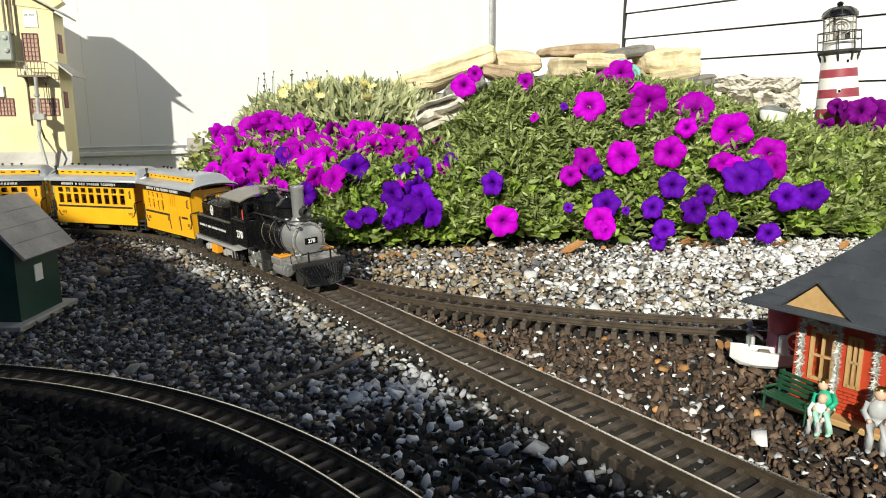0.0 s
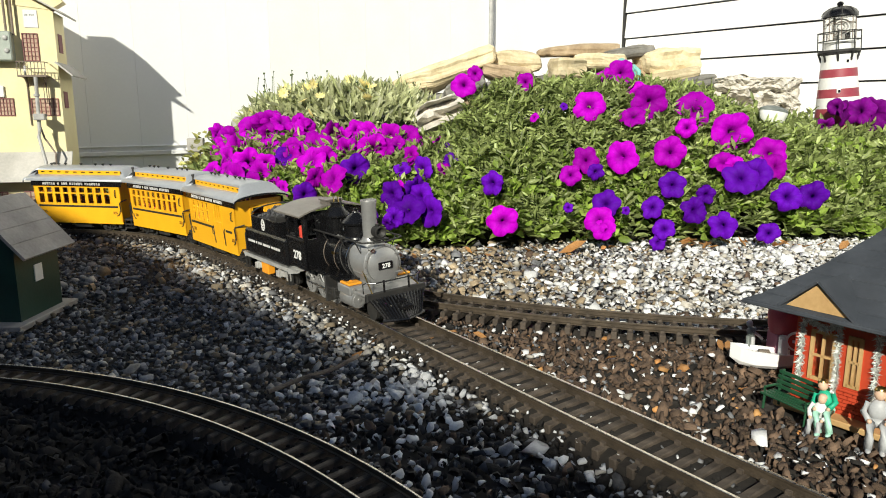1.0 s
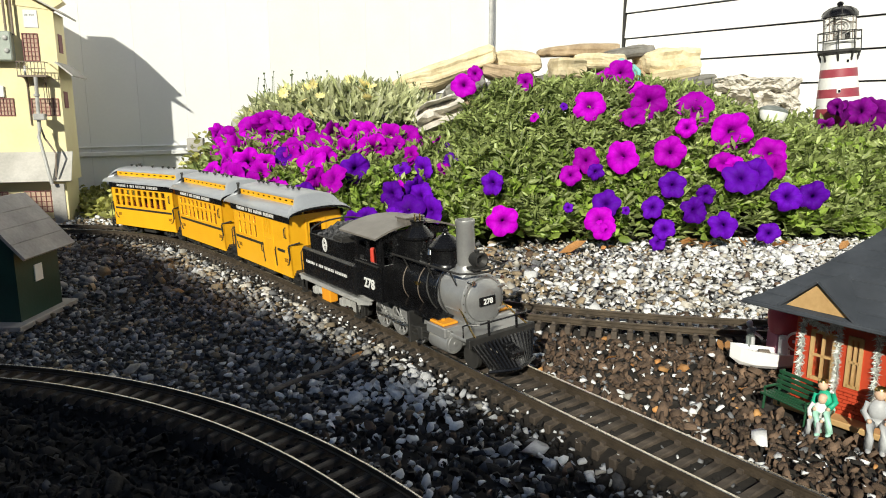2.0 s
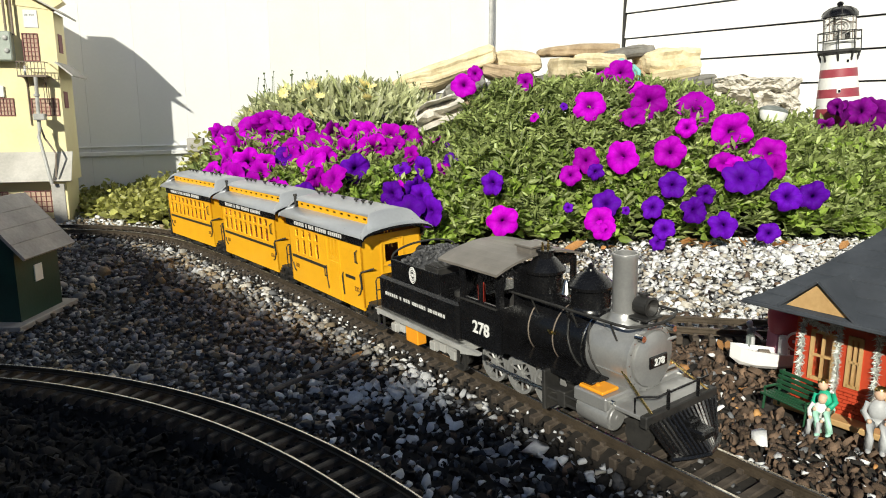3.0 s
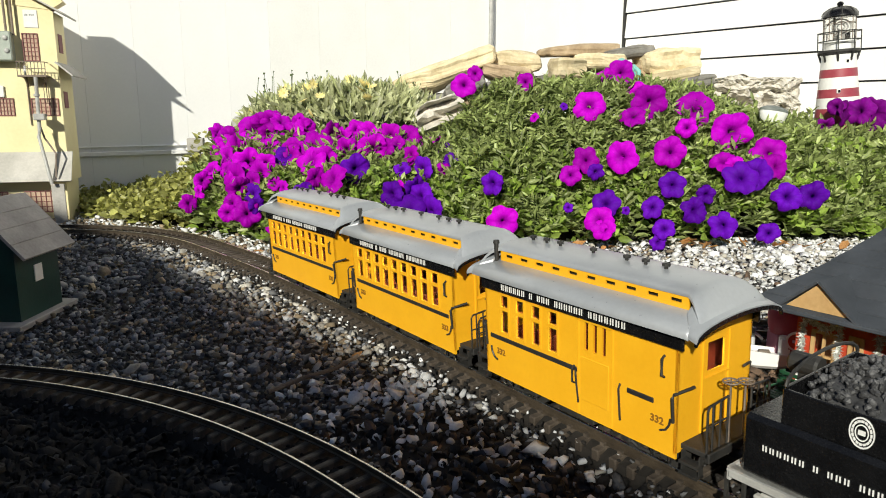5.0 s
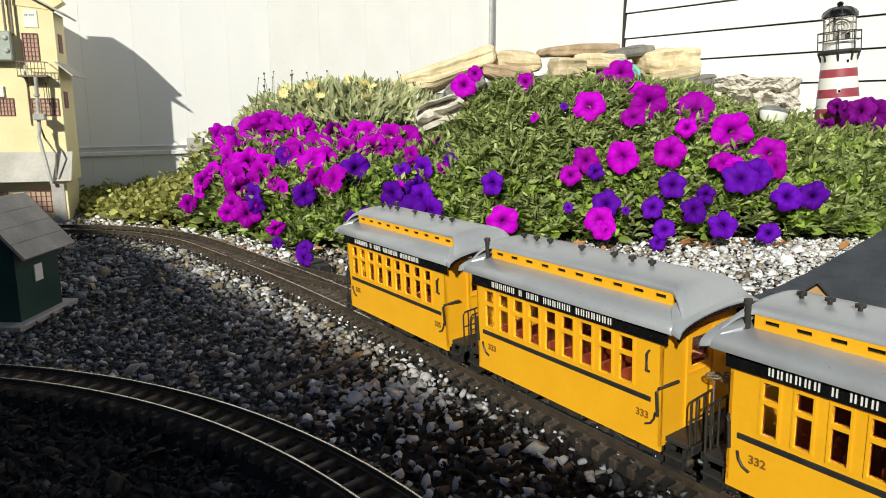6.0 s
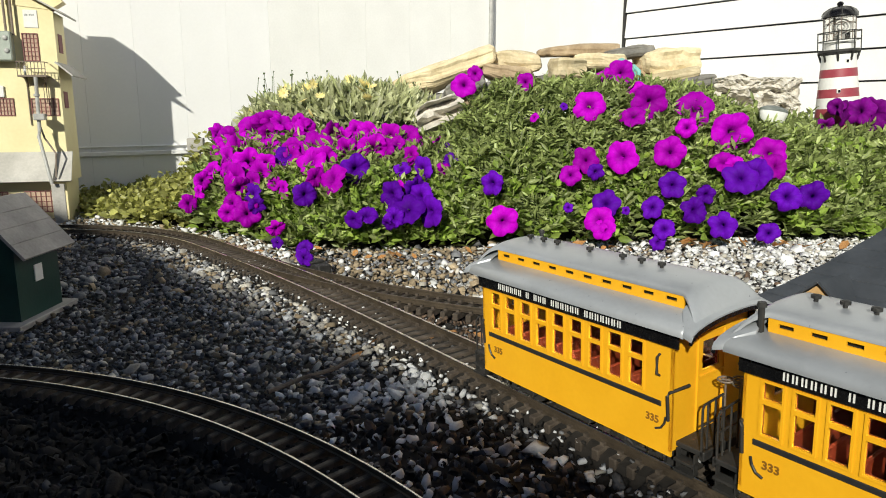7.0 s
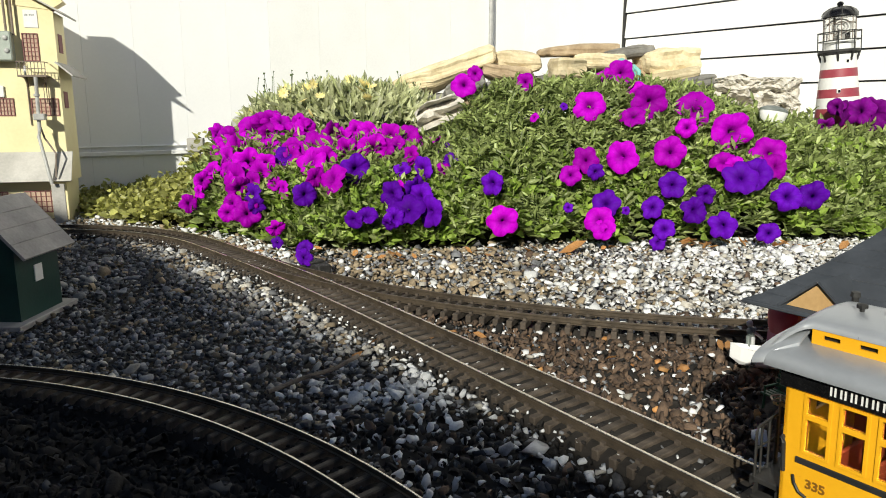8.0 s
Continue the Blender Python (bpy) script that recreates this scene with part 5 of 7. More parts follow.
def build_shed():
    """Small green shed: ridge along y."""
    shed = thing("model_shed", pose(-0.600, 0.925, GROUND - 0.002), "dark green model shed with whitish plank roof in shade", "model building")
    bm = bmesh.new()
    box(bm, -0.080, 0.058, -0.075, 0.070, 0, 0.008, 0.001)
    part("base_board", bm, "grey_wood", shed, "weathered grey base board")
    bm = bmesh.new()
    prism(bm, [(-0.052, 0.008), (0.046, 0.008), (0.046, 0.110), (-0.001, 0.159), (-0.052, 0.104)], 0.100, pose(0, -0.052, 0))
    walls = part("shed_body", bm, "dark_green", shed)
    for sign in (-1, 1):
        bm = bmesh.new()
        pts = [(0, -0.062, 0.164), (sign * 0.064, -0.062, 0.0920), (sign * 0.064, 0.060, 0.0920), (0, 0.060, 0.164)]
        slab(bm, pts if sign > 0 else pts[::-1], 0.004)
        part("roof_slope", bm, "grey_wood", shed, "whitish weathered roof boards")
        bm = bmesh.new()
        for k in range(3):
            a = 0.25 + 0.25 * k
            tube(bm, [(sign * 0.064 * a + sign * 0.003, -0.0625, 0.1672 - 0.0720 * a), (sign * 0.064 * a + sign * 0.003, 0.0605, 0.1672 - 0.0720 * a)], 0.0008, 5)
        part("roof_seam", bm, "grey_wood", shed)
    for x0, x1, y0, y1 in ((0.0455, 0.0475, -0.012, 0.006), (-0.020, 0.012, -0.0535, -0.0515)):
        bm = bmesh.new()
        box(bm, x0, x1, y0, y1, 0.053, 0.076, 0.0004)
        part("window", bm, "letter_white", walls, "pale window with white frame")


build_shed()


def build_depot():
    """A hip-roofed depot that lies along the main track; x along the track, y away from it."""
    place = ACROSS * (MAIN_OFFSET + 0.205) + ALONG * (-0.325)
    depot = thing("model_depot", Matrix.Translation((place.x, place.y, GROUND - 0.002)) @ pose(0, 0, 0, 0, 0, math.degrees(HEADING)), "red model railway depot with dark slate hip roof", "model building")
    bm = bmesh.new()
    box(bm, -0.008, 0.34, -0.016, 0.19, 0.0, 0.006, 0.001)
    part("platform", bm, "tan_wood", depot, "tan wooden platform")
    holes = [(0.017, 0.036, 0.034, 0.078), (0.050, 0.059, 0.036, 0.080), (0.085, 0.115, 0.034, 0.078), (0.140, 0.170, 0.008, 0.080), (0.200, 0.230, 0.034, 0.078)]
    bm = wall_with_holes(bmesh.new(), 0, 0.30, 0.006, 0.100, 0.004, holes)
    front = part("front_wall", bm, "depot_red", depot)
    for x0, x1, y0, y1 in ((0.0, 0.004, 0.004, 0.15), (0.296, 0.30, 0.004, 0.15), (0.004, 0.296, 0.146, 0.15)):
        bm = bmesh.new()
        box(bm, x0, x1, y0, y1, 0.006, 0.100)
        part("wall", bm, "depot_red", depot)
    # brick wainscot
    brick = bmesh.new()
    box(brick, 0.0003, 0.0075, -0.0012, 0.0, 0.0003, 0.0031)
    brick_data = link_mesh("brick", brick, "depot_red")
    for row in range(6):
        x = 0.001 if row % 2 else 0.005
        while x < 0.128:
            share("brick", brick_data, front, pose(x, 0, 0.0075 + row * 0.0036))
            x += 0.0079
    bm = bmesh.new()
    box(bm, 0, 0.30, -0.003, 0, 0.0292, 0.0318, 0.0004)
    part("water_table", bm, "depot_red", front)
    for x0, x1, z0, z1 in holes:
        bm = bmesh.new()
        for a, b, c, d in ((x0 - 0.002, x0 + 0.001, z0 - 0.002, z1 + 0.002), (x1 - 0.001, x1 + 0.002, z0 - 0.002, z1 + 0.002), (x0, x1, z0 - 0.002, z0 + 0.001), (x0, x1, z1 - 0.001, z1 + 0.002), ((x0 + x1) / 2 - 0.001, (x0 + x1) / 2 + 0.001, z0, z1), (x0, x1, (z0 + z1) / 2 - 0.001, (z0 + z1) / 2 + 0.001)):
            box(bm, a, b, -0.002, 0.001, c, d)
        window = part("window_frame", bm, "tan_wood", front, "tan wooden window frame")
        bm = bmesh.new()
        box(bm, x0, x1, 0.002, 0.003, z0, z1)
        part("pane", bm, "window_glass", window).visible_shadow = False
    bm = bmesh.new()
    box(bm, 0.004, 0.296, 0.05, 0.054, 0.006, 0.1)
    part("inner_wall", bm, "tan_wood", depot)
    # tinsel garland round the windows
    rng = random.Random(8)
    for x0, x1, z1 in ((0.008, 0.041, 0.086), (0.074, 0.120, 0.086)):
        bm = bmesh.new()
        path = [(x0, 0.028 + (z1 - 0.028) * k / 12) for k in range(13)] + [(x0 + (x1 - x0) * k / 8, z1 + 0.002 * math.sin(k)) for k in range(1, 9)] + [(x1, z1 - (z1 - 0.022) * k / 12) for k in range(1, 13)]
        for x, z in path:
            for _ in range(26):
                a, b = rng.uniform(0, 2 * math.pi), rng.uniform(-0.6, 0.6)
                tip = Vector((math.cos(a), -abs(b), math.sin(a))) * rng.uniform(0.0034, 0.0058)
                side = tip.cross(Vector((0.3, 1, 0.2))).normalized() * 0.0009
                c = Vector((x + rng.uniform(-0.001, 0.001), -0.003, z + rng.uniform(-0.002, 0.002)))
                bm.faces.new([bm.verts.new(c - side), bm.verts.new(c + side), bm.verts.new(c + tip)])
        tagged(part("garland", bm, "tinsel", depot, "silver tinsel garland"), kind="stuff")
    # hip roof with wide flared eaves, in courses
    def roof_ring(t):
        flare = t ** 1.25
        return (-0.027 + 0.090 * t, 0.327 - 0.090 * t, -0.050 + 0.125 * t, 0.200 - 0.125 * t, 0.107 + 0.088 * flare)

    bm = bmesh.new()
    rings = []
    for k in range(9):
        x0, x1, y0, y1, z = roof_ring(k / 8)
        rings.append([bm.verts.new(p) for p in ((x0, y0, z), (x1, y0, z), (x1, y1, z), (x0, y1, z))])
        if k < 8:
            rings.append([bm.verts.new((p[0], p[1], p[2] + 0.0009)) for p in ((x0, y0, z), (x1, y0, z), (x1, y1, z), (x0, y1, z))])
    for lo, hi in zip(rings, rings[1:]):
        for j in range(4):
            i = (j + 1) % 4
            bm.faces.new((lo[j], lo[i], hi[i], hi[j]))
    bm.faces.new(rings[-1])
    bm.faces.new(rings[0][::-1])
    roof = part("roof", bm, "slate_roof", depot, "dark blue grey slate hip roof")
    bm = bmesh.new()
    box(bm, -0.028, 0.328, -0.051, 0.201, 0.1035, 0.1072, 0.0008)
    part("fascia", bm, "slate_roof", roof)
    # eave gable
    bm = bmesh.new()
    prism(bm, [(0.012, 0.110), (0.066, 0.110), (0.039, 0.1345)], 0.050, pose(0, -0.046, 0))
    gable = part("gable", bm, "tan_wood", roof, "tan boarded roof gable")
    for sign in (-1, 1):
        bm = bmesh.new()
        pts = [(0.039, -0.050, 0.1355), (0.039 + sign * 0.032, -0.050, 0.1075), (0.039 + sign * 0.032, 0.010, 0.1075), (0.039, 0.010, 0.1355)]
        slab(bm, pts if sign > 0 else pts[::-1], 0.002)
        part("gable_slope", bm, "slate_roof", gable)
    bm = bmesh.new()
    prism(bm, [(0.060, 0.172), (0.240, 0.172), (0.200, 0.225), (0.100, 0.225)], 0.09, pose(0, 0.03, 0))
    part("upper_roof", bm, "slate_roof", roof)


build_depot()


def build_lighthouse():
    tower = thing("model_lighthouse", pose(1.083, 1.93, 0.215, 0, -4.6, 0), "red and white striped model lighthouse with glass lantern", "model lighthouse")
    z = 0.0

    def radius(h):
        return 0.0585 - 0.088 * h

    for mat, h in (("maroon", 0.055), ("letter_white", 0.028), ("maroon", 0.023), ("letter_white", 0.030), ("maroon", 0.022), ("letter_white", 0.040)):
        part("band", lathe(bmesh.new(), [(radius(z), z), (radius(z + h), z + h)], 32), mat, tower, "dark red band" if mat == "maroon" else "white band", True)
        z += h
    part("gallery", lathe(bmesh.new(), [(0.040, z - 0.004), (0.051, z + 0.004), (0.051, z + 0.010), (0.034, z + 0.011)], 28), "black_dull", tower, "dark gallery deck", True)
    part("watch_room", lathe(bmesh.new(), [(0.036, z + 0.010), (0.036, z + 0.028), (0.040, z + 0.030), (0.040, z + 0.034)], 24), "letter_white", tower, "white watch room", True)
    for zz in (z + 0.034, z + 0.056):
        bm = bmesh.new()
        tube(bm, [(0.051 * math.cos(2 * math.pi * k / 24), 0.051 * math.sin(2 * math.pi * k / 24), zz) for k in range(25)], 0.0014)
        part("gallery_rail", bm, "black_dull", tower)
    for k in range(8):
        a = 2 * math.pi * (k + 0.3) / 8
        bm = bmesh.new()
        cyl(bm, (0.051 * math.cos(a), 0.051 * math.sin(a), z + 0.008), (0.051 * math.cos(a), 0.051 * math.sin(a), z + 0.058), 0.0014, n=6)
        part("rail_post", bm, "black_dull", tower)
        bm = bmesh.new()
        tube(bm, [(0.042 * math.cos(a), 0.042 * math.sin(a), z - 0.020), (0.049 * math.cos(a), 0.049 * math.sin(a), z + 0.005)], 0.0030)
        part("bracket", bm, "black_dull", tower)
    z += 0.034
    bm = lathe(bmesh.new(), [(0.0375, z), (0.0375, z + 0.065)], 24)
    part("lantern", bm, "window_glass", tower, "clear lantern glass", True).visible_shadow = False
    bm = bmesh.new()
    for r in (0.018, 0.0125, 0.007):
        tube(bm, [(r * math.cos(2 * math.pi * k / 20), -0.004, z + 0.034 + 1.1 * r * math.sin(2 * math.pi * k / 20)) for k in range(21)], 0.0016)
    cyl(bm, (0, 0, z), (0, 0, z + 0.014), 0.009, n=12)
    part("lens", bm, "silver", tower, "ringed lamp lens", True)
    for k in range(8):
        a = 2 * math.pi * (k + 0.5) / 8
        bm = bmesh.new()
        cyl(bm, (0.0385 * math.cos(a), 0.0385 * math.sin(a), z), (0.0385 * math.cos(a), 0.0385 * math.sin(a), z + 0.066), 0.0011, n=6)
        part("mullion", bm, "rust_iron", tower)
    for zz in (z + 0.022, z + 0.044):
        bm = bmesh.new()
        tube(bm, [(0.0385 * math.cos(2 * math.pi * k / 24), 0.0385 * math.sin(2 * math.pi * k / 24), zz) for k in range(25)], 0.0009)
        part("mullion", bm, "rust_iron", tower)
    z += 0.065
    roof = part("lantern_roof", lathe(bmesh.new(), [(0.043, z - 0.006), (0.0445, z - 0.003), (0.043, z + 0.002), (0.037, z + 0.011), (0.024, z + 0.019), (0.008, z + 0.022), (0.006, z + 0.025), (0.009, z + 0.029), (0.006, z + 0.034), (0.001, z + 0.036)], 24), "black_paint", tower, "glossy dark lantern roof", True)
    for k in range(8):
        a = 2 * math.pi * (k + 0.5) / 8
        bm = bmesh.new()
        tube(bm, [(r * math.cos(a), r * math.sin(a), z + h) for r, h in ((0.0435, 0.002), (0.0375, 0.0115), (0.0245, 0.0195), (0.009, 0.0225))], 0.0013)
        part("roof_rib", bm, "black_dull", roof)
    for x, zz in ((-0.001, 0.171), (-0.022, 0.094)):
        y = -math.sqrt(radius(zz) ** 2 - x * x) - 0.001
        bm = bmesh.new()
        box(bm, x - 0.005, x + 0.005, y, y + 0.006, zz, zz + 0.012, 0.001)
        window = part("window", bm, "letter_white", tower)
        bm = bmesh.new()
        box(bm, x - 0.003, x + 0.003, y - 0.0006, y + 0.002, zz + 0.002, zz + 0.009)
        part("pane", bm, "black_paint", window)


build_lighthouse()


# ---- planting bed: the line of its front edge and the height of its foliage ----
EDGE_X, EDGE_Y = BED_X, BED_Y
TOP_X = (-1.05, -0.86, -0.66, -0.60, -0.10, 0.0, 0.06, 0.14, 0.42, 0.64, 0.78, 0.95, 1.20, 2.0)
TOP_Z = (-0.01, 0.01, 0.045, 0.175, 0.175, 0.15, 0.21, 0.29, 0.315, 0.28, 0.22, 0.19, 0.195, 0.20)


def edge_y(x):
    return float(np.interp(x, EDGE_X, EDGE_Y))


def foliage_top(x):
    return float(np.interp(x, TOP_X, TOP_Z))


DEPTH = 0.40


def foliage_point(x, q):
    """A point on the bush's outer surface: q from 0 at the front edge to 1 at the crest."""
    rise = math.sin(min(1.0, q) * math.pi / 2) ** 0.75
    lump = 0.040 * noise.noise(Vector((x * 8, q * 3.5, 3))) + 0.022 * noise.noise(Vector((x * 23, q * 9, 7)))
    y = edge_y(x) + DEPTH * q + lump
    base = GROUND + 0.02
    return Vector((x, y, base + (foliage_top(x) - base) * rise + lump * 0.6))


def at_height(x, z):
    """The point of that height on the bush's front."""
    lo, hi = 0.0, 1.0
    for _ in range(24):
        mid = (lo + hi) / 2
        lo, hi = (mid, hi) if foliage_point(x, mid).z < z - 0.010 else (lo, mid)
    return foliage_point(x, lo)


# ---- flowers, leaves and shoots ----
def leaf_block(points, ways, ups, length, width, fold=0.25):
    """Vertices and faces of many folded oval leaves."""
    n = len(points)
    side = np.cross(ways, ups)
    side /= np.linalg.norm(side, axis=1, keepdims=True) + 1e-9
    lift = np.cross(side, ways)
    L, W = length[:, None], width[:, None]
    verts = np.empty((n, 8, 3))
    verts[:, 0] = points
    for k, (f, w, drop) in enumerate(((0.28, 0.42, 0.0), (0.66, 0.46, 0.06))):
        mid = points + ways * L * f - lift * L * drop
        verts[:, 1 + 3 * k] = mid + side * W * w + lift * W * fold
        verts[:, 2 + 3 * k] = mid
        verts[:, 3 + 3 * k] = mid - side * W * w + lift * W * fold
    verts[:, 7] = points + ways * L - lift * L * 0.16
    faces = np.array([(0, 1, 2), (0, 2, 3), (1, 4, 5), (1, 5, 2), (2, 5, 6), (2, 6, 3), (4, 7, 5), (5, 7, 6)])
    return verts.reshape(-1, 3), (faces[None] + (np.arange(n) * 8)[:, None, None]).reshape(-1, 3)


def raw_mesh(name, verts, faces, mat):
    data = bpy.data.meshes.new(name)
    data.vertices.add(len(verts))
    data.vertices.foreach_set("co", np.asarray(verts, dtype=np.float32).ravel())
    data.loops.add(faces.size)
    data.loops.foreach_set("vertex_index", np.asarray(faces, dtype=np.int32).ravel())
    data.polygons.add(len(faces))
    data.polygons.foreach_set("loop_start", np.arange(0, faces.size, faces.shape[1], dtype=np.int32))
    data.polygons.foreach_set("loop_total", np.full(len(faces), faces.shape[1], dtype=np.int32))
    data.update(calc_edges=True)
    data.materials.append(M[mat])
    return data


def shoots(rng, roots, ways, height, leaves, length, width, spread):
    """Leaves set spirally up short shoots."""
    points, heads, ups, sizes, widths = [], [], [], [], []
    for root, way, tall in zip(roots, ways, height):
        turn = rng.uniform(0, 6.28)
        for k in range(leaves):
            f = (k + 0.5) / leaves
            a = turn + k * 2.4
            out = np.array([math.cos(a), math.sin(a), 0.0])
            head = out * spread * (1.15 - 0.65 * f) + way * (0.35 + 0.75 * f) + rng.normal(0, 0.12, 3)
            head /= np.linalg.norm(head)
            points.append(root + way * tall * f + rng.normal(0, 0.002, 3))
            heads.append(head)
            ups.append(way + rng.normal(0, 0.25, 3))
            size = length * rng.uniform(0.65, 1.2) * (1.1 - 0.45 * f)
            sizes.append(size)
            widths.append(size * width * rng.uniform(0.8, 1.2))
    return leaf_block(np.array(points), np.array(heads), np.array(ups), np.array(sizes), np.array(widths))


def bush_foliage(name, plant, x0, x1, count, leaves, length, width, spread, mat, seed, low=0.0, high=1.15, label="dense green leaves"):
    rng = np.random.default_rng(seed)
    roots, ways, tall = [], [], []
    for _ in range(count):
        x, q = rng.uniform(x0, x1), rng.uniform(low, high)
        p = foliage_point(x, q)
        ahead = foliage_point(x, q + 0.05) - p
        normal = np.array((rng.normal(0, 0.25), -ahead.z, ahead.y))
        normal /= np.linalg.norm(normal) + 1e-9
        way = normal * 0.75 + np.array((0, -0.15, 0.5)) + rng.normal(0, 0.16, 3)
        way /= np.linalg.norm(way)
        deep = rng.uniform(0, 1) ** 1.3 * 0.075
        roots.append(np.array(p) - normal * (deep + 0.012))
        ways.append(way)
        tall.append(rng.uniform(0.03, 0.075))
    verts, faces = shoots(rng, roots, ways, tall, leaves, length, width, spread)
    ob = new(name, raw_mesh(name, verts, faces, mat))
    ob.parent = plant
    return tagged(ob, label, kind="stuff")


def petunia_mesh(name, mat, seed):
    """A five-lobed trumpet: shallow throat, ruffled limb, tube behind; 31 mm in radius, facing +z."""
    rng = random.Random(seed)
    bm = bmesh.new()
    n = 40
    phase, droop = rng.uniform(0, 6), rng.uniform(0.5, 1.6)
    depth = [rng.uniform(0.10, 0.24) for _ in range(5)]
    sag = [rng.uniform(-0.006, 0.003) * droop for _ in range(5)]
    rings = []
    for r, z in ((0.0012, -0.024), (0.0022, -0.014), (0.0032, -0.007), (0.006, -0.0030), (0.011, -0.0008), (0.018, 0.0006), (0.025, 0.0004), (0.029, -0.001), (0.031, -0.0028)):
        ring = []
        f = (r / 0.031) ** 2
        for k in range(n):
            a = 2 * math.pi * k / n
            lobe_at = int(((a * 5 / (2 * math.pi)) + 0.5) % 5)
            notch = 1 - depth[lobe_at] * abs(math.cos(2.5 * a)) ** 5 * f
            ripple = (0.0030 * math.sin(5 * a + phase) + 0.0018 * math.sin(13 * a + 2 * phase)) * f
            bend_back = sag[int(a * 5 / (2 * math.pi)) % 5] * f * f * abs(math.sin(2.5 * a))
            ring.append(bm.verts.new((r * notch * math.cos(a), r * notch * math.sin(a), z + ripple + bend_back)))
        rings.append(ring)
    for lo, hi in zip(rings, rings[1:]):
        for k in range(n):
            bm.faces.new((lo[k], lo[(k + 1) % n], hi[(k + 1) % n], hi[k]))
    bm.faces.new(rings[0][::-1])
    data = link_mesh(name, bm, mat)
    data.polygons.foreach_set("use_smooth", [True] * len(data.polygons))
    return data


PETALS = {kind: [petunia_mesh("flower", mat, seed) for seed in range(7)] for kind, mat in (("magenta", "magenta_petal"), ("violet", "violet_petal"), ("plum", "plum_petal"))}


def add_flowers(plant, kind, rows, seed, wild=0.6):
    """Blooms at (x, y, z, radius), turned roughly to the light; wild sets how far they turn away."""
    rng = random.Random(seed)
    for x, y, z, r in rows:
        face = Vector((rng.gauss(-0.15 - 0.2 * x, wild), -1.0, rng.gauss(0.22, 0.6 * wild)))
        turn = face.to_track_quat("Z", "Y").to_matrix().to_4x4()
        size = r / 0.0295
        near = Vector((x, y, z)).lerp(Vector((0, 0, EYE_HEIGHT)), 0.014)
        m = Matrix.Translation(near) @ turn @ pose(0, 0, 0, 0, 0, rng.uniform(0, 72)) @ Matrix.Diagonal((size * rng.uniform(0.95, 1.08), size * rng.uniform(0.9, 1.05), size * rng.uniform(0.8, 1.5), 1))
        share("flower", rng.choice(PETALS[kind]), plant, m, kind + " trumpet flower")


def add_stems(plant, x0, x1, count, seed):
    rng = random.Random(seed)
    bm = bmesh.new()
    for _ in range(count):
        p = foliage_point(rng.uniform(x0, x1), rng.uniform(0.1, 1.0))
        foot = Vector((p.x + rng.uniform(-0.05, 0.05), p.y + rng.uniform(0.03, 0.12), max(GROUND, p.z - rng.uniform(0.08, 0.2))))
        bend_at = (foot + p) / 2 + Vector((rng.uniform(-0.02, 0.02), 0.02, 0.0))
        tube(bm, [foot, bend_at, p], 0.0014, 4)
    tagged(part("stem_growth", bm, "stem", plant, "thin green stems"), kind="stuff")


left_bush = thing("petunia_bush", Matrix.Identity(4), "low bush of magenta and violet petunias beside the track", "flowering plant", "petunia bushes")
bush_foliage("foliage", left_bush, -0.575, 0.03, 1150, 9, 0.033, 0.34, 0.95, "petunia_leaf", 11)
bush_foliage("low_leaves", left_bush, -0.50, 0.02, 420, 7, 0.026, 0.62, 1.1, "bright_leaf", 31, 0.0, 0.36, "broad bright green lower leaves")
add_stems(left_bush, -0.62, 0.0, 160, 21)
add_flowers(left_bush, "magenta", [(-0.607, 1.91, 0.203, 0.032), (-0.572, 1.771, 0.165, 0.021), (-0.565, 1.871, 0.189, 0.034), (-0.502, 1.727, 0.16, 0.043), (-0.509, 1.892, 0.211, 0.044), (-0.471, 1.853, 0.224, 0.034), (-0.411, 1.799, 0.235, 0.033), (-0.382, 1.796, 0.206, 0.041), (-0.451, 1.61, 0.14, 0.038), (-0.412, 1.56, 0.125, 0.026), (-0.527, 1.689, 0.148, 0.031), (-0.554, 1.65, 0.124, 0.025), (-0.558, 1.61, 0.101, 0.022), (-0.474, 1.572, 0.111, 0.034), (-0.448, 1.522, 0.091, 0.028), (-0.46, 1.489, 0.064, 0.023), (-0.46, 1.465, 0.045, 0.02), (-0.411, 1.44, 0.049, 0.027), (-0.333, 1.367, 0.028, 0.018), (-0.343, 1.779, 0.207, 0.038), (-0.295, 1.625, 0.176, 0.042), (-0.293, 1.541, 0.152, 0.035)], 1)
add_flowers(left_bush, "magenta", [(-0.27, 1.727, 0.201, 0.036), (-0.22, 1.606, 0.173, 0.029), (-0.234, 1.442, 0.12, 0.033), (-0.268, 1.464, 0.121, 0.022), (-0.35, 1.74, 0.187, 0.031), (-0.414, 1.772, 0.179, 0.029), (-0.358, 1.611, 0.16, 0.032), (-0.185, 1.708, 0.205, 0.03), (-0.161, 1.601, 0.173, 0.036), (-0.129, 1.702, 0.199, 0.033), (-0.095, 1.702, 0.202, 0.036), (-0.075, 1.575, 0.162, 0.023), (-0.019, 1.699, 0.161, 0.038), (0.001, 1.538, 0.133, 0.017), (-0.341, 1.466, 0.097, 0.019), (-0.366, 1.497, 0.106, 0.017), (-0.571, 1.547, 0.056, 0.021), (-0.197, 1.694, 0.196, 0.025), (-0.112, 1.644, 0.184, 0.024), (-0.56, 1.573, 0.079, 0.019), (-0.093, 1.436, 0.106, 0.014), (-0.455, 1.842, 0.201, 0.03)], 2)
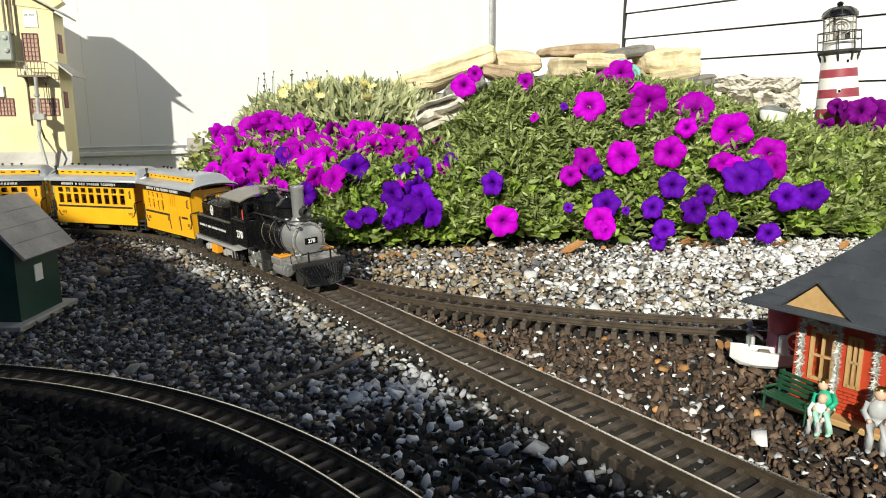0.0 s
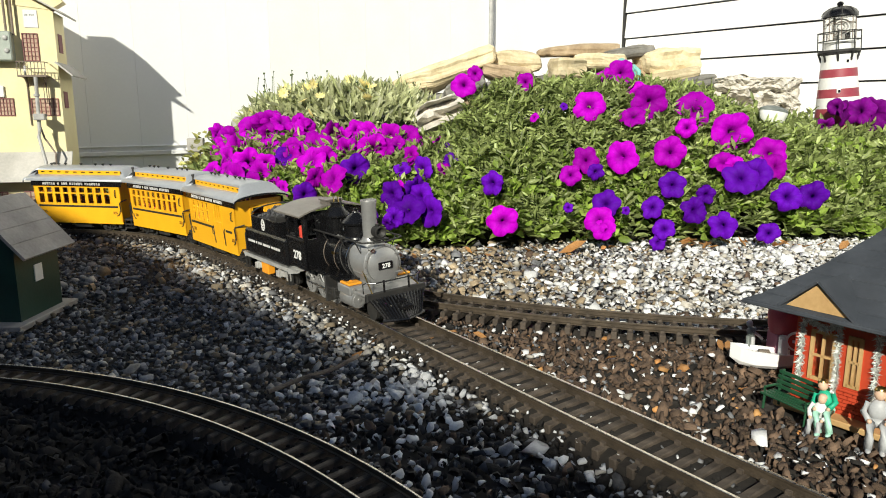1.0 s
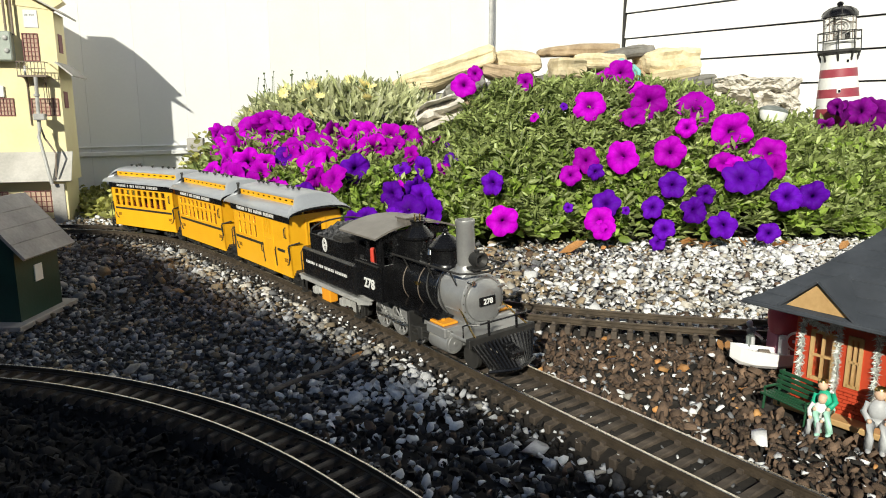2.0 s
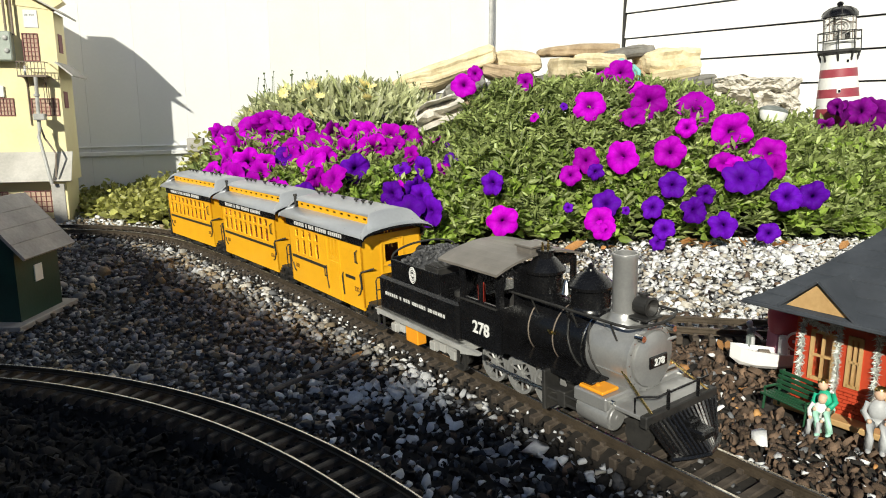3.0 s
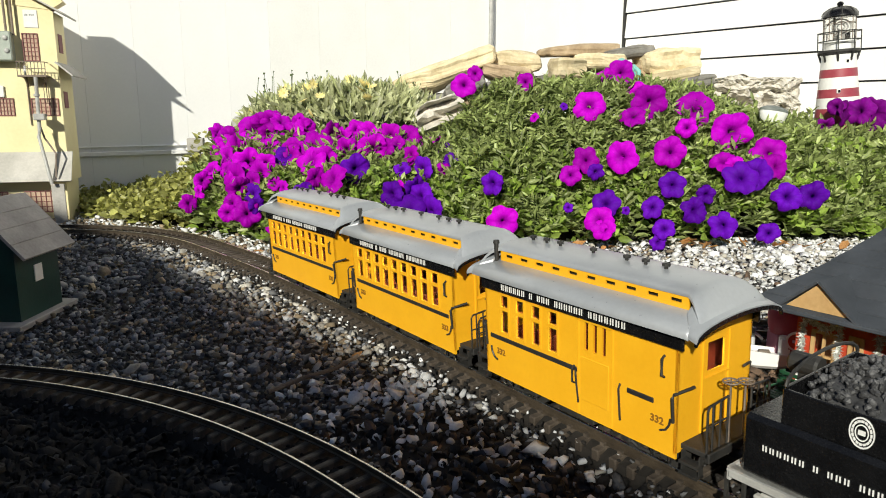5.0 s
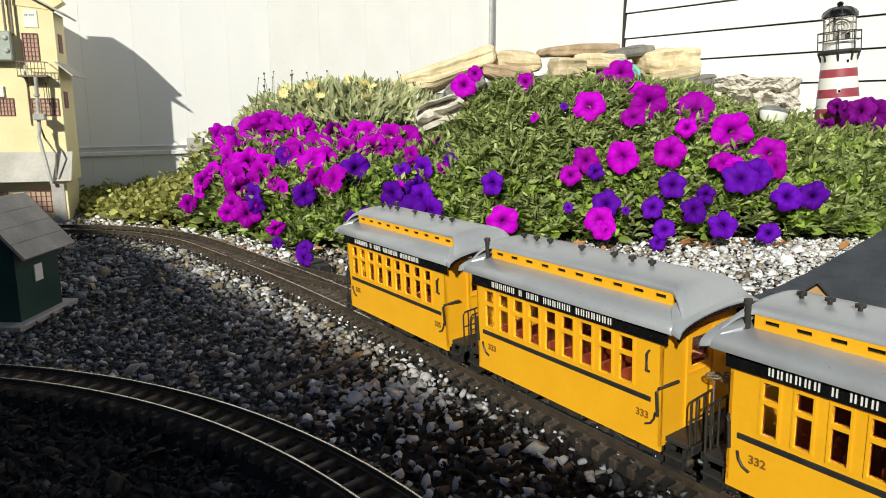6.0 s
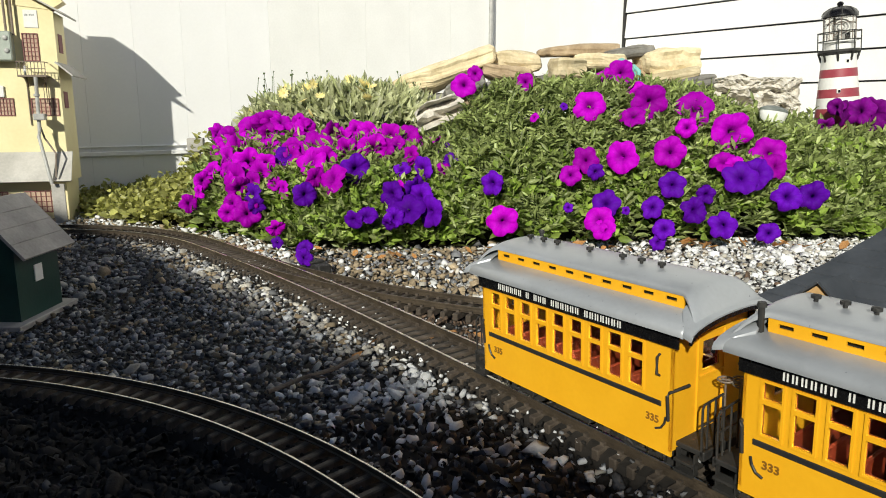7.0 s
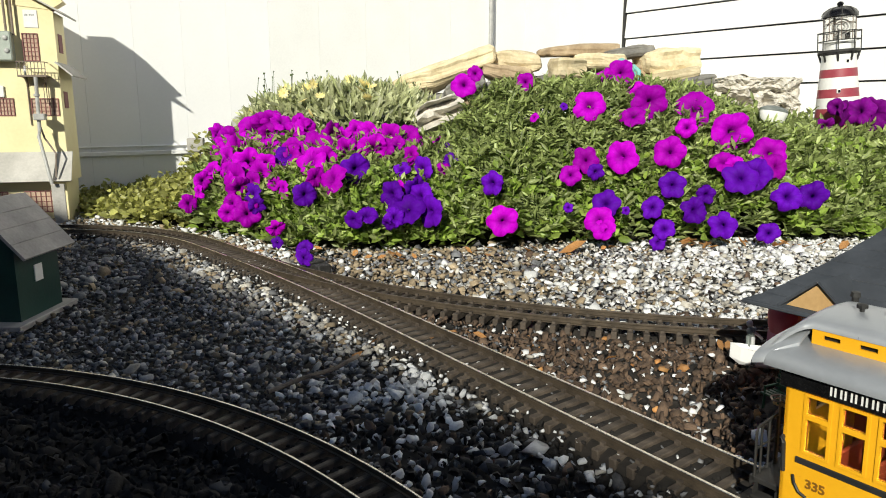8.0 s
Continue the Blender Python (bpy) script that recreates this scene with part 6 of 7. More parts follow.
add_flowers(left_bush, "magenta", [(-0.521, 1.822, 0.184, 0.037), (-0.568, 1.807, 0.177, 0.03), (-0.463, 1.738, 0.166, 0.032), (-0.449, 1.837, 0.234, 0.03), (-0.365, 1.785, 0.228, 0.026), (-0.263, 1.549, 0.157, 0.028), (-0.247, 1.712, 0.195, 0.028), (-0.464, 1.587, 0.123, 0.029), (-0.426, 1.537, 0.108, 0.023), (-0.135, 1.609, 0.177, 0.026), (-0.067, 1.703, 0.182, 0.025), (-0.425, 1.729, 0.174, 0.026), (-0.35, 1.638, 0.171, 0.027), (-0.507, 1.621, 0.127, 0.022), (-0.407, 1.593, 0.142, 0.024), (-0.212, 1.708, 0.216, 0.025)], 8)
add_flowers(left_bush, "violet", [(-0.366, 1.616, 0.16, 0.027), (-0.284, 1.42, 0.09, 0.026), (-0.414, 1.489, 0.082, 0.025), (-0.392, 1.449, 0.063, 0.019), (-0.187, 1.489, 0.137, 0.031), (-0.176, 1.339, 0.05, 0.02), (-0.15, 1.353, 0.059, 0.022), (-0.108, 1.406, 0.092, 0.03), (-0.058, 1.44, 0.1, 0.028), (-0.048, 1.515, 0.135, 0.029), (-0.051, 1.41, 0.086, 0.034), (-0.072, 1.375, 0.067, 0.036), (-0.027, 1.375, 0.061, 0.033), (-0.094, 1.351, 0.054, 0.022), (-0.109, 1.333, 0.042, 0.015), (0.001, 1.645, 0.158, 0.029), (0.014, 1.561, 0.15, 0.02), (-0.27, 1.315, -0.002, 0.017), (-0.33, 1.349, 0.003, 0.012), (-0.09, 1.5, 0.136, 0.019)], 3)

right_bush = thing("petunia_bush", Matrix.Identity(4), "high bush of magenta and violet petunias below the stones", "flowering plant", "petunia bushes")
bush_foliage("foliage", right_bush, -0.01, 0.92, 2300, 10, 0.034, 0.30, 0.95, "petunia_leaf", 12)
bush_foliage("low_leaves", right_bush, 0.0, 0.92, 380, 7, 0.028, 0.60, 1.1, "bright_leaf", 32, 0.0, 0.26, "broad bright green lower leaves")
add_stems(right_bush, 0.0, 0.9, 220, 22)
add_flowers(right_bush, "magenta", [(0.334, 1.613, 0.273, 0.038), (0.483, 1.65, 0.282, 0.041), (0.426, 1.579, 0.25, 0.028), (0.59, 1.659, 0.265, 0.042), (0.547, 1.577, 0.225, 0.024), (0.658, 1.594, 0.214, 0.043), (0.203, 1.752, 0.331, 0.023), (0.049, 1.696, 0.322, 0.03), (0.075, 1.694, 0.348, 0.019), (0.414, 1.791, 0.34, 0.032), (0.447, 1.785, 0.353, 0.033), (0.302, 1.471, 0.159, 0.028), (0.266, 1.443, 0.129, 0.021), (0.38, 1.482, 0.164, 0.036), (0.488, 1.501, 0.173, 0.034), (0.729, 1.562, 0.169, 0.036), (0.736, 1.529, 0.14, 0.027), (0.606, 1.504, 0.154, 0.026), (0.626, 1.491, 0.143, 0.023), (0.119, 1.355, 0.045, 0.032), (0.314, 1.378, 0.044, 0.028), (0.322, 1.369, 0.028, 0.023), (0.202, 1.565, 0.246, 0.011), (0.474, 1.717, 0.303, 0.026)], 4, 0.3)
add_flowers(right_bush, "violet", [(0.099, 1.414, 0.114, 0.024), (0.321, 1.454, 0.134, 0.019), (0.334, 1.406, 0.075, 0.03), (0.479, 1.441, 0.108, 0.028), (0.433, 1.417, 0.064, 0.023), (0.519, 1.412, 0.059, 0.027), (0.451, 1.393, 0.024, 0.023), (0.57, 1.395, 0.03, 0.029), (0.631, 1.469, 0.121, 0.036), (0.671, 1.494, 0.127, 0.036), (0.731, 1.458, 0.082, 0.03), (0.789, 1.471, 0.084, 0.031), (0.672, 1.408, 0.013, 0.022), (0.442, 1.394, -0.005, 0.017), (0.55, 1.439, 0.088, 0.02), (0.373, 1.396, 0.061, 0.009), (0.254, 1.393, 0.067, 0.01), (0.276, 1.609, 0.271, 0.009)], 5, 0.35)

far_bush = thing("petunia_bush", Matrix.Identity(4), "broad leafy petunia bush with few dark blooms by the depot", "flowering plant", "petunia bushes")
bush_foliage("foliage", far_bush, 0.84, 1.75, 1600, 9, 0.036, 0.32, 0.95, "petunia_leaf", 13)
bush_foliage("low_leaves", far_bush, 0.86, 1.7, 420, 7, 0.030, 0.62, 1.1, "bright_leaf", 33, 0.0, 0.6, "broad bright green lower leaves")
add_stems(far_bush, 0.86, 1.7, 80, 23)
add_flowers(far_bush, "plum", [(1.001, 1.839, 0.22, 0.027), (1.055, 1.851, 0.256, 0.034), (1.105, 1.873, 0.263, 0.038), (1.155, 1.893, 0.259, 0.036), (1.16, 1.854, 0.205, 0.032), (1.032, 1.853, 0.271, 0.022)], 6, 0.8)

cover = thing("ground_cover", Matrix.Identity(4), "low yellowish green ground cover plants by the fence", "plant")
bush_foliage("foliage", cover, -1.12, -0.60, 1500, 6, 0.025, 0.72, 1.2, "cover_leaf", 14, 0.02, 1.1, "low yellowish green leaves")


def build_daisies():
    """Silvery clump with pale yellow blooms behind the petunias."""
    rng = np.random.default_rng(31)
    clump = thing("gazania_clump", Matrix.Identity(4), "silvery green clump with small pale yellow flowers", "flowering plant")
    count = 2600
    a, r = rng.uniform(0, 2 * math.pi, count), np.sqrt(rng.uniform(0, 1, count))
    x, y = -0.27 + 0.30 * r * np.cos(a), 2.03 + 0.17 * r * np.sin(a)
    z = 0.20 + 0.125 * np.sqrt(np.clip(1 - r ** 2.2, 0, 1)) * rng.uniform(0.55, 1.05, count)
    ways = np.stack([0.5 * r * np.cos(a), 0.5 * r * np.sin(a) - 0.15, np.full(count, 0.8)], 1) + rng.normal(0, 0.5, (count, 3))
    ways /= np.linalg.norm(ways, axis=1, keepdims=True)
    verts, faces = leaf_block(np.stack([x, y, z], 1), ways, np.tile((0.1, -1.0, 0.4), (count, 1)), rng.uniform(0.025, 0.052, count), rng.uniform(0.006, 0.012, count))
    ob = new("foliage", raw_mesh("foliage", verts, faces, "silver_leaf"))
    ob.parent = clump
    tagged(ob, "narrow silvery leaves", kind="stuff")
    core = bmesh.new()
    bmesh.ops.create_icosphere(core, subdivisions=3, radius=1.0, matrix=pose(-0.27, 2.05, 0.16) @ Matrix.Diagonal((0.27, 0.13, 0.10, 1)))
    tagged(part("inner_growth", core, "stem", clump, "dark inner growth", True), kind="stuff")
    bm = bmesh.new()
    for k in range(11):
        t = 2 * math.pi * k / 11
        d, s = Vector((math.cos(t), math.sin(t), 0.25)), Vector((-math.sin(t), math.cos(t), 0)) * 0.0028
        v = [bm.verts.new(p) for p in (d * 0.003 - s * 0.5, d * 0.003 + s * 0.5, d * 0.011 + s, d * 0.016, d * 0.011 - s)]
        bm.faces.new(v)
    lathe(bm, [(0.0045, 0.0005), (0.0035, 0.0022), (0.001, 0.003)], 10)
    bloom = link_mesh("flower", bm, "yellow_petal")
    py = random.Random(9)
    for _ in range(18):
        t, q = py.uniform(0, 6.28), math.sqrt(py.random())
        share("flower", bloom, clump, Matrix.Translation((-0.27 + 0.28 * q * math.cos(t), 2.00 + 0.15 * q * math.sin(t) - 0.03, 0.235 + 0.115 * math.sqrt(max(0, 1 - q ** 2)) - py.uniform(0, 0.03))) @ pose(0, 0, 0, py.uniform(20, 80), py.uniform(-30, 30), py.uniform(0, 360)), "pale yellow daisy flower")
    bm = bmesh.new()
    for _ in range(70):
        x0, y0 = -0.27 + py.uniform(-0.27, 0.24), 2.03 + py.uniform(-0.1, 0.1)
        top = Vector((x0 + py.uniform(-0.03, 0.03), y0, 0.30 + py.uniform(0.0, 0.075)))
        tube(bm, [(x0, y0, 0.24), top], 0.0008, 4)
        bmesh.ops.create_icosphere(bm, subdivisions=1, radius=py.uniform(0.002, 0.004), matrix=Matrix.Translation(top))
    tagged(part("seed_growth", bm, "stem", clump, "thin dry seed stalks"), kind="stuff")


build_daisies()


# ---- stones of the rockery ----
def stone_mesh(name, w, h, d, mat, seed, layers=0.0):
    """A split stone: rough box with broken edges and shallow bedding."""
    rng = random.Random(seed)
    bm = bmesh.new()
    bmesh.ops.create_cube(bm, size=1.0)
    bmesh.ops.subdivide_edges(bm, edges=bm.edges, cuts=7, use_grid_fill=True)
    off = Vector((rng.uniform(-50, 50), rng.uniform(-50, 50), rng.uniform(-50, 50)))
    for v in bm.verts:
        c = v.co.copy()
        corner = (abs(c.x) * 2) ** 6 + (abs(c.y) * 2) ** 6 + (abs(c.z) * 2) ** 6
        c *= 1 / max(1.0, corner) ** 0.10
        taper = 1 - 0.35 * (abs(c.x) * 2) ** 3 * (0.5 + 0.5 * math.sin(seed))
        p = Vector((c.x * w, c.y * d, c.z * h * taper))
        q = p * 9 + off
        amp = min(w, h, d)
        p += Vector((noise.noise(q), noise.noise(q + Vector((7, 3, 1))), noise.noise(q + Vector((1, 9, 5))))) * amp * 0.30
        p += Vector((noise.noise(q * 4), noise.noise(q * 4.3), 0.6 * noise.noise(q * 3.7))) * amp * 0.10
        p.y += amp * 0.045 * (1 if math.sin(p.z / h * 11 + 3 * noise.noise(q * 0.6)) > 0 else -0.6)
        if layers:
            p.y += amp * layers * math.sin(p.z / h * 19 + 2 * noise.noise(q))
        v.co = p
    return link_mesh(name, bm, mat)


ROCKS = [
    (0.010, 2.08, 0.369, 0.316, 0.066, -21, "stone_tan"), (0.201, 2.10, 0.403, 0.183, 0.055, -4, "stone_tan"), (0.404, 2.12, 0.440, 0.231, 0.030, -3, "stone_brown"),
    (0.543, 2.08, 0.430, 0.149, 0.034, -9, "stone_grey"), (0.355, 2.00, 0.379, 0.097, 0.062, 0, "stone_tan"), (0.458, 2.06, 0.397, 0.144, 0.044, -5, "stone_tan"),
    (0.658, 2.06, 0.400, 0.167, 0.070, 2, "stone_tan"), (0.659, 2.02, 0.361, 0.149, 0.035, -12, "stone_tan"), (0.717, 2.00, 0.339, 0.103, 0.037, -8, "stone_grey"),
    (0.189, 2.05, 0.368, 0.144, 0.041, 5, "stone_brown"),
]
MORE_ROCKS = [
    (0.064, 1.95, 0.325, 0.121, 0.061, -25, "stone_grey"), (0.554, 2.08, 0.369, 0.194, 0.049, 0, "stone_brown"), (0.057, 1.98, 0.279, 0.108, 0.055, 10, "stone_brown"),
    (-0.039, 2.05, 0.288, 0.128, 0.048, -10, "stone_grey"), (0.74, 1.98, 0.245, 0.231, 0.046, 0, "stone_brown"), (0.39, 2.08, 0.337, 0.259, 0.058, 0, "stone_grey"),
    (0.158, 2.06, 0.312, 0.192, 0.064, 0, "stone_grey"), (0.65, 2.06, 0.312, 0.209, 0.058, 0, "stone_tan"),
]
WORDS = {"stone_tan": "flat tan fieldstone stacked on the rockery", "stone_brown": "brown flagstone stacked on the rockery", "stone_grey": "weathered grey stone stacked on the rockery"}
for k, (x, y, z, w, h, tilt, mat) in enumerate(ROCKS + MORE_ROCKS):
    ob = new("stone", stone_mesh("stone", w, h, random.Random(k).uniform(0.10, 0.15), mat, k))
    ob.matrix_basis = pose(x, y + 0.04, z, 0, tilt, random.Random(k + 50).uniform(-10, 10))
    tagged(ob, WORDS[mat], "stone", "stones of the rockery")
ob = new("stone", stone_mesh("stone", 0.12, 0.095, 0.09, "coral_rock", 77, 0.30))
ob.matrix_basis = pose(-0.010, 1.90, 0.240, 0, -24, 10)
tagged(ob, "pale layered stone with deep splits", "stone", "stones of the rockery")


def build_coral():
    """A long block, ragged with ledges and pierced by deep pits."""
    bm = bmesh.new()
    bmesh.ops.create_cube(bm, size=1.0)
    bmesh.ops.subdivide_edges(bm, edges=bm.edges, cuts=39, use_grid_fill=True)
    pits = [(-0.062, -0.012, 0.012), (-0.030, -0.018, 0.015), (0.028, -0.006, 0.012), (0.075, -0.024, 0.010), (-0.090, 0.006, 0.008), (0.052, 0.018, 0.007)]
    for v in bm.verts:
        c = v.co
        p = Vector((c.x * 0.232, c.y * 0.09, c.z * 0.112))
        q = Vector((p.x * 26, p.y * 26, p.z * 46))
        ledge = abs(noise.noise(q * 0.9)) + 0.6 * abs(noise.noise(q * 2.2 + Vector((3, 8, 1)))) + 0.35 * abs(noise.noise(q * 5.0))
        front = 1 if c.y < 0 else -1
        deep = sum(0.055 * max(0.0, 1 - ((p.x - x) ** 2 + 0.7 * (p.z - z) ** 2) / (r * r)) ** 0.5 for x, z, r in pits) if c.y < -0.4 else 0.0
        p += Vector((0.016 * noise.noise(q * 0.6), front * (-0.024 + 0.040 * ledge) + deep, 0.016 * noise.noise(q * 0.55 + Vector((5, 1, 2))) + 0.006 * noise.noise(q * 2.5)))
        v.co = p
    ob = part("pitted_rock", bm, "coral_rock", None)
    ob.matrix_basis = pose(0.885, 2.03, 0.297, 0, 2, -6)
    tagged(ob, "long pale pitted rock against the house wall", "stone")


build_coral()


def solid(name, pieces, m, label, category):
    """One mesh of several coloured pieces."""
    data, verts, faces, index = bpy.data.meshes.new(name), [], [], []
    names = list(dict.fromkeys(mat for _, mat in pieces))
    for bm, mat in pieces:
        bmesh.ops.recalc_face_normals(bm, faces=bm.faces)
        bm.verts.index_update()
        start = len(verts)
        verts += [tuple(v.co) for v in bm.verts]
        for f in bm.faces:
            faces.append([start + v.index for v in f.verts])
            index.append(names.index(mat))
        bm.free()
    data.from_pydata(verts, [], faces)
    for n in names:
        data.materials.append(M[n])
    data.polygons.foreach_set("material_index", index)
    data.polygons.foreach_set("use_smooth", [True] * len(faces))
    ob = new(name, data)
    ob.matrix_basis = m
    return tagged(ob, label, category)


def blob(x, y, z, rx, ry=None, rz=None):
    bm = bmesh.new()
    bmesh.ops.create_icosphere(bm, subdivisions=2, radius=1.0, matrix=pose(x, y, z) @ Matrix.Diagonal((rx, ry or rx, rz or rx, 1)))
    return bm


def limb(*pts, r=0.003):
    bm = bmesh.new()
    tube(bm, pts, r, 8)
    return bm


def seated(name, m, top, legs, hair, label, size=1.0):
    pieces = [(blob(0, 0, 0.0405, 0.0042, 0.0045, 0.0052), "skin"), (blob(0, 0.0008, 0.0430, 0.0043, 0.0044, 0.0038), hair), (blob(0, 0, 0.0275, 0.0070, 0.0050, 0.0095), top), (blob(0, 0, 0.0185, 0.0070, 0.0060, 0.0045), legs)]
    for s in (-1, 1):
        pieces.append((limb((s * 0.0068, 0, 0.033), (s * 0.0095, -0.003, 0.026), (s * 0.006, -0.010, 0.0225), r=0.0022), top))
        pieces.append((blob(s * 0.0055, -0.0115, 0.0222, 0.0018), "skin"))
        pieces.append((limb((s * 0.0035, -0.001, 0.018), (s * 0.0045, -0.013, 0.0185), (s * 0.0045, -0.0145, 0.010), (s * 0.0045, -0.0145, 0.002), r=0.0030), legs))
        pieces.append((blob(s * 0.0045, -0.0175, 0.0016, 0.0022, 0.0045, 0.0016), legs))
    for bm, _ in pieces:
        bmesh.ops.transform(bm, matrix=Matrix.Scale(size, 4), verts=bm.verts)
    return solid(name, pieces, m, label, "figurine")


seated("seated_figurine", pose(0.3420, 0.568, GROUND + 0.001, 0, -14, -48), "figure_green", "figure_mint", "brass", "small seated figurine in green top and mint trousers")
seated("seated_figurine", pose(0.3315, 0.574, GROUND - 0.002, 12, 8, -40), "letter_white", "figure_grey", "skin", "small seated figurine in white and grey beside another", 0.84)
seated("seated_figurine", pose(0.3640, 0.541, GROUND + 0.001, 0, 0, -30), "figure_grey", "figure_grey", "brass", "small seated figurine in grey suit by the depot", 1.12)
fisher = [(blob(0, 0.004, 0.043, 0.0042, 0.0042, 0.005), "figure_grey"), (blob(0.001, 0.001, 0.033, 0.0055, 0.0065, 0.0075), "figure_dark"), (limb((0, -0.003, 0.035), (0.010, -0.004, 0.028), (0.014, -0.004, 0.024), r=0.002), "figure_grey")]
fisher += [(limb((s * 0.003, 0, 0.028), (s * 0.003, -0.001, 0.014), (s * 0.0035, -0.001, 0.001), r=0.003), "figure_dark" if s < 0 else "figure_grey") for s in (-1, 1)]
solid("standing_figurine", fisher, pose(0.3380, 0.727, GROUND + 0.012, 0, 0, 10) @ Matrix.Scale(0.85, 4), "small grey green figurine leaning over in the boat", "figurine")
solid("tiny_figurine", [(blob(0, 0, 0.020, 0.0028), "letter_white"), (blob(0, 0, 0.012, 0.0042, 0.003, 0.007), "letter_white"), (limb((0, 0, 0.008), (0, 0, 0.0), r=0.003), "figure_dark")], pose(-1.018, 1.735, 0.347), "tiny white figurine on the mill balcony", "figurine")


def build_boat():
    boat = thing("model_boat", pose(0.3440, 0.712, GROUND + 0.006, 0, 0, 168) @ Matrix.Diagonal((0.74, 0.78, 1.15, 1)), "small white model boat lying on bark chips", "model boat")
    def section(x, w, z0, z1):
        return (x, [(-w, z1), (-w * 0.9, z0 + 0.004), (-w * 0.45, z0), (w * 0.45, z0), (w * 0.9, z0 + 0.004), (w, z1), (w * 0.86, z1), (w * 0.75, z1 - 0.004), (-w * 0.75, z1 - 0.004), (-w * 0.86, z1)])
    bm = bmesh.new()
    loft(bm, [section(-0.042, 0.0135, 0.002, 0.0155), section(-0.02, 0.0165, 0.0, 0.016), (section(0.010, 0.0160, 0.0, 0.0175)), section(0.030, 0.0105, 0.002, 0.0195), section(0.043, 0.0015, 0.008, 0.0215)][::-1])
    part("hull", bm, "white_plastic", boat)
    bm = bmesh.new()
    box(bm, -0.034, -0.024, -0.008, 0.008, 0.010, 0.029, 0.001)
    part("console", bm, "white_plastic", boat)
    bm = bmesh.new()
    box(bm, -0.012, 0.004, -0.004, 0.004, 0.012, 0.0165, 0.001)
    part("thwart", bm, "stick", boat, "brown seat board")
    bm = lathe(bmesh.new(), [(0.006, 0.028), (0.006, 0.031), (0.001, 0.0312)], 14, pose(-0.029, 0, 0))
    part("lid", bm, "figure_grey", boat)


build_boat()


def build_bench(m):
    bench = thing("model_bench", m, "dark green slatted model bench in front of the depot", "model bench")
    for k in range(4):
        bm = bmesh.new()
        box(bm, -0.032, 0.032, -0.016 + 0.0062 * k, -0.0115 + 0.0062 * k, 0.0165, 0.0185, 0.0004)
        part("seat_slat", bm, "green_paint", bench)
    for k in range(4):
        bm = bmesh.new()
        box(bm, -0.032, 0.032, 0.0085 + 0.0012 * k, 0.0103 + 0.0012 * k, 0.0205 + 0.0055 * k, 0.0248 + 0.0055 * k, 0.0004)
        part("back_slat", bm, "green_paint", bench)
    for x in (-0.027, 0.027):
        bm = bmesh.new()
        tube(bm, [(x, -0.015, 0.0), (x, -0.014, 0.0165), (x, -0.015, 0.026), (x, 0.006, 0.026)], 0.0015)
        tube(bm, [(x, 0.010, 0.0), (x, 0.009, 0.018), (x, 0.0145, 0.043)], 0.0015)
        tube(bm, [(x, -0.014, 0.016), (x, 0.009, 0.016)], 0.0015)
        part("bench_end", bm, "green_paint", bench)


build_bench(pose(0.3230, 0.598, GROUND + 0.002, 0, 0, -66) @ Matrix.Scale(0.82, 4))


def build_depot_clutter():
    barrel = thing("water_barrel", pose(0.3755, 0.727, GROUND), "dark maroon barrel on a plum crate by the depot", "barrel")
    bm = bmesh.new()
    box(bm, -0.014, 0.014, -0.012, 0.012, 0, 0.040, 0.001)
    part("crate", bm, "plum", barrel, "plum coloured crate")
    bm = lathe(bmesh.new(), [(0.016, 0.040), (0.0185, 0.050), (0.019, 0.062), (0.0175, 0.074), (0.012, 0.080), (0.002, 0.082)], 20)
    part("barrel_body", bm, "maroon", barrel, "dark maroon rounded barrel", True)
    sign = thing("round_sign", pose(0.3700, 0.690, GROUND, 0, 0, -35), "small round red sign with white rim on a post", "sign")
    bm = bmesh.new()
    cyl(bm, (0, 0, 0), (0, 0, 0.048), 0.0014, n=8)
    part("post", bm, "frame_grey", sign)
    bm = lathe(bmesh.new(), [(0.0105, -0.0008), (0.0105, 0.0008)], 20, pose(0, -0.0022, 0.042, 90, 0, 0))
    plate = part("disc", bm, "letter_white", sign, "white rim")
    bm = lathe(bmesh.new(), [(0.0082, -0.0004), (0.0082, 0.0004)], 20, pose(0, -0.0036, 0.042, 90, 0, 0))
    part("face", bm, "red", plate, "red face")
    bm = bmesh.new()
    box(bm, -0.004, 0.004, -0.0044, -0.0040, 0.0405, 0.0435)
    part("letter_bar", bm, "letter_white", plate)


build_depot_clutter()


def build_switch_machine():
    machine = thing("switch_machine", pose(-0.222, 1.170, GROUND, 0, 0, math.degrees(HEADING) + 10), "black plastic turnout motor box beside the track", "switch motor")
    bm = bmesh.new()
    box(bm, -0.030, 0.030, -0.013, 0.013, 0, 0.022, 0.002)
    part("case", bm, "black_dull", machine)
    bm = bmesh.new()
    box(bm, -0.024, 0.010, -0.014, 0.014, 0.022, 0.026, 0.001)
    part("cover", bm, "black_dull", machine)
    bm = bmesh.new()
    cyl(bm, (0.0, -0.013, 0.008), (0.0, -0.055, 0.006), 0.0015, n=6)
    part("throw_rod", bm, "bright_metal", machine)
    bloom = share("fallen_flower", PETALS["violet"][0], None, pose(-0.236, 1.158, 0.014, 55, 30, 20) @ Matrix.Scale(0.55, 4))
    tagged(bloom, "violet petunia bloom drooping over the motor box", "flower")


build_switch_machine()


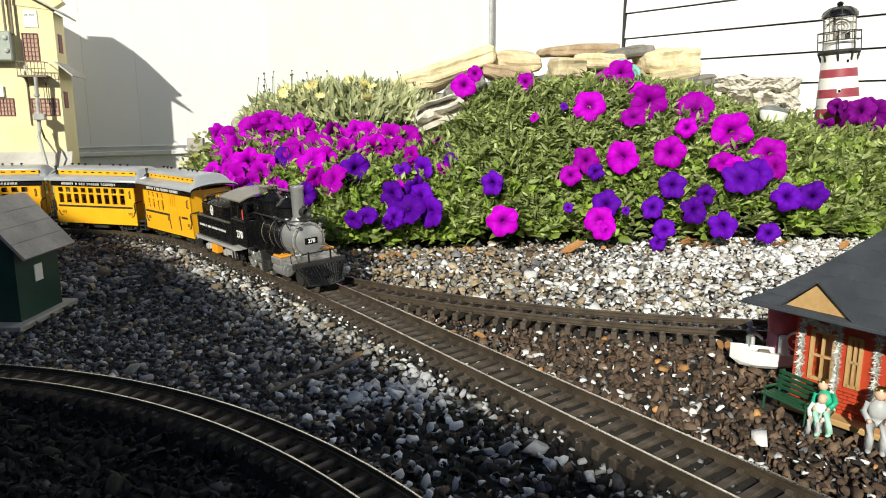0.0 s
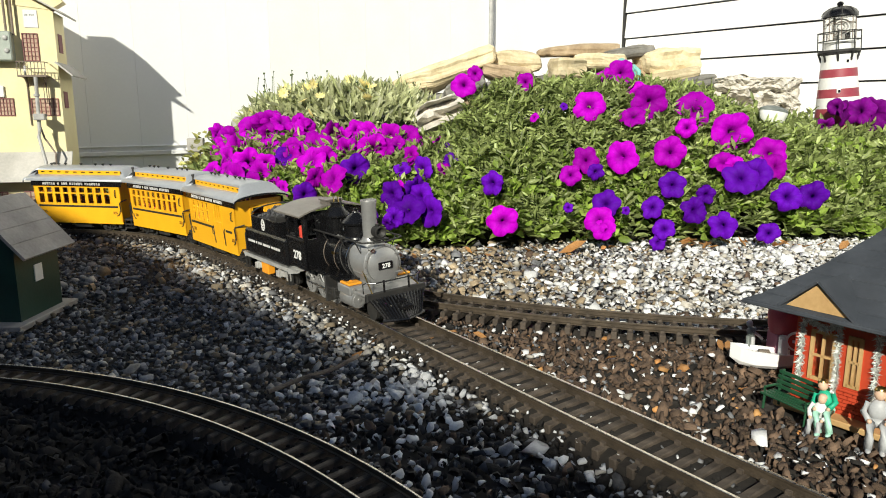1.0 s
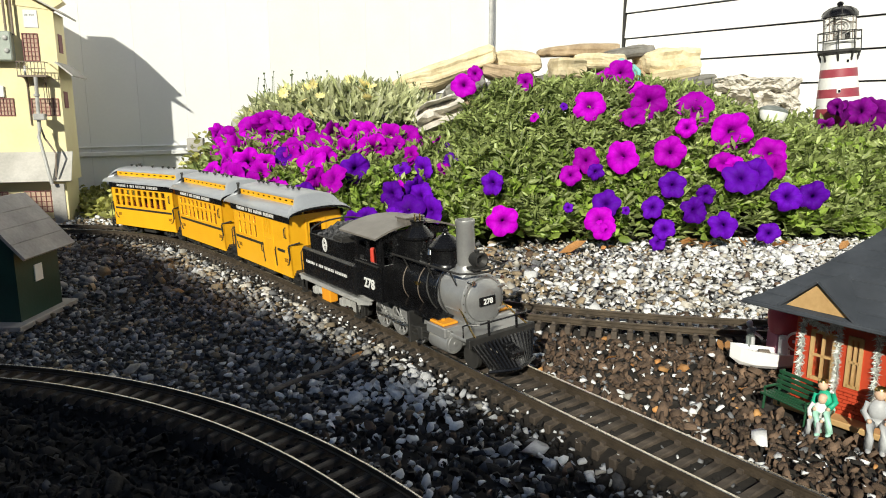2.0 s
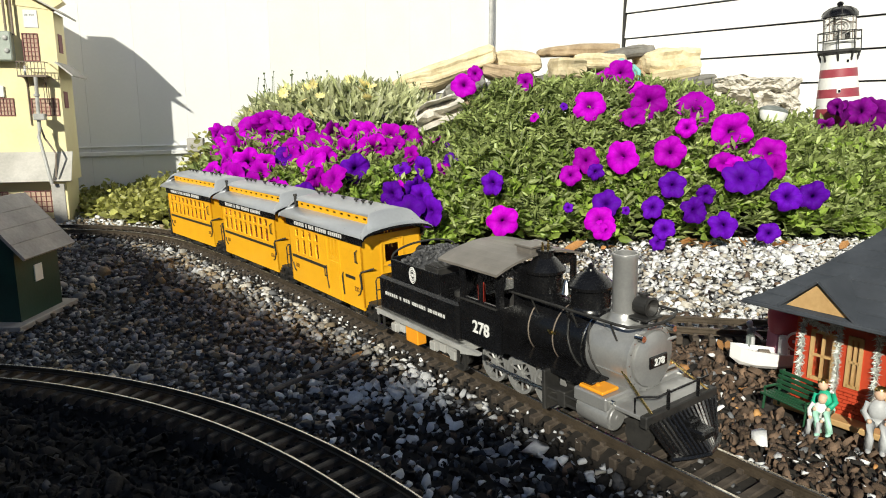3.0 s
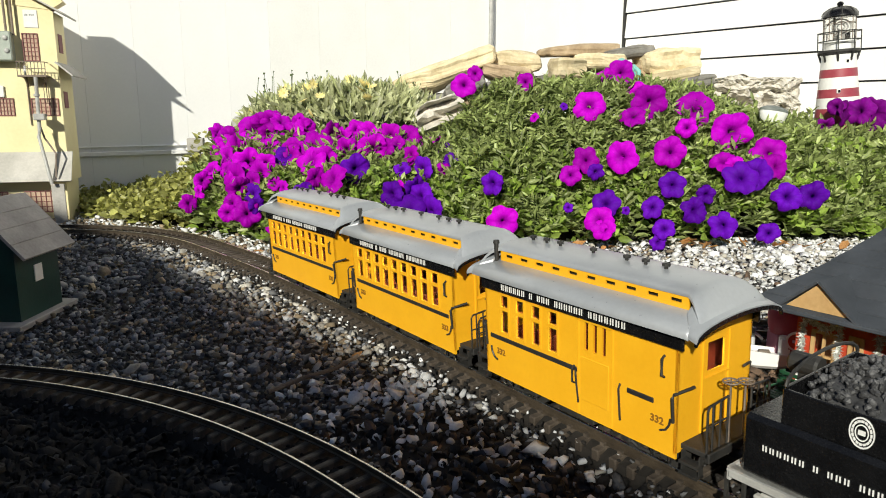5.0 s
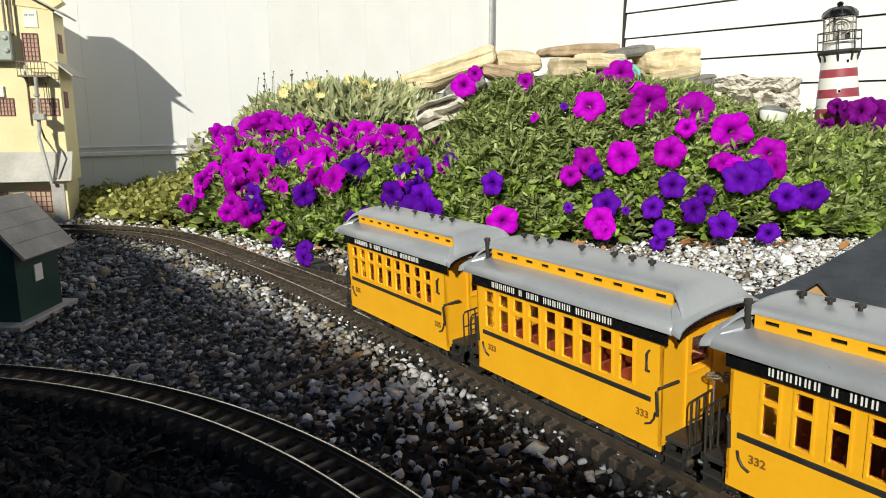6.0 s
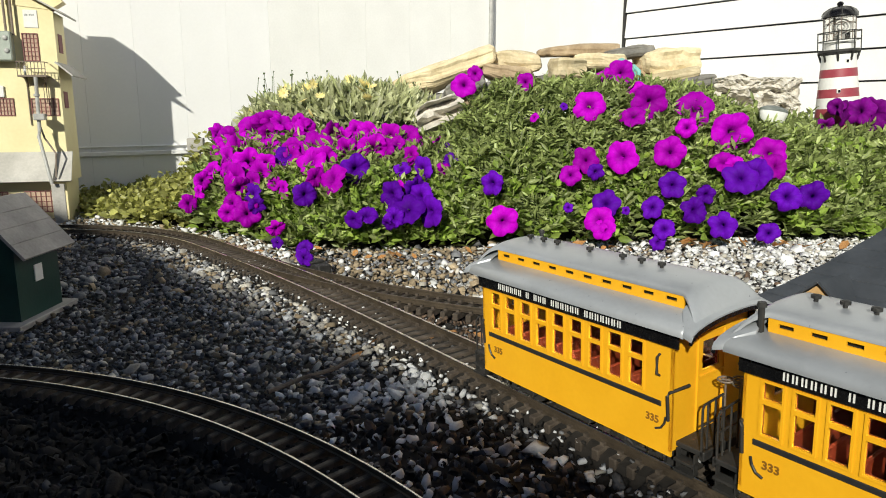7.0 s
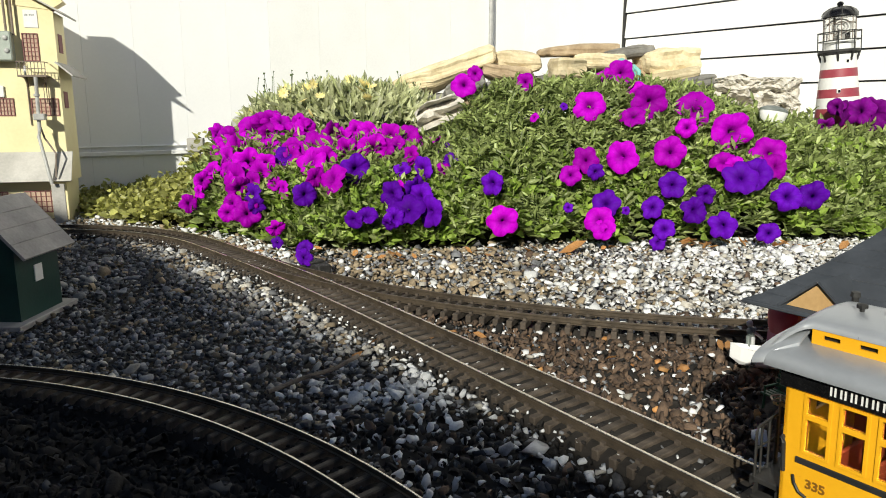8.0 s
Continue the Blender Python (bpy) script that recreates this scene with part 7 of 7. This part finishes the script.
def build_ornaments():
    frog = thing("garden_ornament", pose(0.487, 1.90, 0.335), "small turquoise garden ornament among the stones", "ornament")
    pieces = [(blob(0, 0, 0.030, 0.026, 0.02, 0.022), "teal"), (blob(-0.014, -0.006, 0.052, 0.013, 0.012, 0.012), "teal"), (blob(0.016, -0.004, 0.014, 0.014, 0.012, 0.020), "teal"), (blob(-0.020, -0.008, 0.010, 0.009, 0.010, 0.016), "teal"), (limb((0.018, 0, 0.045), (0.034, -0.004, 0.030), (0.036, -0.006, 0.005), r=0.006), "teal")]
    for bm, mat in pieces:
        part("body", bm, mat, frog, smooth=True)
    hull = thing("toy_boat", pose(0.815, 1.74, 0.246, 0, 8, 15), "white upturned toy boat with dark rim among plants", "toy boat")
    bm = lathe(bmesh.new(), [(0.004, -0.022), (0.020, -0.018), (0.030, -0.006), (0.0335, 0.008), (0.0335, 0.014)], 24)
    bmesh.ops.transform(bm, matrix=Matrix.Diagonal((1.12, 0.7, 1.1, 1)), verts=bm.verts)
    part("hull", bm, "white_plastic", hull, smooth=True)
    bm = lathe(bmesh.new(), [(0.0342, 0.012), (0.0342, 0.017), (0.020, 0.023), (0.004, 0.025)], 24)
    bmesh.ops.transform(bm, matrix=Matrix.Diagonal((1.12, 0.7, 1.1, 1)), verts=bm.verts)
    part("rim", bm, "figure_dark", hull, "dark rim and deck", smooth=True)
    lamp = thing("garden_lamp", pose(-0.84, 2.40, 0.02), "small white and grey garden lamp on a stake", "garden lamp")
    bm = bmesh.new()
    cyl(bm, (0, 0, 0), (0, 0, 0.125), 0.006, n=10)
    part("stake", bm, "white_plastic", lamp)
    bm = bmesh.new()
    box(bm, -0.045, -0.010, -0.02, 0.02, 0.125, 0.158, 0.003)
    part("lamp_head", bm, "white_plastic", lamp)
    bm = bmesh.new()
    box(bm, -0.008, 0.035, -0.02, 0.02, 0.122, 0.152, 0.003)
    part("panel", bm, "frame_grey", lamp, "grey lamp panel")
    jar = thing("glass_jar", pose(-0.63, 2.2, 0.17), "rounded grey glass globe behind the petunias", "ornament")
    bm = lathe(bmesh.new(), [(0.020, 0.0), (0.034, 0.012), (0.036, 0.040), (0.030, 0.062), (0.016, 0.070), (0.002, 0.072)], 22)
    part("globe", bm, "frame_grey", jar, smooth=True)
    bm = lathe(bmesh.new(), [(0.026, -0.11), (0.026, 0.0), (0.022, 0.002)], 16)
    part("stand", bm, "frame_grey", jar, smooth=True)


build_ornaments()


def build_litter():
    """Fallen leaves and a dry stick on the gravel."""
    rng = random.Random(12)
    bm = bmesh.new()
    pts = [(-1, 0, 0), (-0.4, 0.42, 0.12), (0.3, 0.38, 0.05), (1, 0, 0.18), (0.35, -0.40, 0.10), (-0.4, -0.36, 0.16)]
    centre = bm.verts.new((0, 0, -0.05))
    ring = [bm.verts.new(p) for p in pts]
    for k in range(6):
        bm.faces.new((centre, ring[k], ring[(k + 1) % 6]))
    leaf = link_mesh("dead_leaf", bm, "dead_leaf")
    leaf.polygons.foreach_set("use_smooth", [True] * len(leaf.polygons))
    spots = [(0.258, 1.345, 0.030), (0.165, 1.34, 0.02), (0.34, 1.37, 0.016), (0.05, 1.34, 0.014), (-0.10, 1.30, 0.018), (-0.115, 1.27, 0.013)]
    spots += [(rng.uniform(0.5, 0.85), rng.uniform(1.38, 1.45), rng.uniform(0.010, 0.02)) for _ in range(26)]
    spots += [(rng.uniform(-0.10, 0.35), rng.uniform(0.70, 0.84), rng.uniform(0.005, 0.010)) for _ in range(16)]
    spots += [(rng.uniform(-0.35, 0.4), rng.uniform(1.25, 1.38), rng.uniform(0.007, 0.014)) for _ in range(22)]
    spots += [(-0.36, 1.33, 0.014), (-0.33, 1.31, 0.012), (-0.30, 1.33, 0.012)]
    for x, y, r in spots:
        ob = new("dead_leaf", leaf)
        ob.matrix_basis = pose(x, y, ground_height(x, y) + 0.013 + 0.2 * r, rng.uniform(-35, 35), rng.uniform(-35, 35), rng.uniform(0, 360)) @ Matrix.Scale(r, 4)
        tagged(ob, "dry orange brown leaf fallen on the gravel", "leaf", "fallen leaves")
    bm = bmesh.new()
    tube(bm, [(-0.170, 0.632, GROUND + 0.010), (-0.140, 0.662, GROUND + 0.013), (-0.112, 0.682, GROUND + 0.015), (-0.092, 0.712, GROUND + 0.018)], 0.0024, 8)
    tube(bm, [(-0.135, 0.665, GROUND + 0.013), (-0.118, 0.660, GROUND + 0.014)], 0.0013, 6)
    tagged(part("stick", bm, "stick", None, smooth=True), "thin dry stick lying on grey gravel", "stick")


build_litter()


def build_garden_bits():
    """A short wooden post with a square cap and a round garden lamp, behind the petunias."""
    x, y = -0.70, 1.98
    low = ground_height(x, y)
    post = thing("garden_post", pose(x, y, low, 0, 0, 12), "short weathered wooden post with a square cap", "post")
    bm = bmesh.new()
    box(bm, -0.011, 0.011, -0.011, 0.011, -0.01, 0.150 - low, 0.0015)
    part("shaft", bm, "grey_wood", post)
    bm = bmesh.new()
    box(bm, -0.022, 0.022, -0.02, 0.02, 0.148 - low, 0.186 - low, 0.002)
    part("cap", bm, "grey_wood", post, "square wooden cap")
    x, y = -0.625, 2.15
    low = ground_height(x, y)
    lamp = thing("garden_lamp", pose(x, y, low), "small round grey garden lamp behind the flowers", "lamp")
    bm = bmesh.new()
    cyl(bm, (0, 0, -0.01), (0, 0, 0.170 - low), 0.006, n=10)
    part("stake", bm, "frame_grey", lamp)
    bm = lathe(bmesh.new(), [(0.018, 0.168 - low), (0.020, 0.20 - low), (0.020, 0.228 - low), (0.016, 0.240 - low), (0.008, 0.246 - low), (0.0005, 0.248 - low)], 18, Matrix.Identity(4))
    part("dome", bm, "frame_grey", lamp, smooth=True)


build_garden_bits()


# ---- gravel and bark, stone by stone ----
def stone_shapes(count, seed, flat, jag, level=1):
    shapes = []
    for k in range(count):
        rng = np.random.default_rng(seed + k)
        bm = bmesh.new()
        bmesh.ops.create_icosphere(bm, subdivisions=level, radius=1.0)
        v = np.array([p.co[:] for p in bm.verts])
        f = np.array([[p.index for p in face.verts] for face in bm.faces])
        bm.free()
        for _ in range(7):
            n = rng.normal(0, 1, 3)
            n /= np.linalg.norm(n)
            cut = rng.uniform(0.30, 0.7)
            over = np.clip(v @ n - cut, 0, None)
            v = v - over[:, None] * n * 0.9
        v = v * rng.uniform(0.75, 1.25, 3) * (1, 1, flat) + rng.normal(0, jag, v.shape)
        shapes.append((v, f))
    return shapes


def shard_shapes(count, seed):
    """Flat splintered chips with broken corners."""
    shapes = []
    for k in range(count):
        rng = np.random.default_rng(seed + k)
        ring = np.linspace(0, 2 * math.pi, 6, endpoint=False) + rng.uniform(-0.35, 0.35, 6)
        radius = rng.uniform(0.65, 1.15, 6)
        long, thick = rng.uniform(0.40, 0.85), rng.uniform(0.14, 0.36)
        top = np.stack([radius * np.cos(ring), radius * np.sin(ring) * long, thick + rng.uniform(-0.1, 0.12, 6)], 1)
        low = np.stack([radius * 1.05 * np.cos(ring), radius * 1.05 * np.sin(ring) * long, -thick + rng.uniform(-0.1, 0.1, 6)], 1)
        v = np.concatenate([top, low, [[rng.uniform(-0.3, 0.3), rng.uniform(-0.2, 0.2), thick + rng.uniform(0.0, 0.22)]]])
        f = [(j, (j + 1) % 6, 12) for j in range(6)]
        for j in range(6):
            i = (j + 1) % 6
            f += [(j, 6 + j, 6 + i), (j, 6 + i, i)]
        shapes.append((v, np.array(f)))
    return shapes


MAIN_PTS = np.array([main_line(u)[:2] for u in np.arange(-2.5, 0.8, 0.01)])
BRANCH_PTS = np.array([branch.at(u)[:2] for u in np.arange(0, 1.75, 0.01)])
LOOP_PTS = np.array([loop_line(u)[:2] for u in np.arange(-0.6, 1.0, 0.01)])


def nearest(points, line):
    best = np.full(len(points), 9.0)
    for k in range(0, len(line), 40):
        gap = np.linalg.norm(points[:, None] - line[None, k:k + 40], axis=2).min(1)
        best = np.minimum(best, gap)
    return best


def side_of(points, line):
    """True on the left of a line's direction."""
    out = np.zeros(len(points), bool)
    for k in range(len(points)):
        j = int(np.linalg.norm(line - points[k], axis=1).argmin())
        a, b = line[max(0, j - 1)], line[min(len(line) - 1, j + 1)]
        out[k] = (b[0] - a[0]) * (points[k, 1] - a[1]) - (b[1] - a[1]) * (points[k, 0] - a[0]) > 0
    return out


def scatter(xlim, ylim, spacing, seed):
    """Points on a shaken grid."""
    rng = np.random.default_rng(seed)
    xs, ys = np.meshgrid(np.arange(*xlim, spacing), np.arange(*ylim, spacing))
    p = np.stack([xs.ravel(), ys.ravel()], 1)
    return p + rng.uniform(-0.62, 0.62, p.shape) * spacing


def in_view(p):
    return (np.abs(p[:, 0]) < 0.66 * p[:, 1] + 0.12) & (p[:, 1] > 0.33)


def patch(x, y, scale, seed):
    return np.array([noise.noise(Vector((a * scale, b * scale, seed))) for a, b in zip(x, y)])


def lay(name, p, size, shapes, mat, label, seed, sink=0.35, lift=0.0, tilt=0.5, smooth=False, base=0.0):
    """One object of many stones lying at p."""
    rng = np.random.default_rng(seed)
    verts, faces, start = [], [], 0
    for k in range(len(p)):
        v, f = shapes[rng.integers(len(shapes))]
        s = size[k]
        turn = np.array((Euler((rng.normal(0, tilt), rng.normal(0, tilt), rng.uniform(0, 6.283)))).to_matrix())
        w = (v * s) @ turn.T
        z = ground_height(p[k, 0], p[k, 1]) + base + s * sink + lift * rng.uniform(0, 1)
        verts.append(w + (p[k, 0], p[k, 1], z))
        faces.append(f + start)
        start += len(v)
    data = raw_mesh(name, np.concatenate(verts), np.concatenate(faces), mat)
    if smooth:
        data.polygons.foreach_set("use_smooth", [True] * len(data.polygons))
    return tagged(new(name, data), label, "gravel", kind="stuff")


def build_gravel():
    rng = np.random.default_rng(3)
    round_stones = stone_shapes(10, 100, 0.55, 0.10)
    chips = shard_shapes(14, 200)
    mixed = round_stones + stone_shapes(8, 150, 0.45, 0.22) + shard_shapes(22, 250)
    small = stone_shapes(6, 300, 0.7, 0.08, 1)
    near = scatter((-1.3, 0.75), (0.33, 1.0), 0.0064, 1)
    far = scatter((-1.5, 1.7), (1.0, 2.05), 0.0086, 2)
    p = np.concatenate([near, far])
    p = p[in_view(p)]
    edge = np.interp(p[:, 0], EDGE_X, EDGE_Y)
    p = p[p[:, 1] < edge + 0.06]
    dm, db, dl = nearest(p, MAIN_PTS), nearest(p, BRANCH_PTS), nearest(p, LOOP_PTS) + 0.011
    keep = (dm > 0.0405) & (db > 0.031) & (dl > 0.043)
    # keep clear of the buildings
    c = p[:, 0] * ACROSS.x + p[:, 1] * ACROSS.y - MAIN_OFFSET
    s = p[:, 0] * ALONG.x + p[:, 1] * ALONG.y
    keep &= ~((c > 0.172) & (c < 0.40) & (s > -0.352))
    keep &= ~((p[:, 0] < -0.536) & (p[:, 0] > -0.68) & (p[:, 1] > 0.852) & (p[:, 1] < 0.993))
    p, c, s = p[keep], c[keep], s[keep]
    beyond_branch, inside_main = side_of(p, BRANCH_PTS), ~side_of(p, MAIN_PTS)
    loop_y = np.interp(p[:, 0], LOOP_PTS[np.argsort(LOOP_PTS[:, 0])][:, 0], LOOP_PTS[np.argsort(LOOP_PTS[:, 0])][:, 1])
    wild = patch(p[:, 0], p[:, 1], 7, 1.0)
    fine = patch(p[:, 0], p[:, 1], 19, 5.0)
    luck = rng.uniform(0, 1, len(p))
    kind = np.empty(len(p), dtype=object)
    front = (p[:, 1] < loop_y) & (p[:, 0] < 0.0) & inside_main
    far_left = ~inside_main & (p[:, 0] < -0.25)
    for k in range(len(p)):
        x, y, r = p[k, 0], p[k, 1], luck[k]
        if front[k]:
            # near-black mulch inside the loop, its colour deepening the shade there
            kind[k] = "shaded_bark" if r < 0.97 - 0.1 * fine[k] else "dark_stone"
        elif inside_main[k]:
            # a white heap, plus whiter stones that paint the sunlit strip
            white = math.exp(-((x + 0.015) ** 2 + (y - 0.66) ** 2) / 0.007) * 0.95 + 0.22 * math.exp(-(c[k] + 0.075) ** 2 / 0.0012) * (1 if y > 0.8 else 0.3)
            white = min(0.8, white) * (0.75 + fine[k])
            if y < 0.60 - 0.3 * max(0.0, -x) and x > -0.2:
                # dark and white mix, kept darker to paint in the shade here
                kind[k] = "grey_stone" if r < 0.12 else "white_stone" if r < 0.33 + 0.2 * fine[k] else "dark_stone" if r < 0.50 else "shaded_bark" if r < 0.93 else "bark_chip"
            else:
                # paler stones stand in for sunlight along the track's near edge
                if -0.16 < c[k] < -0.03 and y > 0.74 and r > 0.30 + 0.5 * fine[k]:
                    kind[k] = "pale_stone" if r < 0.60 else "brown_stone" if r < 0.72 else "grey_stone"
                    continue
                # many dark stones, chosen to put more shade into this side
                kind[k] = "white_stone" if r < white * 0.8 else "brown_stone" if r > 0.90 else "dark_stone" if r > 0.54 else "pale_stone" if r > 0.48 else "grey_stone"
        elif beyond_branch[k] or far_left[k]:
            amount = np.clip(0.10 + 1.25 * (x - 0.08), 0.08, 0.85) if not far_left[k] else 0.6
            amount = amount * (0.8 + 0.5 * fine[k])
            kind[k] = "white_stone" if r < amount else "bark_chip" if r > 0.985 else "pale_stone" if (r * 13) % 1 < 0.12 + 1.3 * max(0.0, x - 0.12) else "brown_stone" if (r * 29) % 1 < 0.55 - 0.7 * x else "grey_stone"
        else:
            kind[k] = "white_stone" if r < 0.045 + max(0, 0.12 * wild[k]) else "orange_chip" if r > 0.985 else "grey_stone" if r < 0.13 else "shaded_bark" if r > 0.90 else "bark_chip"
    words = {"white_stone": "white angular marble chippings", "grey_stone": "mixed grey gravel pebbles", "dark_stone": "dark grey gravel pebbles", "pale_stone": "pale grey gravel pebbles", "bark_chip": "reddish brown bark chips", "shaded_bark": "blackish brown bark mulch, darkened further to paint in shade", "orange_chip": "dry orange leaf bits", "brown_stone": "small tan brown gravel pebbles"}
    for n, (name, label) in enumerate(words.items()):
        pick = kind == name
        q = p[pick]
        depth_size = np.where(q[:, 1] > 1.0, 0.0050, 0.0040)
        size = depth_size * rng.lognormal(0.0, 0.34, len(q)) * (0.84 if name in ("dark_stone", "grey_stone") else 1.0)
        if "bark" in name:
            size = size * 0.95
        if name == "white_stone":
            heap = np.exp(-((q[:, 0] + 0.015) ** 2 + (q[:, 1] - 0.66) ** 2) / 0.012)
            size = size * (1.0 + 0.12 * heap)
        lay({"white_stone": "white_gravel", "grey_stone": "grey_gravel", "dark_stone": "dark_gravel", "pale_stone": "pale_gravel", "bark_chip": "bark_chips", "shaded_bark": "dark_mulch", "orange_chip": "leaf_litter", "brown_stone": "brown_gravel"}[name], q, size, chips if "bark" in name or "chip" in name else mixed, "dead_leaf" if name == "orange_chip" else name, label, 40 + n, 0.55, 0.006, 0.9 if "bark" in name else 0.42)
    # ballast between and beside the ties
    for n, (line, a, b) in enumerate(((main_line, -2.0, 0.5), (branch.at, 0.3, 1.4), (loop_line, -0.5, 0.7))):
        count = int((b - a) * (900 if n == 1 else 1500))
        us, ws = rng.uniform(a, b, count), rng.uniform(-0.048, 0.048, count) * (0.7 if n == 2 else 1.0)
        pts, sizes = [], []
        for u, w in zip(us, ws):
            if abs(abs(w) - (0.016 if n == 2 else 0.0235)) < 0.004:
                continue
            x, y, h = line(u)
            pts.append((x - math.sin(h) * w, y + math.cos(h) * w))
            sizes.append(rng.uniform(0.0016, 0.0034))
        pts = np.array(pts)
        r = rng.uniform(0, 1, len(pts))
        dark = n == 2
        for m, (mat, lo, hi) in enumerate((("white_stone", 0, 0.02 if dark else 0.20), ("grey_stone", 0.02 if dark else 0.20, 0.15 if dark else 0.34), ("shaded_bark", 0.15 if dark else 0.34, 1.0))):
            pick = (r >= lo) & (r < hi)
            lay("track_ballast", pts[pick], np.array(sizes)[pick], small, mat, "small mixed ballast stones between the ties", 70 + 3 * n + m, 0.25, 0.002, base=0.0015 if n == 1 else 0.0115)
    # single stones that can be told apart, along the nearest stretch of track
    bed = thing("gravel_bed", Matrix.Identity(4), "loose stones and chips lying on the gravel bed", "gravel", kind="structure")
    shapes = []
    for k in range(8):
        v, f = stone_shapes(1, 500 + k, 0.6, 0.08)[0]
        shapes.append(raw_mesh("stone", v, f, ("white_stone", "white_stone", "pale_stone", "grey_stone")[k % 4]))
    splinters = [raw_mesh("bark_chip", v, f, "bark_chip") for v, f in shard_shapes(6, 700)]
    py = random.Random(17)
    made = 0
    while made < 280:
        x, y = py.uniform(-0.30, 0.40), py.uniform(0.42, 0.95)
        q = np.array([[x, y]])
        cc, ss = x * ACROSS.x + y * ACROSS.y - MAIN_OFFSET, x * ALONG.x + y * ALONG.y
        if not in_view(q)[0] or (x < 0.02 and y < 0.62) or min(nearest(q, MAIN_PTS)[0], nearest(q, BRANCH_PTS)[0], nearest(q, LOOP_PTS)[0]) < 0.050 or (cc > 0.13 and ss > -0.42):
            continue
        made += 1
        bark = cc > 0 and py.random() < 0.82
        r = py.uniform(0.004, 0.0068) if bark else py.uniform(0.0035, 0.0055)
        share("bark_chip" if bark else "stone", py.choice(splinters if bark else shapes), bed, pose(x, y, ground_height(x, y) + 0.007 + 0.4 * r, py.uniform(-25, 25), py.uniform(-25, 25), py.uniform(0, 360)) @ Matrix.Scale(r, 4))


build_gravel()


# ---- what moves ----
# seconds, and where the front end of the first coach's body stands on the main line
RUN = [(0.0, -1.35), (0.5, -1.24), (1.0, -1.136), (1.5, -1.035), (2.0, -0.93), (2.5, -0.823), (3.0, -0.717), (3.5, -0.608), (4.0, -0.497), (4.5, -0.381), (5.0, -0.265), (5.5, -0.142), (6.0, -0.016), (6.5, 0.113), (7.0, 0.255), (7.5, 0.401), (8.0, 0.544)]


def on_line(u, reach):
    """The pose of a vehicle centred at u whose trucks sit that far before and behind its middle."""
    (ax, ay, _), (bx, by, _) = main_line(u + reach), main_line(u - reach)
    return pose((ax + bx) / 2, (ay + by) / 2, 0, BANK, 0, math.degrees(math.atan2(ay - by, ax - bx)))


def motions():
    for vehicle, offset, reach in TRAIN:
        walk(vehicle, [(t, on_line(u + offset, reach)) for t, u in RUN])
    for wheel, radius in WHEELS:
        base = wheel.matrix_basis.copy()
        start = RUN[0][1]
        rows = []
        for k in range(241):
            u = np.interp(k / 30, [r[0] for r in RUN], [r[1] for r in RUN])
            rows.append((k / 30, base @ pose(0, 0, 0, 0, math.degrees((u - start) / radius), 0)))
        walk(wheel, rows)


motions()
